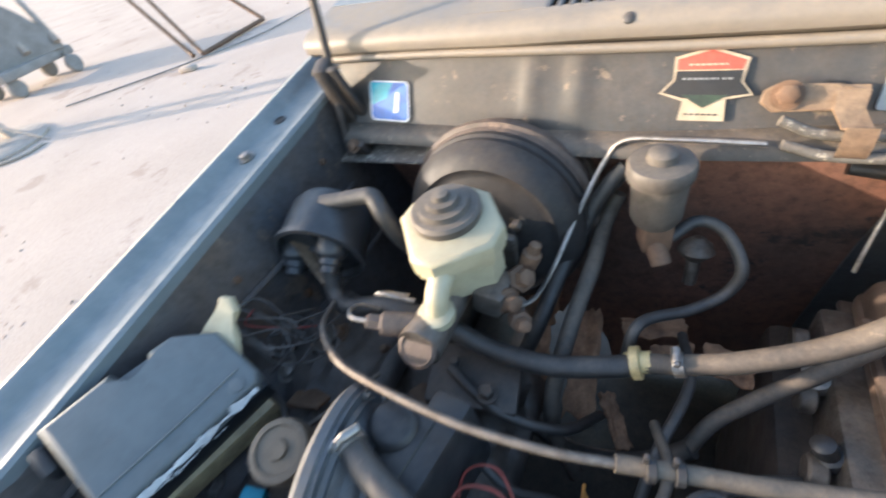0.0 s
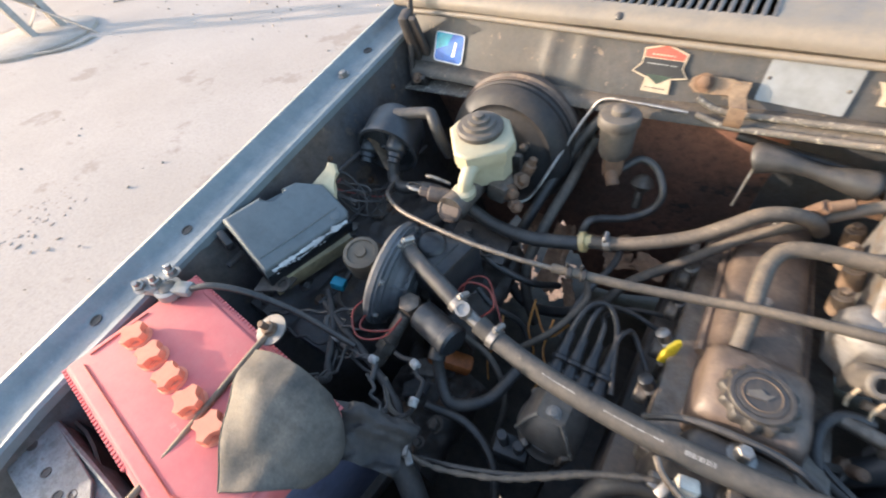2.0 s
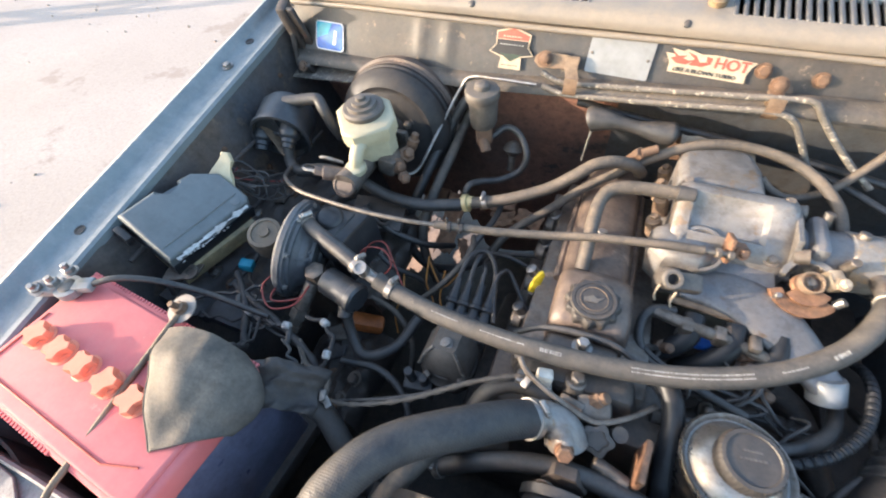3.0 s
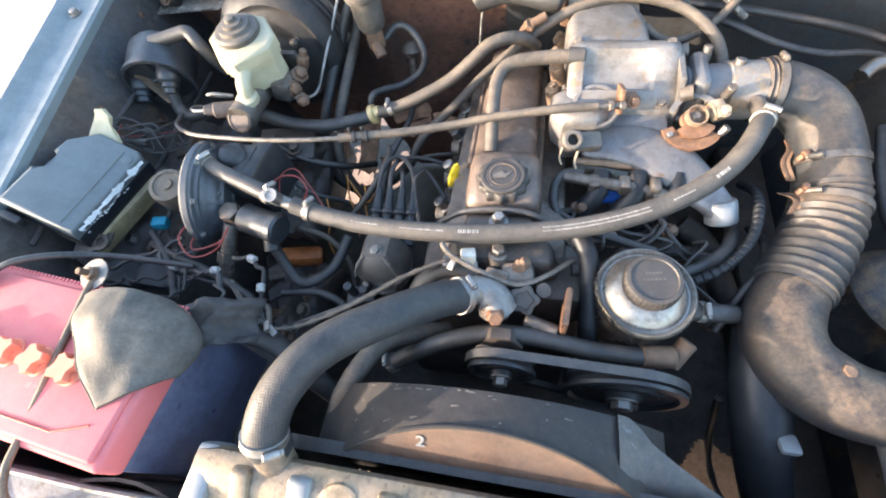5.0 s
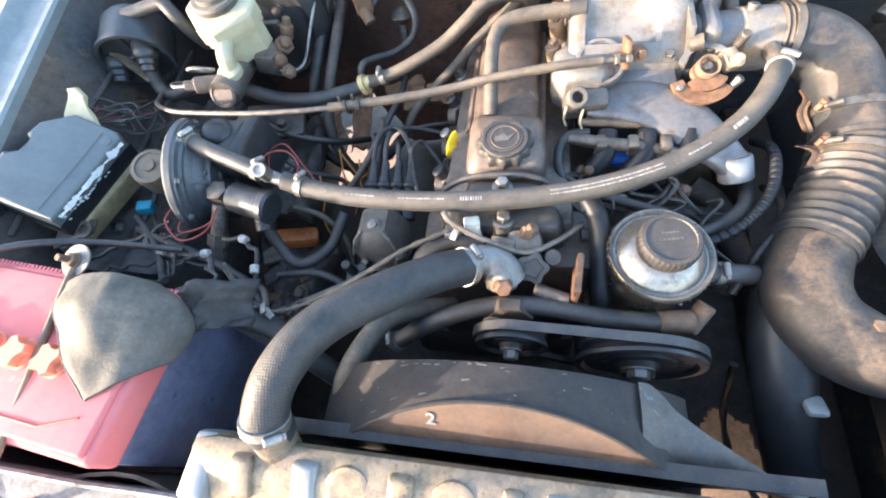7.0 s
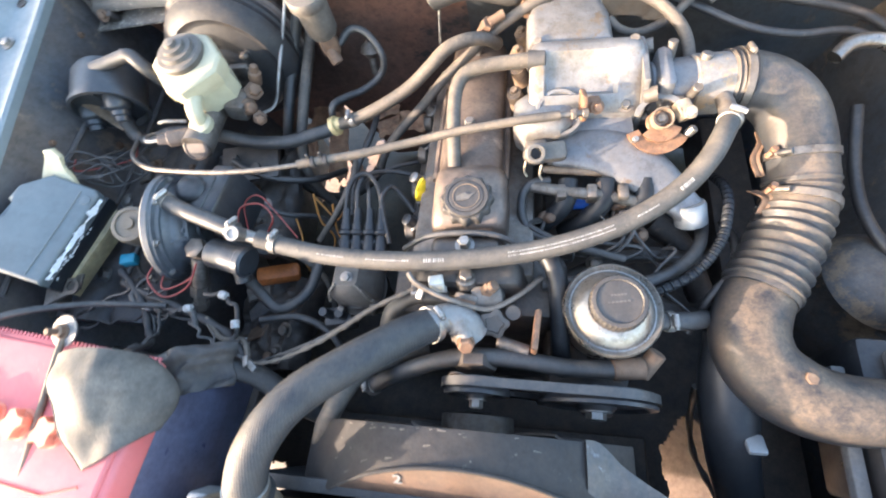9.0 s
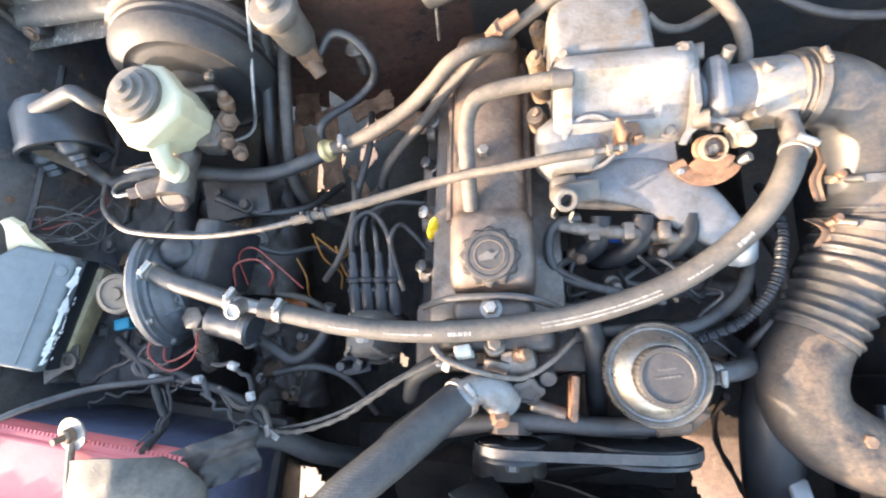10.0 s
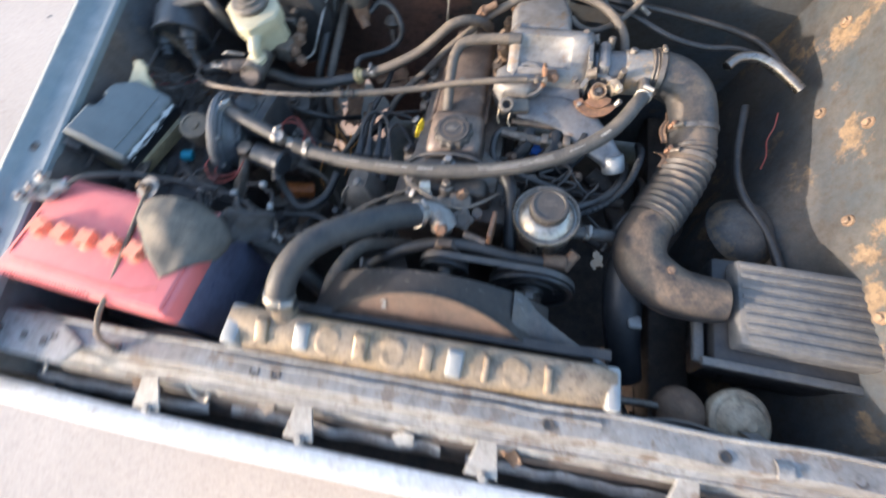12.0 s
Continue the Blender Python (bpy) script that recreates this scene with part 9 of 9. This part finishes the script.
for p in ((-8.75, 2.45), (-8.85, 3.35), (-9.35, 2.35), (-9.4, 3.2)):
    bm = bmesh.new()
    rod(bm, (p[0], p[1], 0.13), (p[0] + 0.08, p[1] + 0.02, 0.13), 0.13, 18)
    part("wheel", bm, M_GREYSTAND, trolley)
    bm = bmesh.new()
    box(bm, (p[0], p[1], 0.22), (0.05, 0.05, 0.16), (0, 0, 0), 0.005)
    part("wheel_fork", bm, M_GREYSTAND, trolley)
frame_stand = thing("tube_frame", (-6.2, 4.0, 0), "brown tubular steel frame lying on the ground", "metal frame")
for a, b in (((-6.0, 3.65, 0.04), (-6.2, 5.0, 0.04)), ((-6.0, 3.65, 0.04), (-7.6, 4.2, 0.9)), ((-6.15, 3.6, 0.04), (-7.7, 4.0, 0.9)), ((-6.2, 5.0, 0.04), (-7.4, 4.9, 0.9))):
    bm = bmesh.new()
    tube(bm, [a, (Vector(a) + Vector(b)) / 2, b], 0.03, 8, 2)
    part("tube", bm, M_RUST, frame_stand)
cord = thing("rope", (-6.6, 1.2, 0.01), "pale rope coiled loosely on the dirt", "rope")
bm = bmesh.new()
tube(bm, [(-6.75 + 0.42 * math.cos(a) + 0.05 * k, 1.22 + 0.34 * math.sin(a), 0.02) for k, a in enumerate(2 * math.pi * j / 10 for j in range(13))] + [(-8.0, 1.0, 0.8), (-8.6, 0.8, 1.8)], 0.014, 6)
part("coil", bm, M_STAND, cord)
bm = bmesh.new()
tube(bm, [(-6.9, 2.2, 0.02), (-6.3, 3.0, 0.02), (-6.0, 3.5, 0.02), (-5.6, 4.4, 0.02), (-5.6, 5.6, 0.02)], 0.010, 6)
single("cord", bm, M_GREYSTAND, "thin cord trailing across the dirt", "cord")
bm = bmesh.new()
box(bm, (-5.75, 3.2, 0.03), (0.20, 0.12, 0.06), (0, 0, 20), 0.02)
single("stone", bm, M_STAND, "pale broken stone on the dirt", "stone")
rng = random.Random(77)
bm = bmesh.new()
for k in range(420):
    f = rng.random()
    x, y = -3.86 + 0.80 * f + rng.gauss(0, 0.13), 1.50 - 1.95 * f + rng.gauss(0, 0.13)
    s = rng.uniform(0.003, 0.011)
    mtx = pose(x, y, s * 0.15, 0, 0, rng.uniform(0, 360)) @ Matrix.Diagonal((s * rng.uniform(1, 2.2), s, s * 0.35, 1))
    bmesh.ops.create_icosphere(bm, subdivisions=1, radius=1.0, matrix=mtx)
single("dirt_crumbs", bm, M_CRUMB, "trail of brown dirt crumbs across the yard", "dirt", kind="stuff")
def mound_fn(u, v):
    a = 2 * math.pi * u
    r = v * (0.40 + 0.16 * noise.noise(Vector((2.2 * math.cos(a), 2.2 * math.sin(a), 2.0))) + 0.06 * noise.noise(Vector((7 * math.cos(a), 7 * math.sin(a), 5.0))))
    x, y = -0.62 + 1.1 * r * math.cos(a), 0.86 + 1.25 * r * math.sin(a)
    return Vector((x, y, 0.018 + 0.022 * (1 - v * v) + 0.014 * noise.noise(Vector((x * 9, y * 9, 3.0)))))


# Added mound whose brown stands for the dimmer ground under the car.
bm = bmesh.new()
sheet(bm, mound_fn, 72, 14, 0.035)
single("dirt_mound", bm, M_DIRT, "low brown mound added beneath the car as dimmer ground", "dirt")
# Added slab; its colour dims the ground seen through the hole.
bm = bmesh.new()
slab(bm, [(-0.20, -0.24), (0.02, -0.26), (0.21, -0.22), (0.19, 0.05), (0.22, 0.26), (-0.05, 0.23), (-0.21, 0.25)], pose(0.56, -0.32, 0.055, 2, -1, 12), 0.06, 0.008, 2)
single("concrete_slab", bm, M_SLAB, "broken pinkish slab added beneath the car to dim the ground", "slab")
